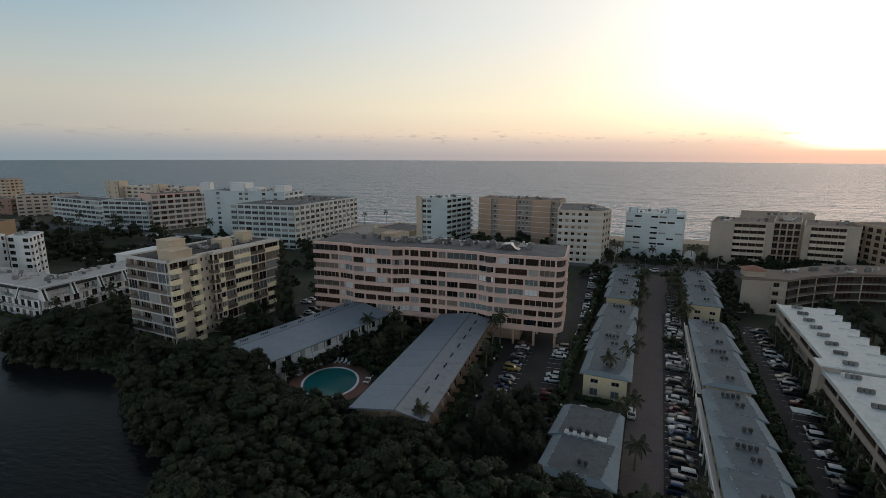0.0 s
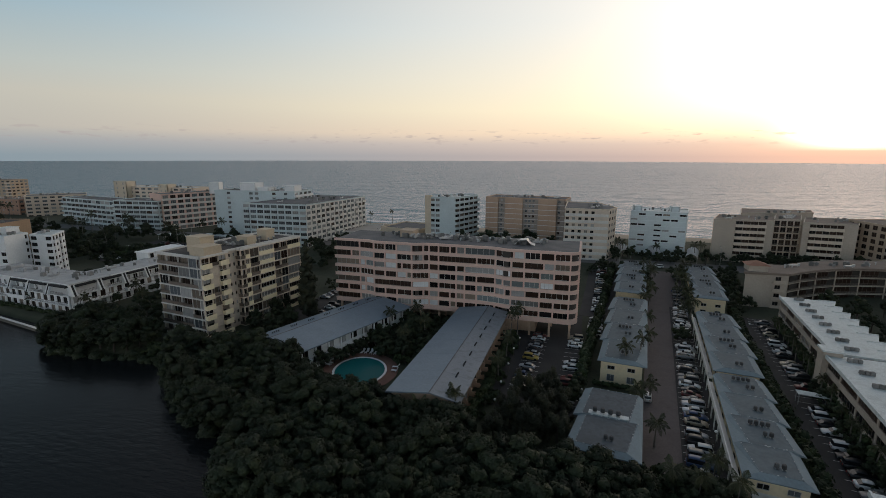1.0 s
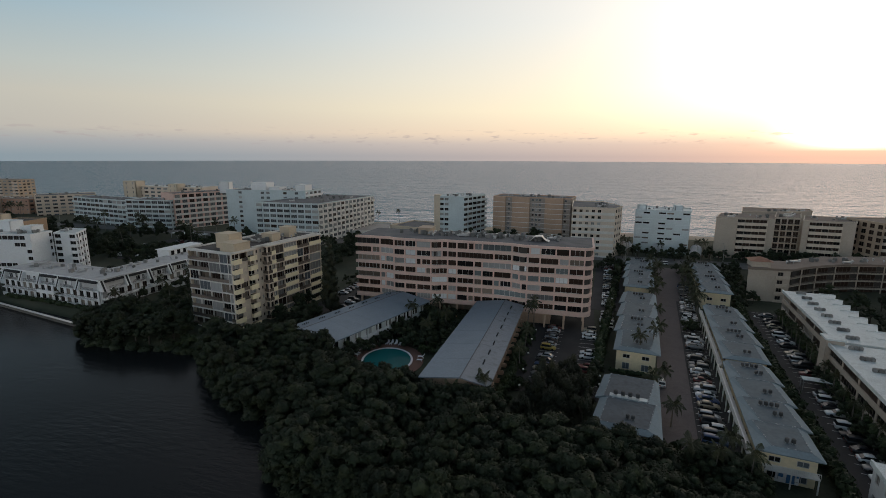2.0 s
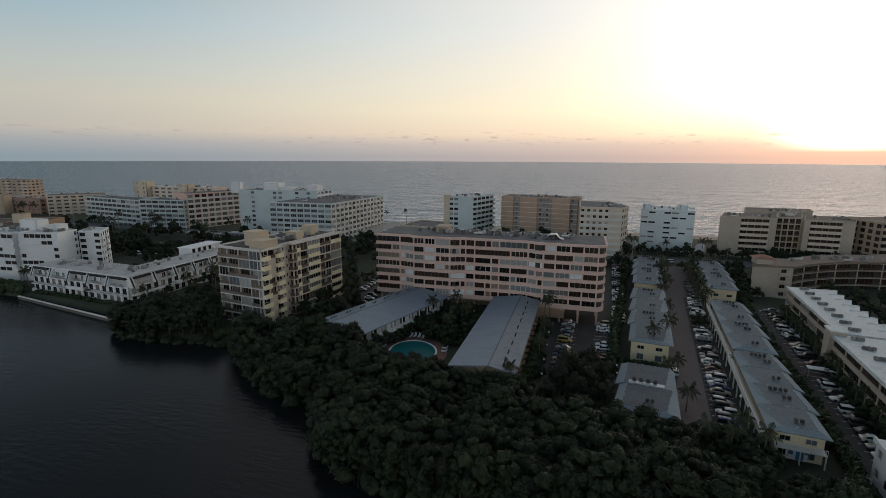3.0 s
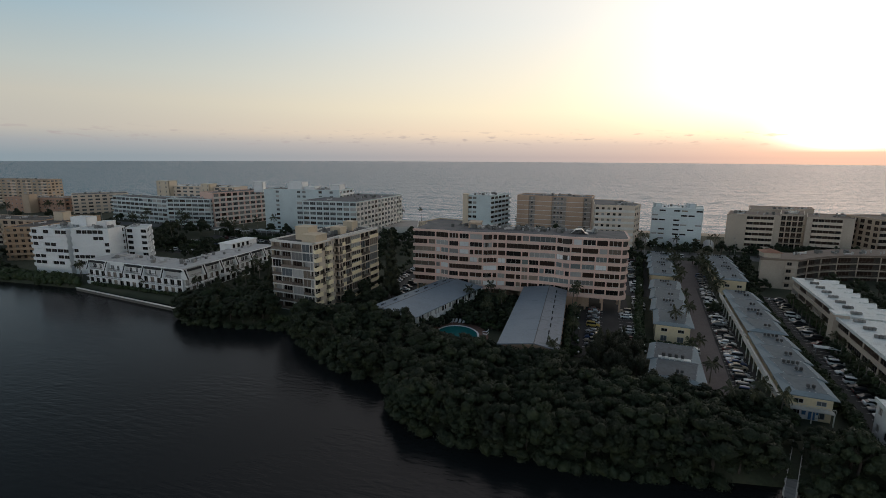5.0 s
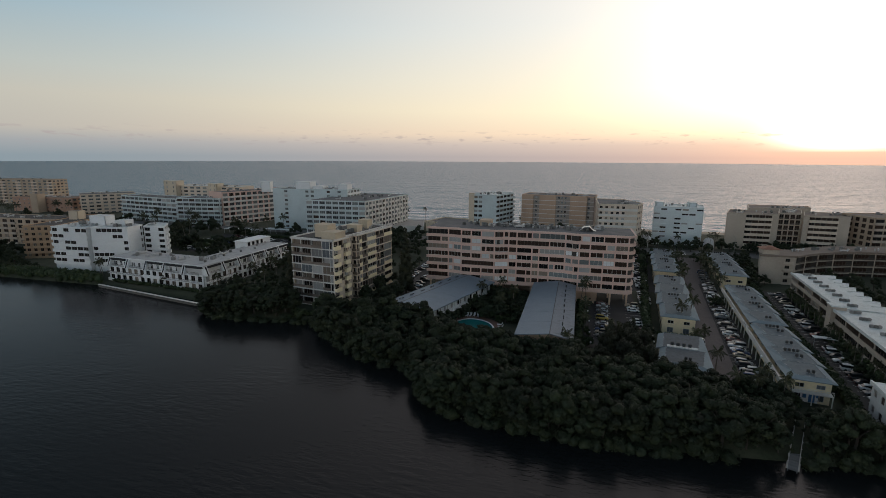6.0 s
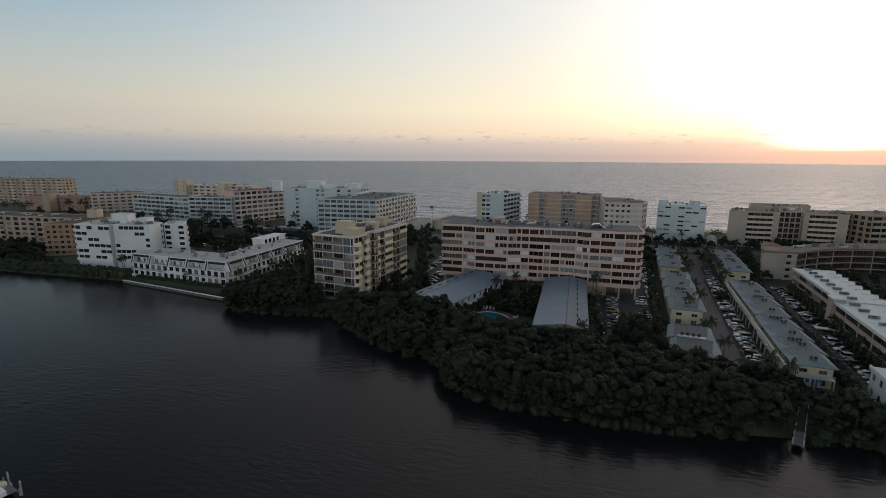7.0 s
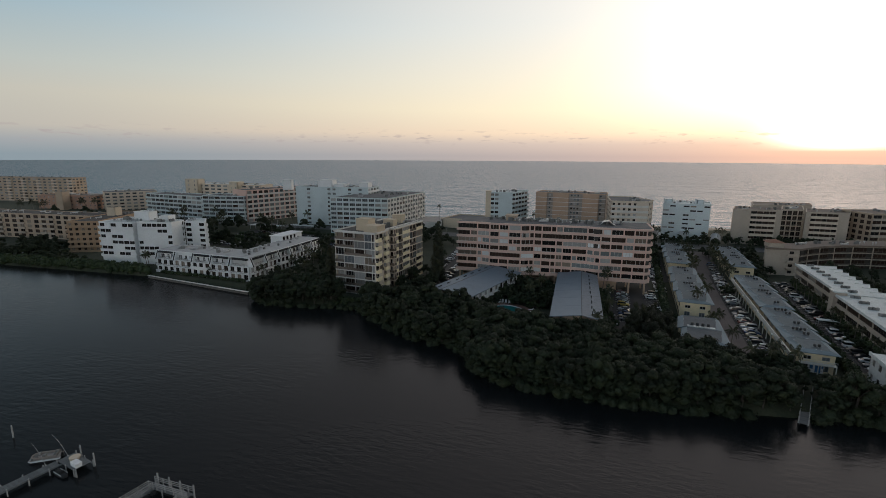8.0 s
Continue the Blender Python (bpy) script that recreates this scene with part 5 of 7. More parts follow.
block("beach_building", "brown seven-storey block with rows of dark windows", rect((104, 232), (108.5, 213), 40), GB, 22.6, 7, M_TAN,
      [dict(bays=5, ww=0.6, sill=0.2, head=0.85, glaze="brown"), dict(bays=9, ww=0.9, sill=0.12, head=0.9, glaze="deep", balcony=(1.0, "all"), rail=(M_BEIGE, "solid")), None, None], M_ROOFBR, clutter=14, seed=68)

block("beach_building", "taller beige roof level behind the balcony blocks", [(66, 240), (88, 247), (99, 252), (102, 262), (72, 262)], GB, 22.9, 7, M_BEIGE, [None] * 5, M_ROOFBR, clutter=10, seed=69)

# ---- blocks to the north ----
NW = dict(ww=0.62, sill=0.34, head=0.84, lights=3, glaze="far")
block("apartment_building", "large white block of flats with a long balcony side", [(-172, 194), (-136, 196), (-131, 252), (-167, 252)], 2.6, 24.4, 8, M_BLUEW,
      [dict(bays=9, ww=0.84, sill=0.34, head=0.92, lights=3, glaze="far", balcony=(1.0, (0, 3, 4, 7, 8)), rail=(M_BLUEW, "solid")), dict(bays=14, ww=0.72, sill=0.3, head=0.86, glaze="far", wall=M_OFFW, balcony=(0.8, "check"), rail=(M_OFFW, "solid")), None, None], M_GRAVEL, clutter=20, seed=71)
block("apartment_building", "white nine-storey block with stepped roof towers", [(-209, 216), (-160, 222), (-160, 240), (-209, 234)], 3.6, 28.6, 9, M_BLUEW,
      [dict(NW, bays=14, ww=0.6, only=(2, 6, 7, 10, 12)), dict(NW, bays=4, balcony=(1.0, "all"), rail=(M_WHITE, "solid")), None, None], M_GRAVEL, clutter=10, seed=72)
for x0, x1, z in ((-196, -186, 33.0), (-184, -177, 30.5), (-166, -160, 32.0)):
    block("roof_tower", "white lift tower above a block of flats", rect((x0, 222), (x1, 222.5), 8), 28.7, z, 1, M_WHITE, [None] * 4, M_ROOFW, parapet=0.2, category="roof tower")
BAL = dict(balcony=(1.1, "all"), rail=(M_BLUEW, "solid"))
block("apartment_building", "cool grey-blue six-storey block with long balconies", rect((-340, 222), (-277, 211), 16), 2.6, 20.4, 6, M_BLUEW, [dict(bays=13, ww=0.9, sill=0.3, head=0.92, lights=3, glaze="far", **BAL), None, None, None], M_GRAVEL, clutter=10, seed=73)
block("apartment_building", "grey-white block with a column of light windows", rect((-276, 207), (-246, 211), 18), 2.6, 21.6, 7, M_BLUEW, [dict(bays=7, ww=0.9, sill=0.3, head=0.92, lights=3, glaze="far", **BAL), dict(NW, bays=4), None, None], M_GRAVEL, clutter=6, seed=74)
block("apartment_building", "long pale pink block with white balcony bands", rect((-245, 213), (-228, 262), 16), 3.2, 25.4, 7, M_PINK, [dict(bays=12, ww=0.72, sill=0.3, head=0.9, lights=3, glaze="far", balcony=(1.1, "all"), rail=(M_OFFW, "solid")), dict(NW, bays=4), None, None], M_GRAVEL, clutter=10, seed=75)
block("roof_tower", "white lift tower above a pink block", rect((-235, 240), (-229, 242), 6), 25.5, 31.5, 1, M_WHITE, [None] * 4, M_ROOFW, parapet=0.2, category="roof tower")
block("apartment_building", "cream block of flats with a side of small balconies", [(-412, 246), (-396, 234), (-372, 262), (-388, 274)], 2.6, 18.6, 6, M_PALECR,
      [dict(NW, bays=8, ww=0.3), dict(NW, bays=8, balcony=(1.0, (1, 3, 5, 7)), rail=(M_PALECR, "solid")), None, None], M_GRAVEL, clutter=8, seed=76)
block("apartment_building", "cream block with white roofs near the beach", rect((-330, 262), (-270, 262), 16), 3.6, 25.5, 8, M_PALECR, [dict(NW, bays=10), None, None, None], M_ROOFW, clutter=12, seed=77)
for x0, x1, z in ((-338, -326, 29.5), (-296, -288, 28.0)):
    block("roof_tower", "cream roof tower of a far block", rect((x0, 258), (x1, 258), 8), 2.8, z, 8, M_CREAM, [dict(NW, bays=2, ww=0.2), None, None, None], M_ROOFW, parapet=0.3, category="roof tower")
block("apartment_building", "tan seven-storey block with rows of balconies far along the beach", rect((-657, 275), (-511, 296), 16), 2.6, 25.4, 8, M_TAN, [dict(NW, bays=26, ww=0.55, balcony=(1.2, tuple(range(1, 26, 3))), rail=(M_PALECR, "solid")), dict(NW, bays=4), None, None], M_ROOFBR, clutter=16, seed=78)
block("apartment_building", "salmon low block of flats with small windows", rect((-466, 232), (-412, 240), 18), 2.6, 15.0, 4, M_SALMON, [dict(NW, bays=13, ww=0.3, sill=0.4, head=0.75), dict(NW, bays=4), None, None], M_ROOFBR, clutter=10, seed=79)
block("stair_tower", "tan blank stair tower in front of a salmon block", rect((-440, 228), (-434, 229), 7), 2.6, 18.5, 1, M_TAN, [None] * 4, M_ROOFBR, parapet=0.2, category="stair tower")
block("apartment_building", "tan five-storey block with dark open stair bays", rect((-385, 134), (-290, 140), 15), 1.2, 15.0, 5, M_TAN, [dict(bays=18, ww=0.6, sill=0.2, head=0.86, lights=2, glaze="deep", balcony=(0.9, (1, 4, 5, 8, 11, 12, 15)), rail=(M_BEIGE, "solid")), None, None, None], M_DARKROOF, clutter=20, seed=80)
block("apartment_building", "ochre six-storey block with long balcony bands beside a white block", [(-272.5, 113), (-259.5, 118.5), (-274, 160), (-288, 156)], 1.2, 16.2, 6, M_ORANGE, [dict(bays=5, ww=0.5, sill=0.3, head=0.84, lights=2, glaze="deep", balcony=(1.2, "all"), rail=(M_ORANGE, "solid")), None, None, None], M_DARKROOF, clutter=12, seed=81)
block("roof_tower", "cream lift tower on a block by the lake", rect((-277, 138), (-272, 139), 5), 16.2, 20.6, 1, M_CREAM, [None] * 4, M_ROOFBR, parapet=0.2, category="roof tower")
block("beach_restaurant", "low curved tan building with a dark ramped roof", rect((-112, 232), (-88, 226), 24), 3.6, 9.4, 2, M_CREAM, [None] * 4, M_GRAVEL, parapet=0.8, category="building", seed=82)
block("podium", "white parking deck beside a block of flats", rect((-131, 222), (-112, 228), 30), 3.2, 7.0, 1, M_OFFW, [None] * 4, M_CONC, parapet=0.6, category="parking deck", seed=83)

# ---- plants ----
def leaf_cloud(name, clumps, per, size, mat, squash=0.8, seed=1, heart=0.0):
    """A crown of many small leaves gathered in clumps, with gaps between; clumps: (x, y, z, r)."""
    rs = np.random.RandomState(seed)
    vs, fs = [], []
    mean = sum(c[3] for c in clumps) / len(clumps)
    want = per
    for x, y, z, r in clumps:
        per = max(12, int(want * (r / mean) ** 2))
        d = rs.normal(size=(per, 3))
        d /= np.linalg.norm(d, axis=1)[:, None]
        d[:, 2] = np.abs(d[:, 2]) * np.where(rs.rand(per) < 0.8, 1, -1)
        p = d * (r * (0.62 + 0.52 * rs.rand(per)))[:, None] * np.array([1, 1, squash]) + np.array([x, y, z])
        t = rs.normal(size=(per, 3)) * 0.8
        u = np.cross(d, t + d * 0.01)
        u /= np.linalg.norm(u, axis=1)[:, None] + 1e-6
        w = np.cross(d + 0.5 * t, u)
        w /= np.linalg.norm(w, axis=1)[:, None] + 1e-6
        s = (size * (0.6 + 0.8 * rs.rand(per)))[:, None]
        for k in range(per):
            a, b, c, sk = p[k], u[k] * s[k], w[k] * s[k], len(vs)
            vs += [tuple(a - b * 0.55 - c * 0.35), tuple(a + c * 0.6), tuple(a + b * 0.6 - c * 0.3)]
            fs.append((sk, sk + 1, sk + 2))
    if heart:
        ico = bmesh.new()
        bmesh.ops.create_icosphere(ico, subdivisions=2, radius=1.0)
        ball = np.array([v.co[:] for v in ico.verts])
        tri = [[v.index for v in q.verts] for q in ico.faces]
        ico.free()
        for x, y, z, r in clumps:
            b = len(vs)
            p = ball * (r * heart * (0.55 + 0.7 * rs.rand(len(ball))))[:, None] * (0.75 + 0.5 * rs.rand(3)) * np.array([1, 1, squash]) + np.array([x, y, z])
            vs += [tuple(q) for q in p]
            fs += [(b + i, b + j, b + k) for i, j, k in tri]
    me = bpy.data.meshes.new(name)
    me.from_pydata(vs, [], fs)
    me.polygons.foreach_set("use_smooth", [True] * len(fs))
    me.materials.append(mat)
    return me


def crown_clumps(rs, n, R, H, z0, rmin, rmax, fill=0.45):
    """Clump centres over a domed crown of radius R and height H."""
    out = []
    for k in range(n):
        a, q = rs.uniform(0, 6.283), math.sqrt(rs.uniform(0, 1))
        rr = q * R * rs.uniform(0.8, 1.1)
        z = z0 + H * math.sqrt(max(0, 1 - q * q)) * rs.uniform(fill, 1.0)
        out.append((rr * math.cos(a), rr * math.sin(a), z, rs.uniform(rmin, rmax)))
    return out


def trunk_mesh(rs, h, spread, r, mat, limbs=5):
    bm = bmesh.new()
    top = Vector((rs.uniform(-0.2, 0.2), rs.uniform(-0.2, 0.2), h * 0.45))
    tube(bm, (0, 0, -0.6), top, r, r * 0.7, 6)
    for k in range(limbs):
        a = 6.283 * k / limbs + rs.uniform(-0.4, 0.4)
        e = Vector((spread * math.cos(a), spread * math.sin(a), h * rs.uniform(0.7, 0.95)))
        tube(bm, top - Vector((0, 0, 0.1)), e, r * 0.5, r * 0.15, 5)
    return mesh_of(bm, mat, "trunk")


def tree_kind(name, label, category, group, leaf, h, R, n, per, size, seed, rmin, rmax, z0=0.45, limbs=5, squash=0.8, fill=0.45):
    """Variants of one kind of tree; returns a function that plants one."""
    protos = []
    for v in range(4):
        rs = random.Random(seed + v)
        cl = crown_clumps(rs, n, R, h * (1 - z0), h * z0, rmin, rmax, fill)
        protos.append((trunk_mesh(rs, h, R * 0.55, 0.16 + h * 0.012, M_BARK, limbs), leaf_cloud("crown", cl, per, size, leaf, squash, seed + v, 0.5 if limbs == 6 else 0.82)))

    def plant(x, y, s, rs):
        t, c = rs.choice(protos)
        turn, size3 = rs.uniform(0, 360), (s * rs.uniform(0.9, 1.1), s * rs.uniform(0.9, 1.1), s * rs.uniform(0.85, 1.1), 1)
        if 27 < x < 45 and 42 < y < 59:
            return None  # the plot of the grey house stays clear
        ob = thing(name, x, y, max(ground(x, y), -0.4) - 0.05, label, category, group, rz=turn)
        ob.matrix_basis = ob.matrix_basis @ Matrix.Diagonal(size3)
        put("trunk", t, ob), put("crown", c, ob)
        return ob
    return plant


mangrove = tree_kind("mangrove_tree", "dark green rounded mangrove at the lake shore", "mangrove tree", "mangrove belt", M_MANG, 6.4, 3.1, 34, 80, 0.25, 100, 0.45, 1.15, 0.16, 5, 0.85, 0.78)
garden_tree = tree_kind("broadleaf_tree", "dark green broad garden tree", "tree", "garden trees", M_LEAF, 6.5, 2.9, 18, 80, 0.34, 200, 0.65, 1.15, 0.3)
shrub = tree_kind("shrub", "dense dark green shrub", "shrub", "garden shrubs", M_HEDGE, 2.6, 1.25, 9, 70, 0.4, 300, 0.4, 0.7, 0.2, 4)
pine = tree_kind("casuarina_tree", "feathery dull green casuarina tree", "tree", "", M_PINE, 11.0, 3.4, 44, 230, 0.24, 400, 0.6, 1.05, 0.12, 6, 1.7)

rs = random.Random(77)

# far gardens: trees that stand too close to count, gathered into one wood
WOOD = []
q = random.Random(55)
WOOD_KINDS = [np.array([v.co[:] for v in leaf_cloud("wood", crown_clumps(q, 16, 2.9, 4.6, 1.9, 0.65, 1.15), 62, 0.72, M_LEAF, 0.8, 900 + k).vertices]) for k in range(4)]


def far_tree(x, y, s, rs):
    WOOD.append((x, y, ground(x, y), s * rs.uniform(0.9, 1.15), rs.uniform(0, 6.283), rs.randrange(4)))


def build_wood():
    vs = []
    for x, y, z, s, a, k in WOOD:
        c, d = math.cos(a) * s, math.sin(a) * s
        vs.append(WOOD_KINDS[k] @ np.array([[c, d, 0], [-d, c, 0], [0, 0, s]]) + np.array([x, y, z - 0.1]))
    vs = np.concatenate(vs)
    n = len(vs)
    me = bpy.data.meshes.new("far_trees")
    me.vertices.add(n), me.loops.add(n), me.polygons.add(n // 3)
    me.vertices.foreach_set("co", vs.astype(np.float32).ravel())
    me.loops.foreach_set("vertex_index", np.arange(n, dtype=np.int32))
    me.polygons.foreach_set("loop_start", np.arange(0, n, 3, dtype=np.int32))
    me.update(calc_edges=True)
    me.materials.append(M_LEAF)
    tagged(put("far_trees", me), "dark green trees filling the gardens between distant blocks", "trees", kind="stuff")



def scatter(plant, n, x0, x1, y0, y1, smin, smax, gap, ok=None, start=None):
    spots = start if start is not None else []
    tries = 0
    made = 0
    while made < n and tries < n * 40:
        tries += 1
        x, y = rs.uniform(x0, x1), rs.uniform(y0, y1)
        if y < shore(x) + (1.8 if plant is mangrove else -0.6) or (ok and not ok(x, y)) or any((x - a) ** 2 + (y - b) ** 2 < gap * gap for a, b in spots):
            continue
        spots.append((x, y))
        plant(x, y, rs.uniform(smin, smax), rs)
        made += 1
    return spots


# mangrove belt along the lake, in front of the wings and the lanes
belt = []
scatter(mangrove, 130, -56, 60, 35, 62, 0.8, 1.28, 3.1, lambda x, y: y < (63 if x < -37 else 61.5 if x < -20 else 56 if x < 6 else 47) and not (8 < x < 22), belt)
scatter(mangrove, 70, -53, 9, 34, 44, 0.62, 0.92, 2.1, lambda x, y: y - shore(x) < 6, belt)
scatter(mangrove, 30, 6, 40, 36, 52, 0.55, 0.8, 2.2, lambda x, y: (y < 49.5 or not 13 < x < 33) and abs(x - (10.6 + (y - 33) * 0.455)) > 2.4, belt)
scatter(mangrove, 56, -97, -54, 50, 78, 0.78, 1.25, 3.2, lambda x, y: not (x < -60 and y > 74.5 - (x + 61) * 0.32 - 1) and not (x > -60 and y > 71), belt)
for x, y, s in ((-35.5, 62.6, 1.0), (-33, 62.2, 0.95), (-30.4, 62.4, 0.9), (-27.6, 62.6, 0.95), (-25, 62.4, 0.9), (-22.4, 63.2, 0.85), (-73, 76.4, 0.95), (-70.2, 75.6, 0.9), (-67.4, 74.6, 0.95), (-64.6, 73.6, 0.95), (-62, 72.6, 0.95), (-76.5, 77.6, 0.9), (-79, 80, 0.85), (-81, 84, 0.85)):
    mangrove(x, y, s, rs)
scatter(mangrove, 20, -61, -38, 61, 73.5, 0.75, 1.0, 2.7, lambda x, y: not (x > -59 and y > 67.5), belt)
for x, y, s in ((-58, 62.5, 1.3), (-55, 62, 1.32), (-52, 62.4, 1.34), (-49, 60.4, 1.25), (-46, 61.4, 1.2), (-43, 60.2, 1.18), (-40.4, 61, 1.15), (-50.5, 64.6, 1.05), (-46.5, 64.4, 1.0), (-42.5, 64.2, 1.0), (-52.2, 67.6, 1.05), (-49, 66.8, 1.0), (-55.4, 68.6, 1.05), (-45.8, 66.4, 0.85)):
    mangrove(x, y, s, rs)
scatter(shrub, 16, -59, -40, 68.5, 72.5, 0.7, 1.1, 1.7)
scatter(mangrove, 44, -139, -107.5, 70.5, 85, 0.85, 1.2, 2.7, lambda x, y: not (x > -117 and y > 83) and y > shore(x) + 0.8, belt)
scatter(mangrove, 12, -136, -119, 85, 93, 0.65, 0.95, 3.0, None, belt)


def hedge(name, label, category, pts, h, r, leaf, seed, per=45, size=0.42):
    """A run of dense growth along a line: leaf clumps in one body."""
    q = random.Random(seed)
    x0, y0 = pts[0]
    g0 = ground(x0, y0)
    cl = []
    for (ax, ay), (bx, by) in zip(pts, pts[1:]):
        n = max(1, int(math.hypot(bx - ax, by - ay) / (r * 1.05)))
        for k in range(n):
            t = (k + q.random()) / n
            x, y = ax + (bx - ax) * t + q.uniform(-0.5, 0.5) * r, ay + (by - ay) * t + q.uniform(-0.5, 0.5) * r
            for z in ((0.45, 0.85) if h > 1.4 else (0.6,)):
                cl.append((x - x0, y - y0, ground(x, y) - g0 + h * z * q.uniform(0.8, 1.15), r * q.uniform(0.75, 1.2)))
    ob = put(name, leaf_cloud(name, cl, per, size, leaf, 0.9, seed, 0.8), None, pose(x0, y0, g0))
    return tagged(ob, label, category, kind="" if name == "hedge" else "stuff")


fringe = [(x, shore(x) + 0.5) for x in list(range(-137, -108, 4)) + list(range(-97, -56, 4)) + [-55, -54, -53.5] + list(range(-52, 8, 4))]
hedge("mangrove_fringe", "low mangrove boughs hanging over the water's edge", "undergrowth", fringe, 2.6, 1.5, M_MANG, 504, 120, 0.28)
hedge("mangrove_fringe", "low mangrove boughs hanging over the water's edge", "undergrowth", [(x, shore(x) + 0.5) for x in range(14, 70, 4)], 2.6, 1.5, M_MANG, 505, 120, 0.28)
hedge("shore_growth", "low bright green growth in a gap between mangroves", "undergrowth", [(-108, 75), (-103.5, 75.6), (-98.5, 75)], 1.2, 1.1, M_HEDGE, 506, 90, 0.4)
hedge("shore_growth", "low bright green growth in a gap between mangroves", "undergrowth", [(-107, 77.5), (-98, 78)], 1.4, 1.2, M_HEDGE, 507, 90, 0.4)
hedge("mangrove_fringe", "second row of mangrove boughs behind the water's edge", "undergrowth", [(x, shore(x) + 2.4) for x in list(range(-95, -56, 4)) + list(range(-54, 8, 4))], 4.2, 1.6, M_MANG, 508, 110, 0.28)
# low growth along the north shore
hedge("shore_growth", "low tangled green growth along the lake shore", "undergrowth", [(-330, 88), (-278, 88.5), (-240, 89.5), (-199, 90.5)], 1.8, 1.5, M_HEDGE, 501, 60, 0.6)
hedge("shore_growth", "low tangled green growth along the lake shore", "undergrowth", [(-330, 91), (-278, 91.5), (-240, 92.5), (-205, 93.5)], 2.0, 1.5, M_HEDGE, 502, 60, 0.6)
hedge("shore_growth", "low green growth along a distant lake shore", "undergrowth", [(-470, 88.5), (-400, 89), (-331, 88)], 2.2, 1.8, M_HEDGE, 503, 60, 0.8)

# trees at the foot of the blocks and round the pool garden
scatter(garden_tree, 26, -60, -37, 89, 114, 0.5, 0.85, 2.6, lambda x, y: x > -59 + (y - 89) * 0.36 and math.hypot(x + 50, y - 82) > 9.5)
scatter(shrub, 28, -60, -37, 86, 114, 0.7, 1.3, 1.6, lambda x, y: x > -59 + (y - 89) * 0.33 and math.hypot(x + 50, y - 82) > 9.0)
scatter(shrub, 16, -20.4, -18.4, 70, 112, 0.6, 1.0, 1.6)
for k in range(11):
    garden_tree(-58.4 + k * 0.95 + rs.uniform(-0.5, 0.5), 80.5 + k * 2.95 + rs.uniform(-0.6, 0.6), rs.uniform(0.5, 0.72), rs)
scatter(garden_tree, 8, -92, -80, 92, 106, 0.7, 1.0, 3.2)
scatter(shrub, 16, -92, -78, 84, 106, 0.8, 1.4, 1.8)
scatter(garden_tree, 16, 5, 19, 50, 60.5, 0.45, 0.75, 2.2, lambda x, y: abs(x - (10.6 + (y - 33) * 0.455)) > 1.6)
scatter(shrub, 14, 6, 20, 52, 62, 0.7, 1.1, 1.4, lambda x, y: abs(x - (10.6 + (y - 33) * 0.455)) > 1.4)
for x, y, s in ((-8.5, 79, 0.8), (-12.5, 74.5, 0.84), (-9, 70.5, 0.82), (-14.5, 69, 0.72), (-11, 65.5, 0.78), (-6.2, 72.5, 0.7), (-6, 66, 0.66), (-16.5, 64, 0.62)):
    pine(x, y, s, rs)
hedge("hedge", "tall dark hedge between a car park and row houses", "hedge", [lane(-13.2, 20), lane(-13.2, 80), lane(-13.4, 132)], 2.6, 1.0, M_HEDGE, 511, 70)
hedge("hedge", "long dark hedge beside the east car park", "hedge", [lane(23.0, -6), lane(23.4, 40), lane(23.8, 93)], 2.4, 1.05, M_HEDGE, 512, 70)
hedge("hedge", "planted strip against a beige wall", "hedge", [lane(31.8, 4), lane(33.0, 44)], 3.4, 0.9, M_HEDGE, 513)
hedge("hedge", "planted strip against a beige wall", "hedge", [lane(33.4, 46), lane(33.7, 86)], 3.4, 0.9, M_HEDGE, 514)
hedge("hedge", "low hedge along a house front", "hedge", [lane(-10.5, 29.6), lane(-3.0, 29.6)], 1.0, 0.5, M_HEDGE, 515)
hedge("hedge", "clipped hedge in a car park garden", "hedge", [(-225, 178), (-140, 169)], 1.4, 1.0, M_HEDGE, 516)
hedge("hedge", "clipped hedge in a car park garden", "hedge", [(-220, 191), (-140, 183)], 1.4, 1.0, M_HEDGE, 517)
hedge("hedge", "planting along the wing", "hedge", [(-21.6, 68), (-20.4, 113)], 1.8, 0.8, M_HEDGE, 518)
for u, v, s in ((9.6, 62, 0.62), (7.6, 64, 0.6), (-13.5, 20, 0.7), (-13, 25, 0.6), (24.5, 92, 0.8), (25, 100, 0.9), (24.6, 108, 0.8), (25.2, 118, 0.8), (-13.5, 95, 0.7), (-14, 110, 0.8), (-13.4, 125, 0.7)):
    garden_tree(*lane(u, v), s, rs)
scatter(garden_tree, 26, -149, -117, 96, 142, 0.55, 0.9, 3.6)
scatter(garden_tree, 10, -92, -88, 106, 200, 0.4, 0.7, 3.0)
# belt of trees along the coastal road
scatter(garden_tree, 60, -20, 112, 207, 220, 0.55, 0.95, 3.4, lambda x, y: not (198 < y < 207 and x > -100) and not (16 < x < 42 and y > 217))
scatter(garden_tree, 8, 47, 56, 150, 192, 0.5, 0.75, 3.5, lambda x, y: x < 50 + (y - 170) * 0.1)
scatter(garden_tree, 34, 62, 112, 105, 172, 0.7, 1.1, 4.0, lambda x, y: y < 160 + 0.25 * (x - 62) and x > 64 + 0.1 * (y - 105))
scatter(garden_tree, 12, -60, -14, 212, 232, 0.9, 1.3, 3.5)
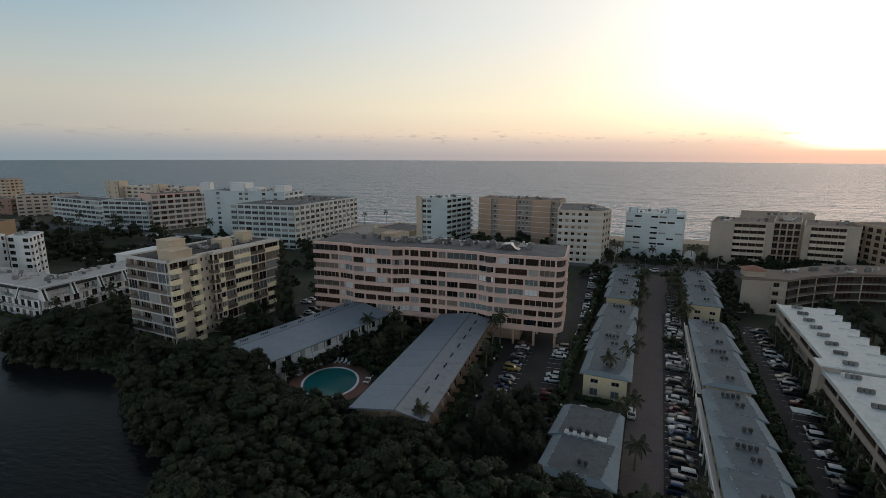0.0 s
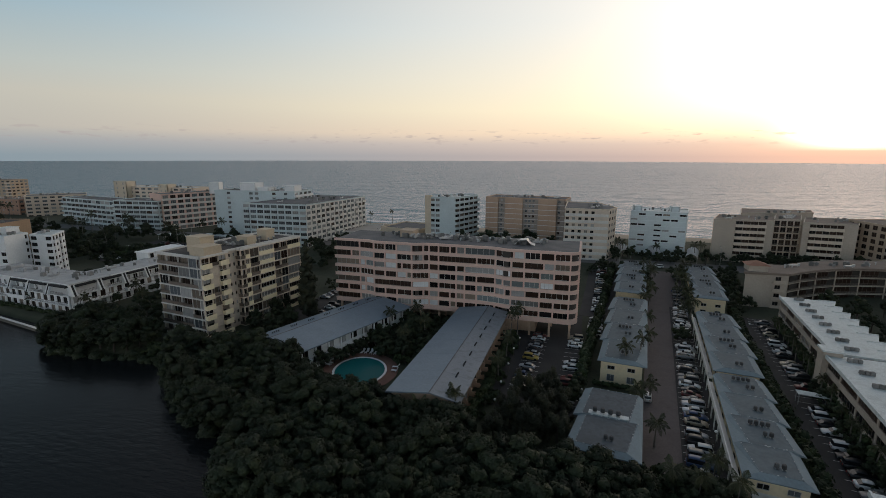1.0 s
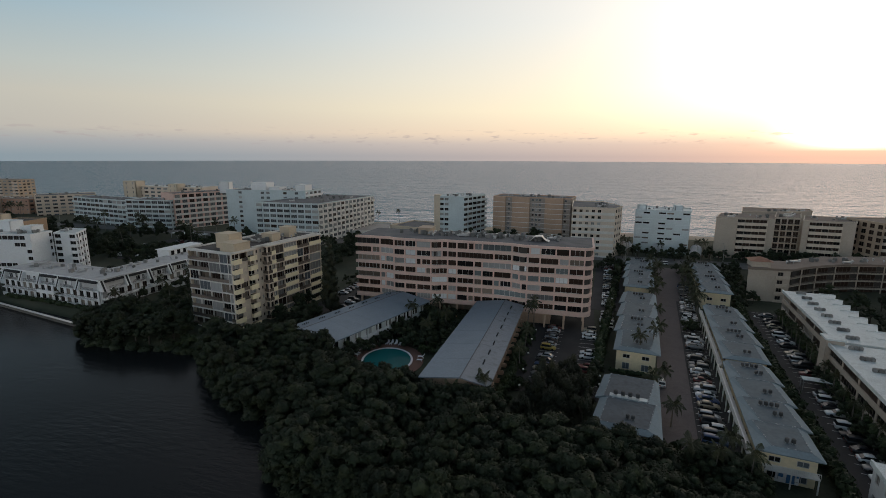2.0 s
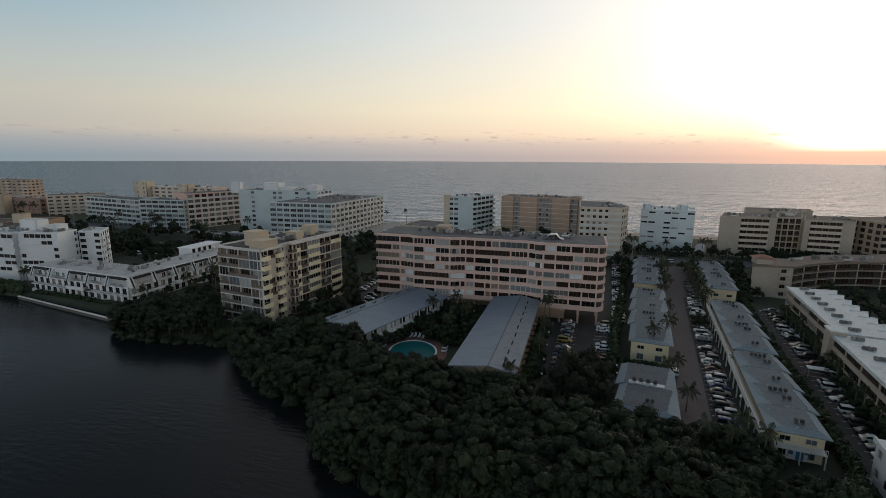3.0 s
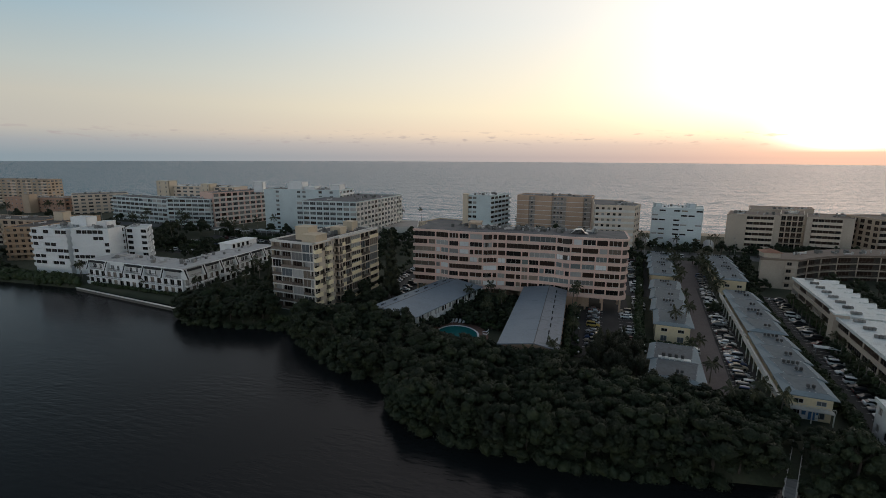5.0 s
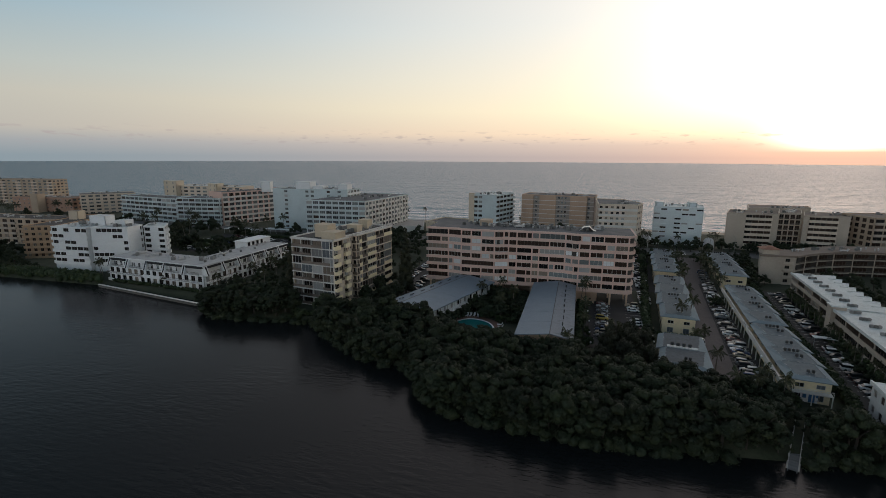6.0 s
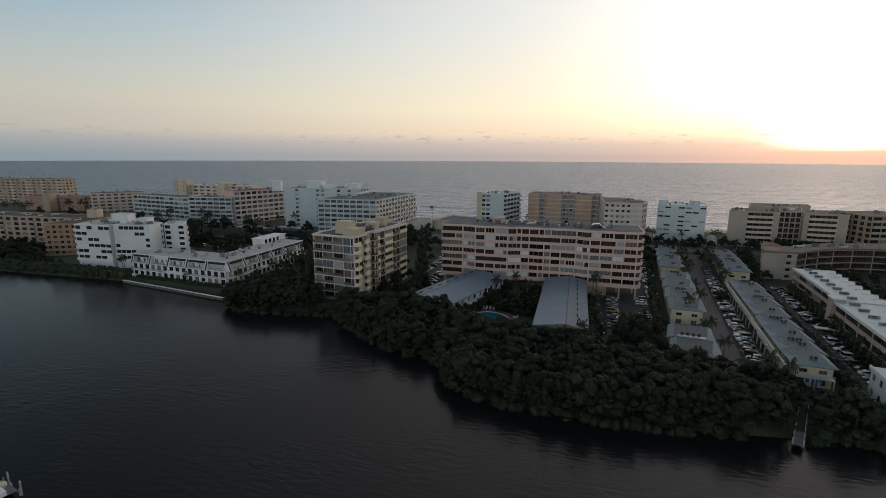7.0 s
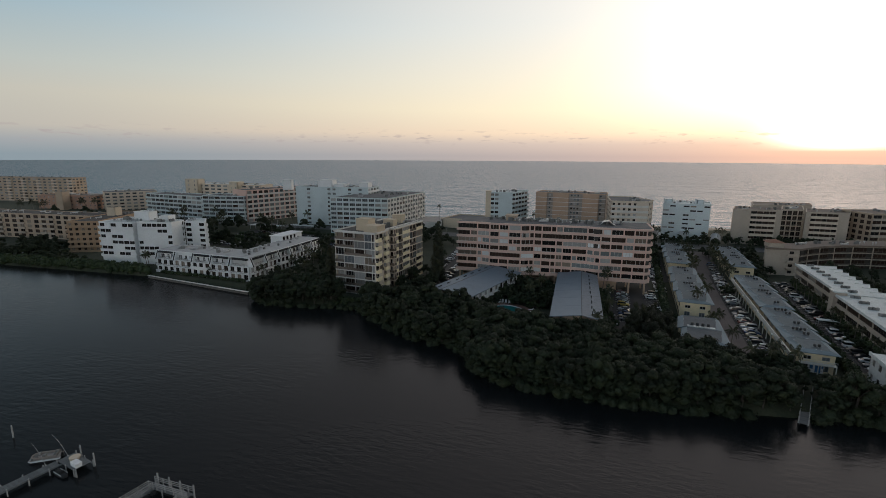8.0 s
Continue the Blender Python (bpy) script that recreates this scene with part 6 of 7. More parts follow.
# gardens between the northern blocks
scatter(far_tree, 55, -330, -96, 146, 206, 0.6, 1.15, 4.5, lambda x, y: not (-176 < x < -130 and y > 190) and not (-152 > x > -165 and y < 146) and not (x < -240 and y > 198) and not (-230 < x < -135 and 160 < y < 190))
scatter(far_tree, 22, -222, -138, 158, 192, 0.35, 0.6, 4.0)
scatter(far_tree, 26, -310, -215, 140, 205, 0.8, 1.2, 5.0, lambda x, y: y < 200)
scatter(far_tree, 20, -420, -300, 150, 240, 0.8, 1.2, 6.0, lambda x, y: y < 215)
scatter(far_tree, 18, -300, -232, 92, 104, 0.5, 0.8, 3.5, lambda x, y: y < 99 or x < -258)
scatter(far_tree, 34, -262, -160, 118, 160, 0.6, 1.0, 3.6, lambda x, y: not (x < -184 and y < 134) and not (-224 < x < -195 and 146 < y < 160))
scatter(far_tree, 34, -146, -92, 134, 204, 0.6, 1.0, 4.0, lambda x, y: not (x > -96) and not (-152 < x < -134 and y > 192))
scatter(garden_tree, 30, 0, 110, 180, 194, 0.5, 0.85, 3.4, lambda x, y: not (21 < x < 30) and not (x > 50 and y < 193))
hedge("hedge", "clipped hedge in a car park garden", "hedge", [(-228.1, 159.3), (-206.7, 160.1)], 1.8, 1.2, M_HEDGE, 519)
hedge("hedge", "clipped hedge in a car park garden", "hedge", [(-235.6, 166.5), (-211.2, 166.2)], 2.2, 1.4, M_HEDGE, 520)


scatter(far_tree, 36, -345, -262, 95, 122, 0.5, 0.95, 3.4, lambda x, y: not (x > -276 and y > 108))
build_wood()


# palms: a ringed leaning trunk and drooping fronds, each frond a part
def frond_mesh(length, droop, seed):
    rs = random.Random(seed)
    vs, fs = [], []
    n = 19
    for i in range(n):
        t = i / (n - 1)
        x, z = length * (t - 0.18 * t * t), length * (0.42 * t - droop * t * t)
        w = length * 0.23 * rs.uniform(0.85, 1.1) * math.sin(math.pi * min(1, 0.12 + 0.88 * t)) + 0.04
        for s in (-1, 1):
            b = len(vs)
            hang = w * 0.55
            vs += [(x, 0, z), (x + 0.09, 0, z), (x + 0.05 + w * 0.5, s * w, z - hang), (x + w * 0.46, s * w * 0.98, z - hang - 0.02)]
            fs.append((b, b + 1, b + 2, b + 3) if s > 0 else (b + 3, b + 2, b + 1, b))
        if i:
            b = len(vs)
            px, pz = prev
            vs += [(px, -0.03, pz + 0.01), (px, 0.03, pz + 0.01), (x, 0.03, z + 0.01), (x, -0.03, z + 0.01)]
            fs.append((b, b + 1, b + 2, b + 3))
        prev = (x, z)
    me = bpy.data.meshes.new("frond")
    me.from_pydata(vs, [], fs)
    me.materials.append(M_FROND)
    return me


FRONDS = [frond_mesh(2.6, 0.55, 1), frond_mesh(2.5, 0.85, 2), frond_mesh(2.2, 0.25, 3)]


def palm(x, y, h, rs, label="coconut palm with a slim trunk and drooping fronds", s=1.0, joined=False):
    ob = thing("palm_tree", x, y, ground(x, y) - 0.05, label, "palm tree", "palms", rz=rs.uniform(0, 360))
    bm = bmesh.new()
    lean = rs.uniform(0.02, 0.10) * h
    prev = Vector((0, 0, -0.4))
    for k in range(1, 6):
        t = k / 5
        p = Vector((lean * t * t, 0, h * t))
        tube(bm, prev, p, 0.19 - 0.02 * k, 0.17 - 0.02 * k, 6)
        prev = p
    bmesh.ops.remove_doubles(bm, verts=bm.verts[:], dist=0.001)
    part("trunk", bm, M_PALMB, ob)
    if joined:
        if "far_fronds" not in CACHE:
            bm = bmesh.new()
            for k in range(15):
                c = FRONDS[0 if k < 7 else 1 if k < 12 else 2].copy()
                c.transform(pose(0, 0, 0, 0, 8 if k < 7 else 28 if k < 12 else -38, k * 137.5))
                bm.from_mesh(c)
            CACHE["far_fronds"] = mesh_of(bm, M_FROND, "fronds")
        put("fronds", CACHE["far_fronds"], ob, pose(prev.x, 0, h - 0.05) @ Matrix.Scale(s, 4))
        return ob
    for k in range(15):
        f = FRONDS[0 if k < 7 else 1 if k < 12 else 2]
        put("frond", f, ob, pose(prev.x, 0, h - 0.05, 0, 8 if k < 7 else 28 if k < 12 else -38, k * 137.5 + rs.uniform(-15, 15)) @ Matrix.Scale(s, 4))
    return ob


for x, y, h in ((6.4, 94.5, 8.2), (9.6, 99.5, 8.6), (9.4, 70.5, 4.6), (-23.6, 66.5, 6.8), (-29.5, 62.5, 6.0), (-20.4, 108, 8.4), (-18.8, 110, 9.0), (-19.5, 96, 6.5), (-19.6, 86, 5.6),
                (-44, 93, 6.5), (-41, 100, 7.5), (-46, 108, 8.0), (-52, 103, 7.2), (10.5, 86, 4.2), (7.6, 83.5, 4.0), (16.2, 62, 5.0), (13.2, 57, 5.2), (17.6, 56.2, 6.0), (9.6, 58.2, 5.0),
                (12.8, 112, 5.6), (14.4, 126, 5.4), (16.2, 150, 6.0), (17.4, 160, 6.4), (18.2, 172, 6.5), (28.2, 166, 6.6), (29.6, 172, 6.8), (30.4, 178, 6.4), (26.8, 156, 6.0), (19.6, 184, 6.6),
                (-143, 284, 8.0), (-133.5, 300, 9.5), (-147, 281, 7.0), (-57, 262, 7.0), (14, 216, 7.0), (43, 214, 8.0), (46, 219, 7.4), (12, 222, 7.0), (28, 214, 6.5),
                (-118, 100, 7.0), (-121, 96, 6.0), (-114.5, 92, 5.2), (-131, 98, 7.0), (-146, 92, 5.6), (-207, 97.5, 6.2), (-210, 99, 5.8), (-170, 92.8, 3.4)):
    palm(x, y, h, rs, joined=y > 100 or x < -100)
for k in range(16):
    palm(rs.uniform(-300, -190), rs.uniform(165, 203), rs.uniform(8, 11), rs, "tall dark palm between the northern blocks", 1.35, True)
for k in range(7):
    palm(rs.uniform(-430, -380), rs.uniform(190, 230), rs.uniform(9, 12), rs, "tall dark palm between the northern blocks", 1.5, True)
for u, v, h in ((-0.2, 84, 6.5), (0.4, 92, 7), (0.2, 101, 6.2), (0.8, 112, 6.8), (0.6, 122, 6.0), (11.6, 82, 6.6), (11.2, 88, 7.2), (11.8, 97, 6.4), (11.9, 106, 6.8), (11.8, 116, 6.2), (12.2, 126, 6.6), (9.8, 80, 5.4)):
    palm(*lane(u, v), h, rs, "palm with drooping fronds beside a paved lane", 1.15, True)
for x, y, h in ((-140, 104, 7), (-136, 112, 8), (-143, 118, 7.5), (-133, 122, 8), (-141, 128, 7), (-128, 116, 8.5)):
    palm(x, y, h, rs, "dark palm beside a white terrace", 1.2, True)
for k in range(11):
    garden_tree(*lane(31.2 + rs.uniform(-0.3, 0.3) + 0.03 * k, 3 + k * 3.9), rs.uniform(0.42, 0.6), rs)
for k in range(8):
    palm(*lane(31.4 + rs.uniform(-0.3, 0.3), 6 + k * 4.8), rs.uniform(4.0, 6.0), rs, "young palm against a beige wall", 0.6, True)
for k in range(9):
    palm(*lane(32.6 + rs.uniform(-0.3, 0.3), 48 + k * 4.2), rs.uniform(3.2, 5.0), rs, "young palm against a beige wall", 0.6, True)

# slim dark conifer at the corner of the long block
def column_tree(x, y, h, R, label):
    ob = thing("conifer", x, y, ground(x, y) - 0.05, label, "tree")
    bm = bmesh.new()
    tube(bm, (0, 0, -0.5), (0, 0, h * 0.9), 0.3, 0.06, 6)
    part("trunk", bm, M_BARK, ob)
    cl = []
    q = random.Random(4)
    for k in range(34):
        t = k / 33
        r = R * (1 - t) ** 0.7 + 0.25
        a = k * 2.4
        cl.append((r * 0.6 * math.cos(a), r * 0.6 * math.sin(a), h * (0.1 + 0.9 * t), r * 0.7 + 0.2))
    put("crown", leaf_cloud("crown", cl, 110, 0.34, M_PINE, 1.1, 9, 0.75), ob)


column_tree(-80.4, 108.8, 23.6, 2.4, "tall slim dark conifer beside the blocks of flats")
column_tree(-122.5, 102, 14.0, 1.8, "slim dark conifer behind the yellow block")
hedge("hedge", "low dark planting at the foot of a white terrace", "hedge", [(-194, 91.6), (-170, 90.2), (-152, 88.6)], 1.1, 0.7, M_HEDGE, 521)

# ---- cars ----
PAINTS = [shade("car_paint_" + n, c, 0.33, 1.0, 0.04, metal=mt) for n, c, mt in (
    ("white", (0.62, 0.62, 0.62), 0.0), ("silver", (0.36, 0.37, 0.39), 0.4), ("grey", (0.13, 0.135, 0.14), 0.3), ("black", (0.02, 0.02, 0.022), 0.1),
    ("red", (0.09, 0.012, 0.012), 0.1), ("blue", (0.03, 0.06, 0.14), 0.2), ("beige", (0.33, 0.28, 0.21), 0.2), ("yellow", (0.38, 0.27, 0.06), 0.0))]
NAMES = ("white", "silver", "grey", "black", "dark red", "dark blue", "beige", "yellow")
M_LIGHT = shade("headlight_lens", (0.6, 0.6, 0.6), 0.2)
M_TAIL = shade("tail_light_lens", (0.25, 0.01, 0.01), 0.3)


def loft(sections, mi=0):
    """A closed body through cross-sections of equal point count."""
    bm = bmesh.new()
    rings = [[bm.verts.new(p) for p in s] for s in sections]
    n = len(rings[0])
    for a, b in zip(rings, rings[1:]):
        for i in range(n):
            bm.faces.new((a[i], a[(i + 1) % n], b[(i + 1) % n], b[i])).material_index = mi
    bm.faces.new(rings[0][::-1]), bm.faces.new(rings[-1])
    bmesh.ops.recalc_face_normals(bm, faces=bm.faces[:])
    for f in bm.faces:
        f.smooth = True
    return bm


def ring(x, w, z0, z1, tuck=0.12):
    """One cross-section of a car at x."""
    h = z1 - z0
    half = [(w * 0.93, z0), (w, z0 + h * 0.2), (w, z0 + h * 0.62), (w - tuck * 0.5, z0 + h * 0.9), (w - tuck * 1.6, z1 + h * 0.03)]
    return [(x, -a, z) for a, z in half[:1]] + [(x, a, z) for a, z in half] + [(x, -a, z) for a, z in half[:0:-1]]


CARS = {}


def car_proto(kind, paint, far=False):
    key = (kind, paint, far)
    if key in CARS:
        return CARS[key]
    L, hood, roof = (2.15, 0.86, 1.36) if kind == "sedan" else (2.2, 1.02, 1.68)
    ob = thing("car", 0, 0, -50, "%s %s parked in a bay" % (NAMES[paint], {"sedan": "saloon car", "suv": "sport utility car", "pickup": "pickup truck"}[kind]), "car", "parked cars")
    p = PAINTS[paint]
    body = [ring(-L, 0.72, 0.38, hood - 0.12), ring(-L + 0.15, 0.84, 0.25, hood), ring(-0.9, 0.88, 0.22, hood + 0.03), ring(0.8, 0.88, 0.22, hood + 0.02), ring(L - 0.5, 0.86, 0.24, hood - 0.10),
            ring(L - 0.05, 0.78, 0.3, hood - 0.22), ring(L + 0.06, 0.66, 0.38, hood - 0.34)]
    part("body", loft(body), p, ob)
    if kind == "sedan":
        cab = ((-1.75, 0.70, -1.05, 0.58), (0.95, 0.72, 0.25, 0.58))
    elif kind == "suv":
        cab = ((-2.1, 0.76, -1.8, 0.64), (1.0, 0.76, 0.4, 0.64))
    else:
        cab = ((-0.6, 0.76, -0.4, 0.64), (1.0, 0.76, 0.4, 0.64))
    bm = bmesh.new()
    (xa, wa, xb, wb), (xc, wc, xd, wd) = cab
    v = [bm.verts.new(q) for q in ((xa, -wa, hood), (xc, -wc, hood), (xc, wc, hood), (xa, wa, hood), (xb, -wb, roof - 0.05), (xd, -wd, roof - 0.05), (xd, wd, roof - 0.05), (xb, wb, roof - 0.05))]
    for f in ((3, 2, 1, 0), (4, 5, 6, 7), (0, 1, 5, 4), (1, 2, 6, 5), (2, 3, 7, 6), (3, 0, 4, 7)):
        bm.faces.new([v[i] for i in f])
    part("cabin_glass", bm, M_CARGLASS, ob)
    part("roof_panel", loft([[(x, -w, z), (x, w, z), (x, w * 0.94, z + t), (x, -w * 0.94, z + t)] for x, w, z, t in ((xb - 0.12, wb + 0.02, roof - 0.09, 0.05), (xb + 0.15, wb + 0.03, roof - 0.06, 0.1), ((xb + xd) / 2, wd + 0.03, roof - 0.05, 0.14), (xd - 0.15, wd + 0.03, roof - 0.06, 0.1), (xd + 0.12, wd + 0.02, roof - 0.09, 0.05))]), p, ob)
    if kind == "pickup":
        bm = bmesh.new()
        box(bm, -L + 0.12, -0.72, hood - 0.02, -0.75, 0.72, hood + 0.035)
        part("load_bed", bm, M_RUBBER, ob)
    bm = bmesh.new()
    tube(bm, (0, -0.1, 0), (0, 0.1, 0), 0.33, 0.33, 12)
    tyre = mesh_of(bm, M_RUBBER, "tyre")
    for x in (-1.35, 1.35):
        for y in (-0.8, 0.8):
            w = put("wheel", tyre, ob, pose(x, y, 0.33))
    if far:
        CARS[key] = ob
        return ob
    bm = bmesh.new()
    box(bm, -0.03, -0.2, -0.06, 0.03, 0.2, 0.06)
    hl = mesh_of(bm, M_LIGHT, "headlight")
    tl = mesh_of(mk_box(0.03, 0.16, 0.08), M_TAIL, "tail_light")
    for y in (-0.5, 0.5):
        put("headlight", hl, ob, pose(L + 0.03, y, hood - 0.42))
        put("tail_light", tl, ob, pose(-L - 0.005, y, hood - 0.27))
    CARS[key] = ob
    return ob


def mk_box(x, y, z):
    bm = bmesh.new()
    box(bm, -x, -y, -z, x, y, z)
    return bm


USED = set()


def park(x, y, rz, rs, kind=None, paint=None, lift=0.06, far=False, size=0.84):
    kind = kind or rs.choice(("sedan", "sedan", "sedan", "suv", "suv", "pickup" if rs.random() < 0.25 else "sedan"))
    if paint is None:
        paint = rs.choice((0, 0, 0, 0, 1, 1, 1, 2, 2, 2, 3, 3, 3, 4, 5, 6))
    pr = car_proto(kind, paint, far or y > 118)
    m = pose(x, y, ground(x, y) + lift, 0, 0, rz)
    pr.scale = (size, size, size)
    if pr not in USED:
        USED.add(pr)
        pr.matrix_basis = m @ Matrix.Scale(size, 4)
        return pr
    return copy_thing(pr, m)


rc = random.Random(8)
DEG = -math.degrees(TH)
# lane bays
v = 5.5
while v < 92:
    gap = (17.5 < v < 20.5) or (47 < v < 50) or (59 < v < 66)
    if not gap:
        park(*lane(7.8 + 0.018 * v + rc.uniform(-0.25, 0.25), v), DEG + rc.choice((0, 180)) + rc.uniform(-3, 3), rc, "pickup" if 57 < v < 59.2 else None, lift=0.08, size=0.95)
    v += 2.2
for v in (96, 98.5, 104, 108, 111):
    park(*lane(9.6, v), DEG + rc.uniform(-3, 3), rc)
# bays beside the hedge
v = 2.0
while v < 92:
    if not (36 < v < 40 or 46 < v < 49) and rc.random() > 0.16:
        park(*lane(29.9 + 0.01 * v, v), DEG + rc.choice((0, 180)) + rc.uniform(-3, 3), rc, size=0.9)
    v += 2.5
# car park by the wing
for k in range(13):
    if k not in (5,):
        park(-14.9 + 0.13 * k, 84.5 + 2.5 * k, rc.choice((0, 180)) + rc.uniform(-4, 4) - 4, rc, paint=7 if k == 6 else None)
for y, kw in ((78.6, {}), (81.2, {}), (88.4, dict(kind="suv", paint=4)), (91.0, dict(paint=4)), (96.6, dict(paint=0)), (99.2, dict(paint=0)), (109.8, dict(paint=0)), (112.4, {}), (115.2, {})):
    park(-5.6 + (y - 78) * 0.045, y, rc.choice((0, 180)) + rc.uniform(-3, 3), rc, **kw)
y = 119.5
while y < 196:
    if rc.random() > 0.12:
        park(0.6 + (y - 119) * 0.055, y, rc.choice((0, 180)) + rc.uniform(-4, 4), rc)
    y += 2.65
# bays in front of the yellow house
for u, p in ((-8.4, 0), (-5.6, 6), (0.2, 0)):
    park(*lane(u, 24.6 if u < 0 else 27.5), 84, rc, "suv", p)
# car park between the blocks
for x, y0, y1 in ((-79.2, 113.5, 200), (-86.4, 128, 200)):
    y = y0
    while y < y1:
        if rc.random() > 0.15:
            park(x, y, rc.choice((0, 180)) + rc.uniform(-4, 4), rc)
        y += 2.7
for k in range(24):
    park(-225 + k * 3.4, 172.5 - k * 0.38, 90 + rc.uniform(-4, 4), rc)
for k in range(16):
    park(-215 + k * 3.6, 184 - k * 0.4, 90 + rc.uniform(-4, 4), rc)
for k in range(9):
    park(-345 + k * 9 + rc.uniform(-2, 2), 101 + rc.uniform(0, 6), rc.uniform(0, 180), rc)
park(27, 199.5, 178, rc, "suv", 0, 0.09), park(62, 200.6, -2, rc, "sedan", 1, 0.09), park(-40, 206.5, 178, rc, "sedan", 3, 0.09)

# painted bay lines
def bay_lines(name, spots, w, l, rz, label):
    b = None
    bm = bmesh.new()
    box(bm, -l / 2, -0.05, 0, l / 2, 0.05, 0.008)
    me = mesh_of(bm, M_OFFW, "bay_line")
    for x, y in spots:
        b = tagged(put(name, me, None, pose(x, y, ground(x, y) + 0.08, 0, 0, rz)), label, "road marking", "bay lines", "structure")


bay_lines("bay_line", [lane(7.8 + 0.018 * (5.5 + 2.2 * k), 4.4 + 2.2 * k) for k in range(40)], 0.1, 4.8, DEG, "faded white parking bay line")
bay_lines("bay_line", [lane(29.9, 0.75 + 2.5 * k) for k in range(37)], 0.1, 4.8, DEG, "faded white parking bay line")
bay_lines("bay_line", [(-5.4 + 0.117 * k, 79.9 + 2.6 * k) for k in range(14)], 0.1, 4.8, 0, "faded white parking bay line")
bay_lines("bay_line", [(-14.8 + 0.13 * k, 83.2 + 2.5 * k) for k in range(13)], 0.1, 4.8, 0, "faded white parking bay line")

# ---- pool terrace ----
PX, PY, PR = -50.3, 81.9, radians(113)


def oval(a, b, n=40):
    return [(PX + a * math.cos(t) * math.cos(PR) - b * math.sin(t) * math.sin(PR), PY + a * math.cos(t) * math.sin(PR) + b * math.sin(t) * math.cos(PR)) for t in [6.28318 * k / n for k in range(n)]]


bm = bmesh.new()
prism(bm, oval(9.6, 8.6), 0.6, 1.30)
tagged(part("pool_deck", bm, M_PAVER, None), "red-brown paved deck round a pool", "deck", kind="structure")
pool = thing("swimming_pool", PX, PY, 1.2, "oval turquoise swimming pool with a white coping", "swimming pool")
bm = bmesh.new()
o, i = oval(7.1, 6.1), oval(6.6, 5.6)
r = [[bm.verts.new((x - PX, y - PY, z)) for x, y in pts] for pts, z in ((o, 0.05), (o, 0.22), (i, 0.22), (i, 0.1))]
for a, b in zip(r, r[1:]):
    for k in range(40):
        bm.faces.new((a[k], a[(k + 1) % 40], b[(k + 1) % 40], b[k]))
part("coping", bm, M_WHITE, pool)
bm = bmesh.new()
bm.faces.new([bm.verts.new((x - PX, y - PY, 0.14)) for x, y in i])
part("pool_water", bm, M_POOL, pool)


def lounger_proto():
    ob = thing("sun_lounger", 0, 0, 0, "white reclining sun lounger on the pool deck", "sun lounger", "pool loungers")
    bm = bmesh.new()
    box(bm, -0.3, -0.2, 0.3, 0.3, 1.0, 0.36)
    part("seat", bm, M_WHITE, ob)
    bm = bmesh.new()
    box(bm, -0.3, 0, 0, 0.3, 0.06, 0.75)
    part("backrest", bm, M_WHITE, ob, m=pose(0, 1.0, 0.34, -35))
    bm = bmesh.new()
    box(bm, -0.03, -0.03, 0, 0.03, 0.03, 0.3)
    me = mesh_of(bm, M_WHITE, "leg")
    for x in (-0.27, 0.27):
        for y in (-0.15, 0.95):
            put("leg", me, ob, pose(x, y, 0))
    return ob


lp = lounger_proto()
spots = [(-54.0, 90.2, -8), (-53.0, 90.6, -4), (-51.8, 90.7, 2), (-50.6, 90.6, 5), (-56.4, 88.2, 35), (-57.0, 87.2, 40), (-57.6, 86.3, 45), (-58.0, 83.0, 70), (-58.0, 82.0, 75), (-43.6, 85.4, -80), (-43.2, 83.6, -85)]
for k, (x, y, a) in enumerate(spots):
    m = pose(x, y, 1.305, 0, 0, a)
    if k == 0:
        lp.matrix_basis = m
    else:
        copy_thing(lp, m)

# ---- lamps ----
def globe_lamp(x, y, h, label):
    ob = thing("globe_lamp", x, y, ground(x, y), label, "garden lamp", "globe lamps")
    bm = bmesh.new()
    tube(bm, (0, 0, -0.2), (0, 0, h), 0.05, 0.04, 6)
    part("post", bm, M_RAIL, ob)
    bm = bmesh.new()
    bmesh.ops.create_icosphere(bm, subdivisions=2, radius=0.24, matrix=Matrix.Translation((0, 0, h + 0.2)))
    part("globe", bm, M_LAMPW, ob)


for x, y in ((-18.2, 74.5), (-18.3, 82), (-18.2, 91), (-18.3, 100), (-17.8, 107), (-2.6, 79.5), (-2.4, 83.5), (-2.0, 92.5)):
    globe_lamp(x, y, 1.9, "white globe lamp on a thin post by the car park")
for u, v in ((10.0, 12), (10.4, 49), (24.6, 72), (-12.8, 74)):
    globe_lamp(*lane(u, v), 4.2, "tall lamp post with a white globe in the lane")


def street_lamp(x, y, h, rz):
    ob = thing("street_lamp", x, y, ground(x, y), "grey street lamp with a long arm", "street lamp", "street lamps", rz=rz)
    bm = bmesh.new()
    tube(bm, (0, 0, -0.3), (0, 0, h), 0.12, 0.07, 8)
    part("pole", bm, M_CONC, ob)
    bm = bmesh.new()
    tube(bm, (0, 0, h - 0.1), (2.2, 0, h + 0.4), 0.05, 0.04, 6)
    part("arm", bm, M_CONC, ob)
    bm = bmesh.new()
    box(bm, 2.0, -0.15, h + 0.34, 2.8, 0.15, h + 0.5)
    part("lamp_head", bm, M_UNIT, ob)


for k in range(12):
    street_lamp(-330 + k * 38, 205 - (-330 + k * 38) * 0.006 - 2.5, 9.0, 90)

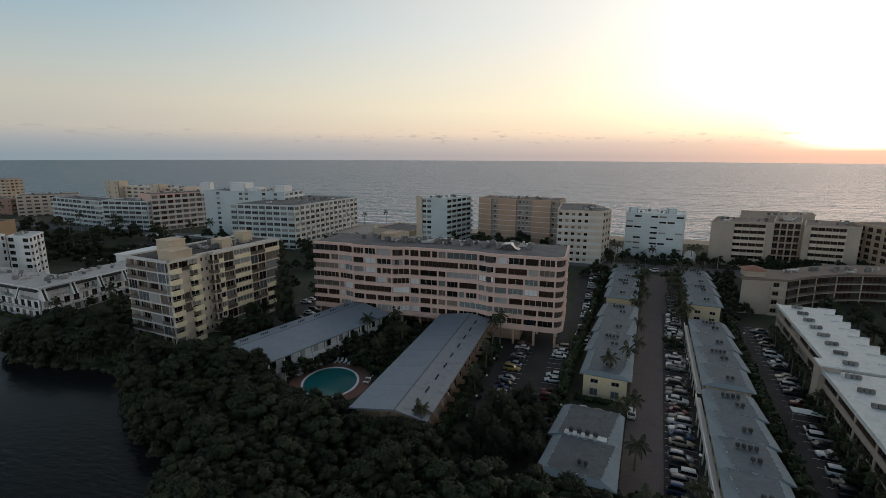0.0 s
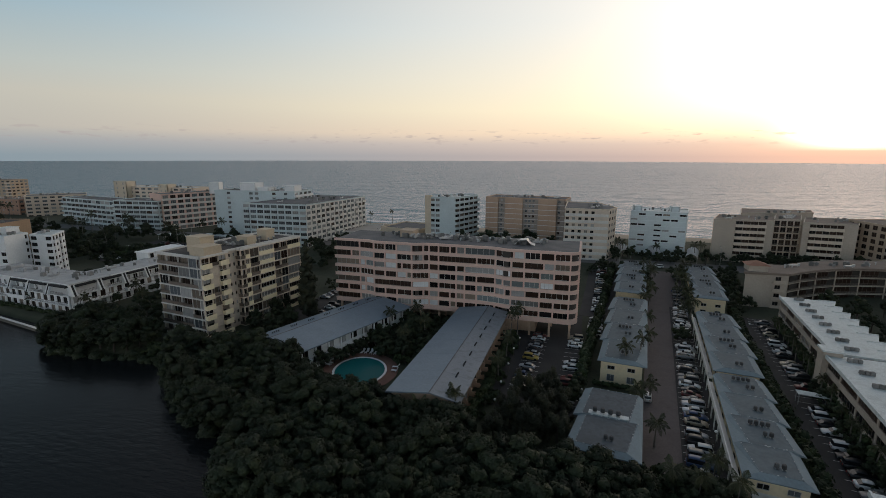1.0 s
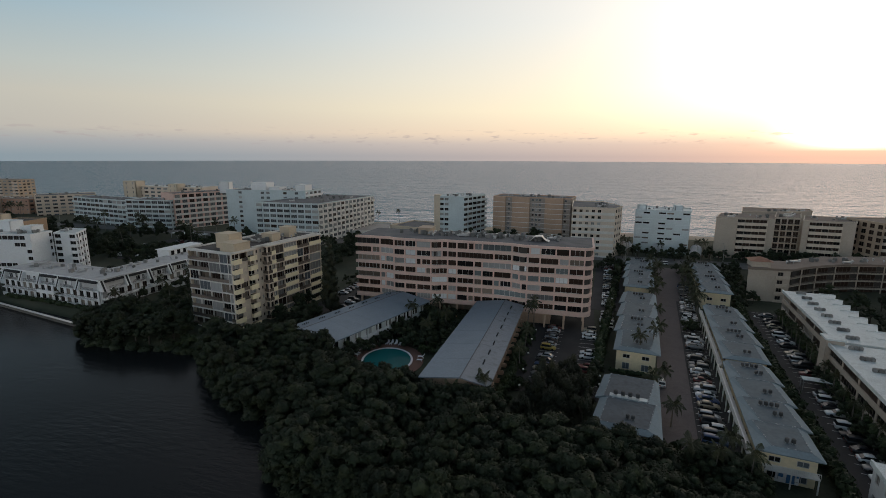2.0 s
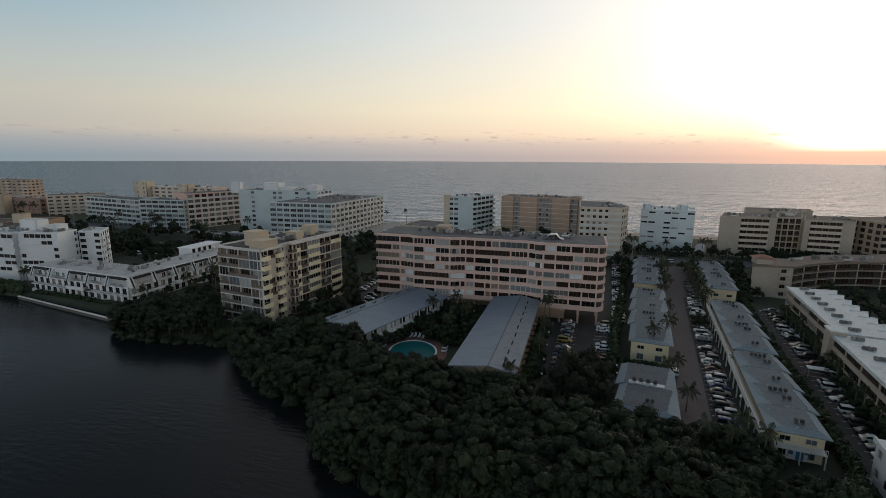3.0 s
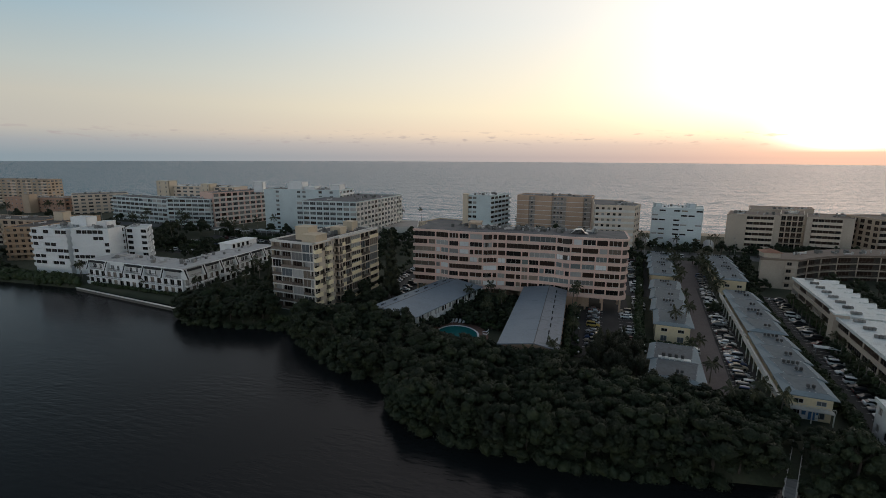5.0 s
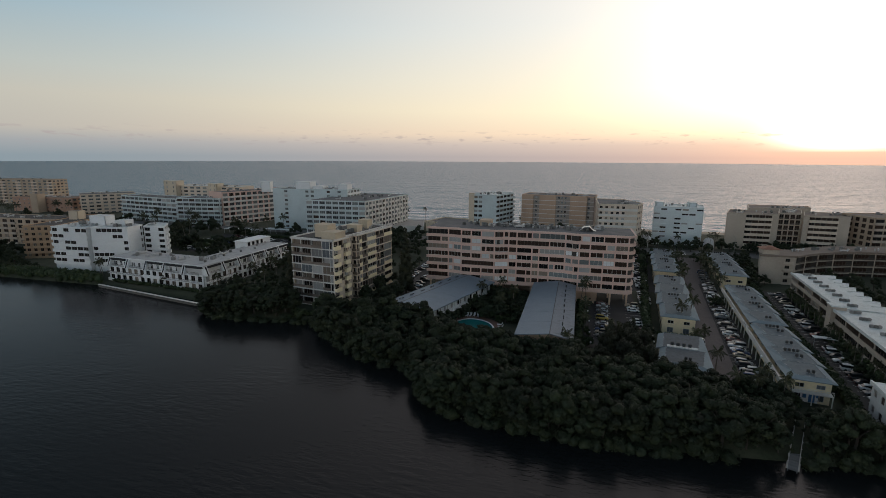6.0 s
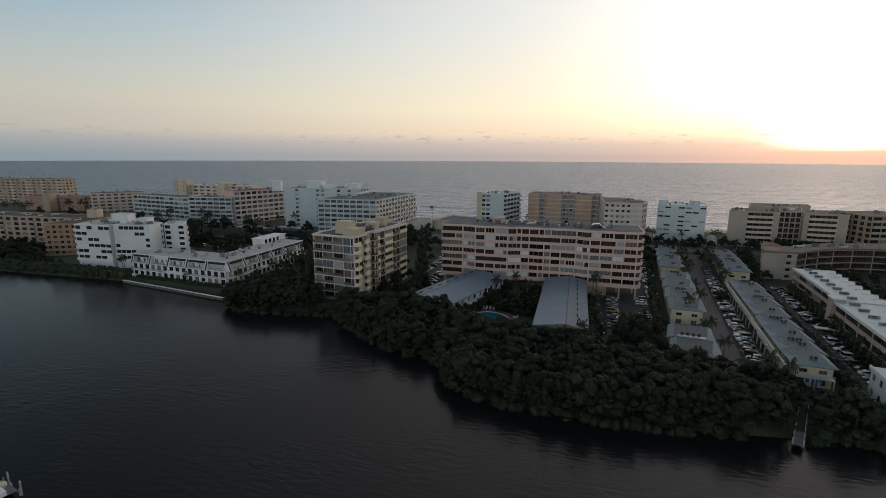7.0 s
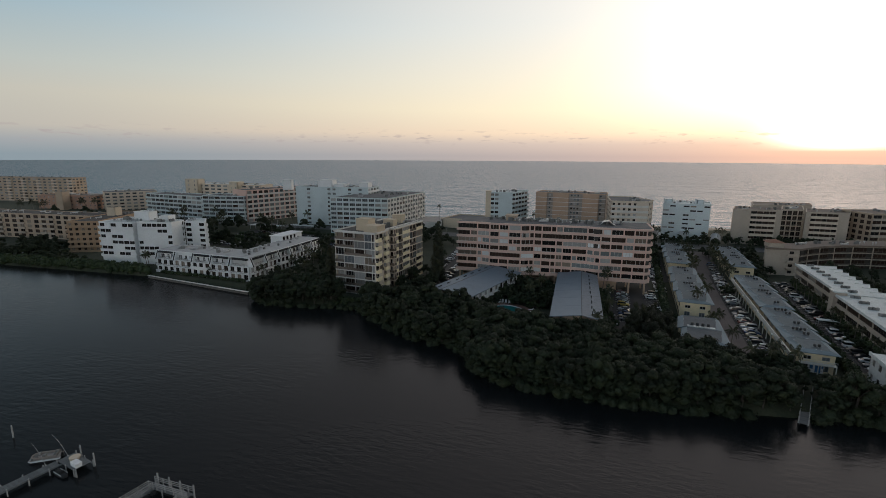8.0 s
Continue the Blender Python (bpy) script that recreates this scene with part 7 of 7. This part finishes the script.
# ---- seawall, docks, boats ----
w = thing("seawall", -170, 81.5, 0.0, "pale concrete seawall with a cap along the lawn", "seawall", kind="structure")
L, m = edge_frame((-197 + 170, 87.4 - 81.5), (-143 + 170, 78.6 - 81.5))
bm = bmesh.new()
box(bm, 0, 0, -1.5, L, 0.5, 0.95)
part("wall", bm, M_WETCONC, w, m=m)
bm = bmesh.new()
box(bm, -0.1, -0.15, 0.95, L + 0.1, 0.55, 1.12)
part("cap", bm, M_OFFW, w, m=m)
patch("lawn", [(-199, 89.5), (-150, 81.8), (-150, 88), (-199, 95)], M_GRASS, "strip of lawn behind the seawall", 0.03, category="lawn")


def dock(x0, y0, x1, y1, width, z, label, rails=False):
    """A plank walkway on piles, every plank a part."""
    d = Vector((x1 - x0, y1 - y0))
    L = d.length
    ob = thing("dock", x0, y0, 0.0, label, "dock", rz=math.degrees(math.atan2(d.y, d.x)))
    bm = bmesh.new()
    box(bm, 0, -width / 2, -0.04, 0.22, width / 2, 0.0)
    me = mesh_of(bm, M_WOOD, "plank")
    n = int(L / 0.25)
    for k in range(n):
        put("plank", me, ob, pose(k * 0.25, 0, z + 0.04))
    for s in (-1, 1):
        bm = bmesh.new()
        box(bm, 0, s * (width / 2 - 0.12) - 0.06, z - 0.2, L, s * (width / 2 - 0.12) + 0.06, z - 0.001)
        part("stringer", bm, M_WOOD, ob)
    bm = bmesh.new()
    tube(bm, (0, 0, -2.0), (0, 0, z + 0.3), 0.10, 0.09, 8)
    me = mesh_of(bm, M_PILE, "pile")
    for k in range(int(L / 2.6) + 1):
        for s in (-1, 1):
            put("pile", me, ob, pose(min(L - 0.1, k * 2.6 + 0.1), s * (width / 2 + 0.1), 0))
    if rails:
        for s in (-1, 1):
            bm = bmesh.new()
            for zz in (0.45, 0.75, 1.05):
                box(bm, 0, s * width / 2 - 0.03, z + zz, L, s * width / 2 + 0.03, z + zz + 0.08)
            part("rail", bm, M_PILE, ob)
            bm = bmesh.new()
            box(bm, -0.05, -0.05, 0, 0.05, 0.05, 1.15)
            me = mesh_of(bm, M_PILE, "rail_post")
            for k in range(int(L / 1.6) + 1):
                put("rail_post", me, ob, pose(min(L, k * 1.6), s * width / 2, z))
    return ob


dock(18.6, 50.6, 11.2, 34.3, 1.4, 1.0, "narrow weathered pier with white side rails among the mangroves", True)
dock(-113.2, -28.0, -109.35, -10.95, 1.75, 0.9, "long grey plank dock on white piles")
dock(-109.7, -9.6, -104.6, -10.7, 2.5, 0.93, "grey plank platform at the head of a dock")
dock(-91.2, -16.5, -90.1, -11.8, 1.0, 0.9, "short white-railed dock leg", True)
dock(-90.6, -11.2, -83.3, -11.6, 1.1, 0.9, "white-railed plank dock on tall piles", True)
dock(-83.8, -16.5, -83.7, -12.2, 1.0, 0.9, "short plank dock leg with rails", True)


def mooring_post(x, y, h):
    bm = bmesh.new()
    tube(bm, (0, 0, -2), (0, 0, h), 0.13, 0.12, 8)
    bmesh.ops.create_cone(bm, cap_ends=True, segments=8, radius1=0.14, radius2=0.02, depth=0.22, matrix=Matrix.Translation((0, 0, h + 0.12)))
    tagged(put("mooring_post", mesh_of(bm, M_PILE, "mooring_post"), None, pose(x, y, 0)), "white mooring post standing in the lake", "mooring post", "mooring posts")


for x, y, h in ((-125.7, -7.1, 2.2), (-108.4, -8.2, 2.2), (-104.3, -9.2, 2.2), (-104.4, -12.1, 1.3), (-90.3, -10.4, 2.3), (-88.0, -10.6, 2.2), (-85.8, -10.8, 2.2), (-83.2, -11.0, 2.2)):
    mooring_post(x, y, h)


def pontoon_boat(x, y, rz):
    ob = thing("pontoon_boat", x, y, 0.0, "white pontoon boat with grey seats moored at a dock", "boat", rz=rz)
    ob.matrix_basis = ob.matrix_basis @ Matrix.Scale(0.72, 4)
    bm = bmesh.new()
    tube(bm, (-3.0, 0, 0.1), (2.4, 0, 0.1), 0.36, 0.36, 10)
    tube(bm, (2.4, 0, 0.1), (3.1, 0, 0.3), 0.36, 0.06, 10)
    me = mesh_of(bm, M_WHITE, "pontoon")
    for s in (-0.85, 0.85):
        put("pontoon", me, ob, pose(0, s, 0))
    bm = bmesh.new()
    box(bm, -3.0, -1.25, 0.46, 2.9, 1.25, 0.56)
    part("deck", bm, M_CONC, ob)
    out = [(-2.6, -1.2), (1.4, -1.2)] + [(1.4 + 1.2 * math.sin(t), -1.2 * math.cos(t)) for t in [math.pi * k / 8 for k in range(1, 8)]] + [(1.4, 1.2), (-2.6, 1.2)]
    inn = [(-2.6, -1.1), (1.4, -1.1)] + [(1.4 + 1.1 * math.sin(t), -1.1 * math.cos(t)) for t in [math.pi * k / 8 for k in range(1, 8)]] + [(1.4, 1.1), (-2.6, 1.1)]
    bm = bmesh.new()
    rows = [[bm.verts.new((px, py, zz)) for px, py in pts] for pts, zz in ((out, 0.57), (out, 1.15), (inn, 1.15), (inn, 0.57))]
    for q in range(4):
        for j in range(len(out) - 1):
            bm.faces.new((rows[q][j], rows[q][j + 1], rows[(q + 1) % 4][j + 1], rows[(q + 1) % 4][j]))
    part("side_panel", bm, M_GREYTAN, ob)
    for x0, y0, x1, y1 in ((1.2, -1.1, 2.3, -0.45), (1.2, 0.45, 2.3, 1.1), (-2.4, -1.1, -1.7, 1.1)):
        bm = bmesh.new()
        box(bm, x0, y0, 0.57, x1, y1, 0.95), box(bm, x0, y0, 0.95, x0 + 0.25, y1, 1.3)
        part("seat", bm, M_UNIT, ob)
    bm = bmesh.new()
    box(bm, -0.4, 0.2, 0.57, 0.2, 0.95, 1.4)
    part("console", bm, M_UNIT, ob)
    bm = bmesh.new()
    box(bm, -3.5, -0.2, 0.2, -3.02, 0.2, 1.0)
    part("outboard_motor", bm, M_RUBBER, ob)


pontoon_boat(-113.9, -9.9, 213)


def mooring_whip(x, y, tx, ty, tz):
    """A slender bent rod that holds a boat off its dock."""
    base, top = Vector((0, 0, 0.95)), Vector((tx - x, ty - y, tz))
    bm = bmesh.new()
    prev = base
    for k in range(1, 6):
        s = k / 5
        p = base.lerp(top, s) + Vector((0, 0, 0.45 * math.sin(math.pi * s)))
        tube(bm, prev, p, 0.045 - 0.005 * k, 0.04 - 0.005 * k, 6)
        prev = p
    box(bm, -0.1, -0.1, 0.9, 0.1, 0.1, 1.06)
    tagged(put("mooring_whip", mesh_of(bm, M_PILE, "mooring_whip"), None, pose(x, y, 0)), "slender white mooring whip bent over a boat from the dock", "mooring whip", "mooring whips")


mooring_whip(-109.6, -9.4, -113.7, -8.6, 3.6), mooring_whip(-110.5, -12.2, -114.3, -11.3, 3.6)


def jet_boat(x, y, rz):
    ob = thing("jet_ski", x, y, 0.0, "small black and white jet ski at the dock", "jet ski", rz=rz)
    part("hull", loft([ring(-1.4, 0.45, -0.1, 0.4), ring(0, 0.55, -0.15, 0.5), ring(1.0, 0.42, -0.1, 0.5), ring(1.6, 0.12, 0.15, 0.45, 0.05)]), M_DARKF, ob)
    bm = bmesh.new()
    box(bm, -1.35, -0.5, 0.38, 0.9, -0.44, 0.46), box(bm, -1.35, 0.44, 0.38, 0.9, 0.5, 0.46)
    part("gunwale", bm, M_WHITE, ob)
    part("seat", loft([ring(-1.2, 0.22, 0.4, 0.75, 0.06), ring(0.1, 0.24, 0.45, 0.8, 0.06), ring(0.5, 0.2, 0.45, 0.95, 0.06)]), M_RUBBER, ob)
    bm = bmesh.new()
    tube(bm, (0.5, -0.35, 1.0), (0.5, 0.35, 1.0), 0.03, 0.03, 6)
    part("handlebar", bm, M_RUBBER, ob)


jet_boat(-107.2, -12.3, -12)
bm = bmesh.new()
bmesh.ops.create_cone(bm, cap_ends=True, segments=12, radius1=0.7, radius2=0.8, depth=0.45, matrix=Matrix.Translation((0, 0, 0.225)))
tagged(put("round_tub", mesh_of(bm, M_CREAM, "round_tub"), None, pose(-107.7, -9.7, 0.975)), "round cream tub standing on the dock platform", "tub")
bm = bmesh.new()
box(bm, -0.8, -0.45, 0, 0.8, 0.45, 0.6), box(bm, -0.84, -0.49, 0.6, 0.84, 0.49, 0.68)
tagged(put("dock_box", mesh_of(bm, M_WHITE, "dock_box"), None, pose(-105.8, -10.9, 0.975, 0, 0, -12)), "white storage box on the dock platform", "storage box")

# white awnings before the beach block
def awning(x, y, rz):
    ob = thing("awning", x, y, GB, "white vaulted fabric awning before a beach block", "awning", "white awnings", rz=rz)
    bm = bmesh.new()
    n = 8
    a = [[bm.verts.new((2.4 * math.cos(math.pi * k / n), yy, 3.0 + 2.2 * math.sin(math.pi * k / n) + dz)) for k in range(n + 1)] for yy, dz in ((-5, -1.0), (5, 0.6))]
    for k in range(n):
        bm.faces.new((a[0][k], a[0][k + 1], a[1][k + 1], a[1][k]))
    r = bmesh.ops.solidify(bm, geom=bm.faces[:], thickness=0.08)
    part("canopy", bm, M_WHITE, ob)
    bm = bmesh.new()
    tube(bm, (0, 0, -0.3), (0, 0, 3.2), 0.06, 0.06, 6)
    me = mesh_of(bm, M_METAL, "pole")
    for px in (-2.3, 2.3):
        put("pole", me, ob, pose(px, -4.8, -1.2)), put("pole", me, ob, pose(px, 4.8, 0))


awning(14.5, 219.5, 8), awning(42.5, 216.5, -14), awning(27.5, 217.0, 0)

# breaking waves along the beach
bm = bmesh.new()
q = random.Random(3)
for j, (yy, wid) in enumerate(((319, 2.2), (326, 1.6), (337, 1.8), (352, 1.2), (371, 1.0))):
    x = -900.0
    while x < 900:
        n = q.randint(4, 14)
        if q.random() < 0.75:
            top, bot = [], []
            for k in range(n + 1):
                t = k / n
                ww = wid * math.sin(math.pi * t) * q.uniform(0.6, 1.2)
                yc = yy + 2.2 * math.sin(x * 0.021 + k * 0.35 + j) + q.uniform(-0.3, 0.3)
                top.append(bm.verts.new((x + k * 4, yc + ww, 0.12))), bot.append(bm.verts.new((x + k * 4, yc - ww, 0.06)))
            for k in range(n):
                bm.faces.new((bot[k], bot[k + 1], top[k + 1], top[k]))
        x += n * 4 + q.uniform(0, 22)
tagged(part("surf", bm, M_FOAM, None), "thin white lines of surf breaking along the beach", "surf", kind="stuff")

# cars in the garden behind the white terrace
for k in range(9):
    park(-220.0 + k * 2.62, 154.4 + k * -0.23, 80 + rs.uniform(-4, 4), rs, paint=rs.choice((0, 0, 0, 1, 2)), far=True, size=0.95)


# long flat carports before the northern blocks
def long_carport(x0, y0, x1, y1):
    L, m = edge_frame((0, 0), (x1 - x0, y1 - y0))
    ob = thing("carport", x0, y0, ground(x0, y0), "long flat pale carport roof on thin posts", "carport", "long carports", rz=math.degrees(math.atan2(y1 - y0, x1 - x0)))
    bm = bmesh.new()
    box(bm, 0, 0, 2.6, L, 5.0, 2.85)
    part("canopy", bm, M_ROOFW, ob)
    bm = bmesh.new()
    tube(bm, (0, 0, -0.6), (0, 0, 2.6), 0.08, 0.08, 6)
    me = mesh_of(bm, M_METAL, "post")
    for k in range(int(L / 4) + 1):
        for y in (0.3, 4.7):
            put("post", me, ob, pose(min(L - 0.2, 0.2 + k * 4), y, 0))


long_carport(-228, 192, -206, 191), long_carport(-203, 197, -184, 196)
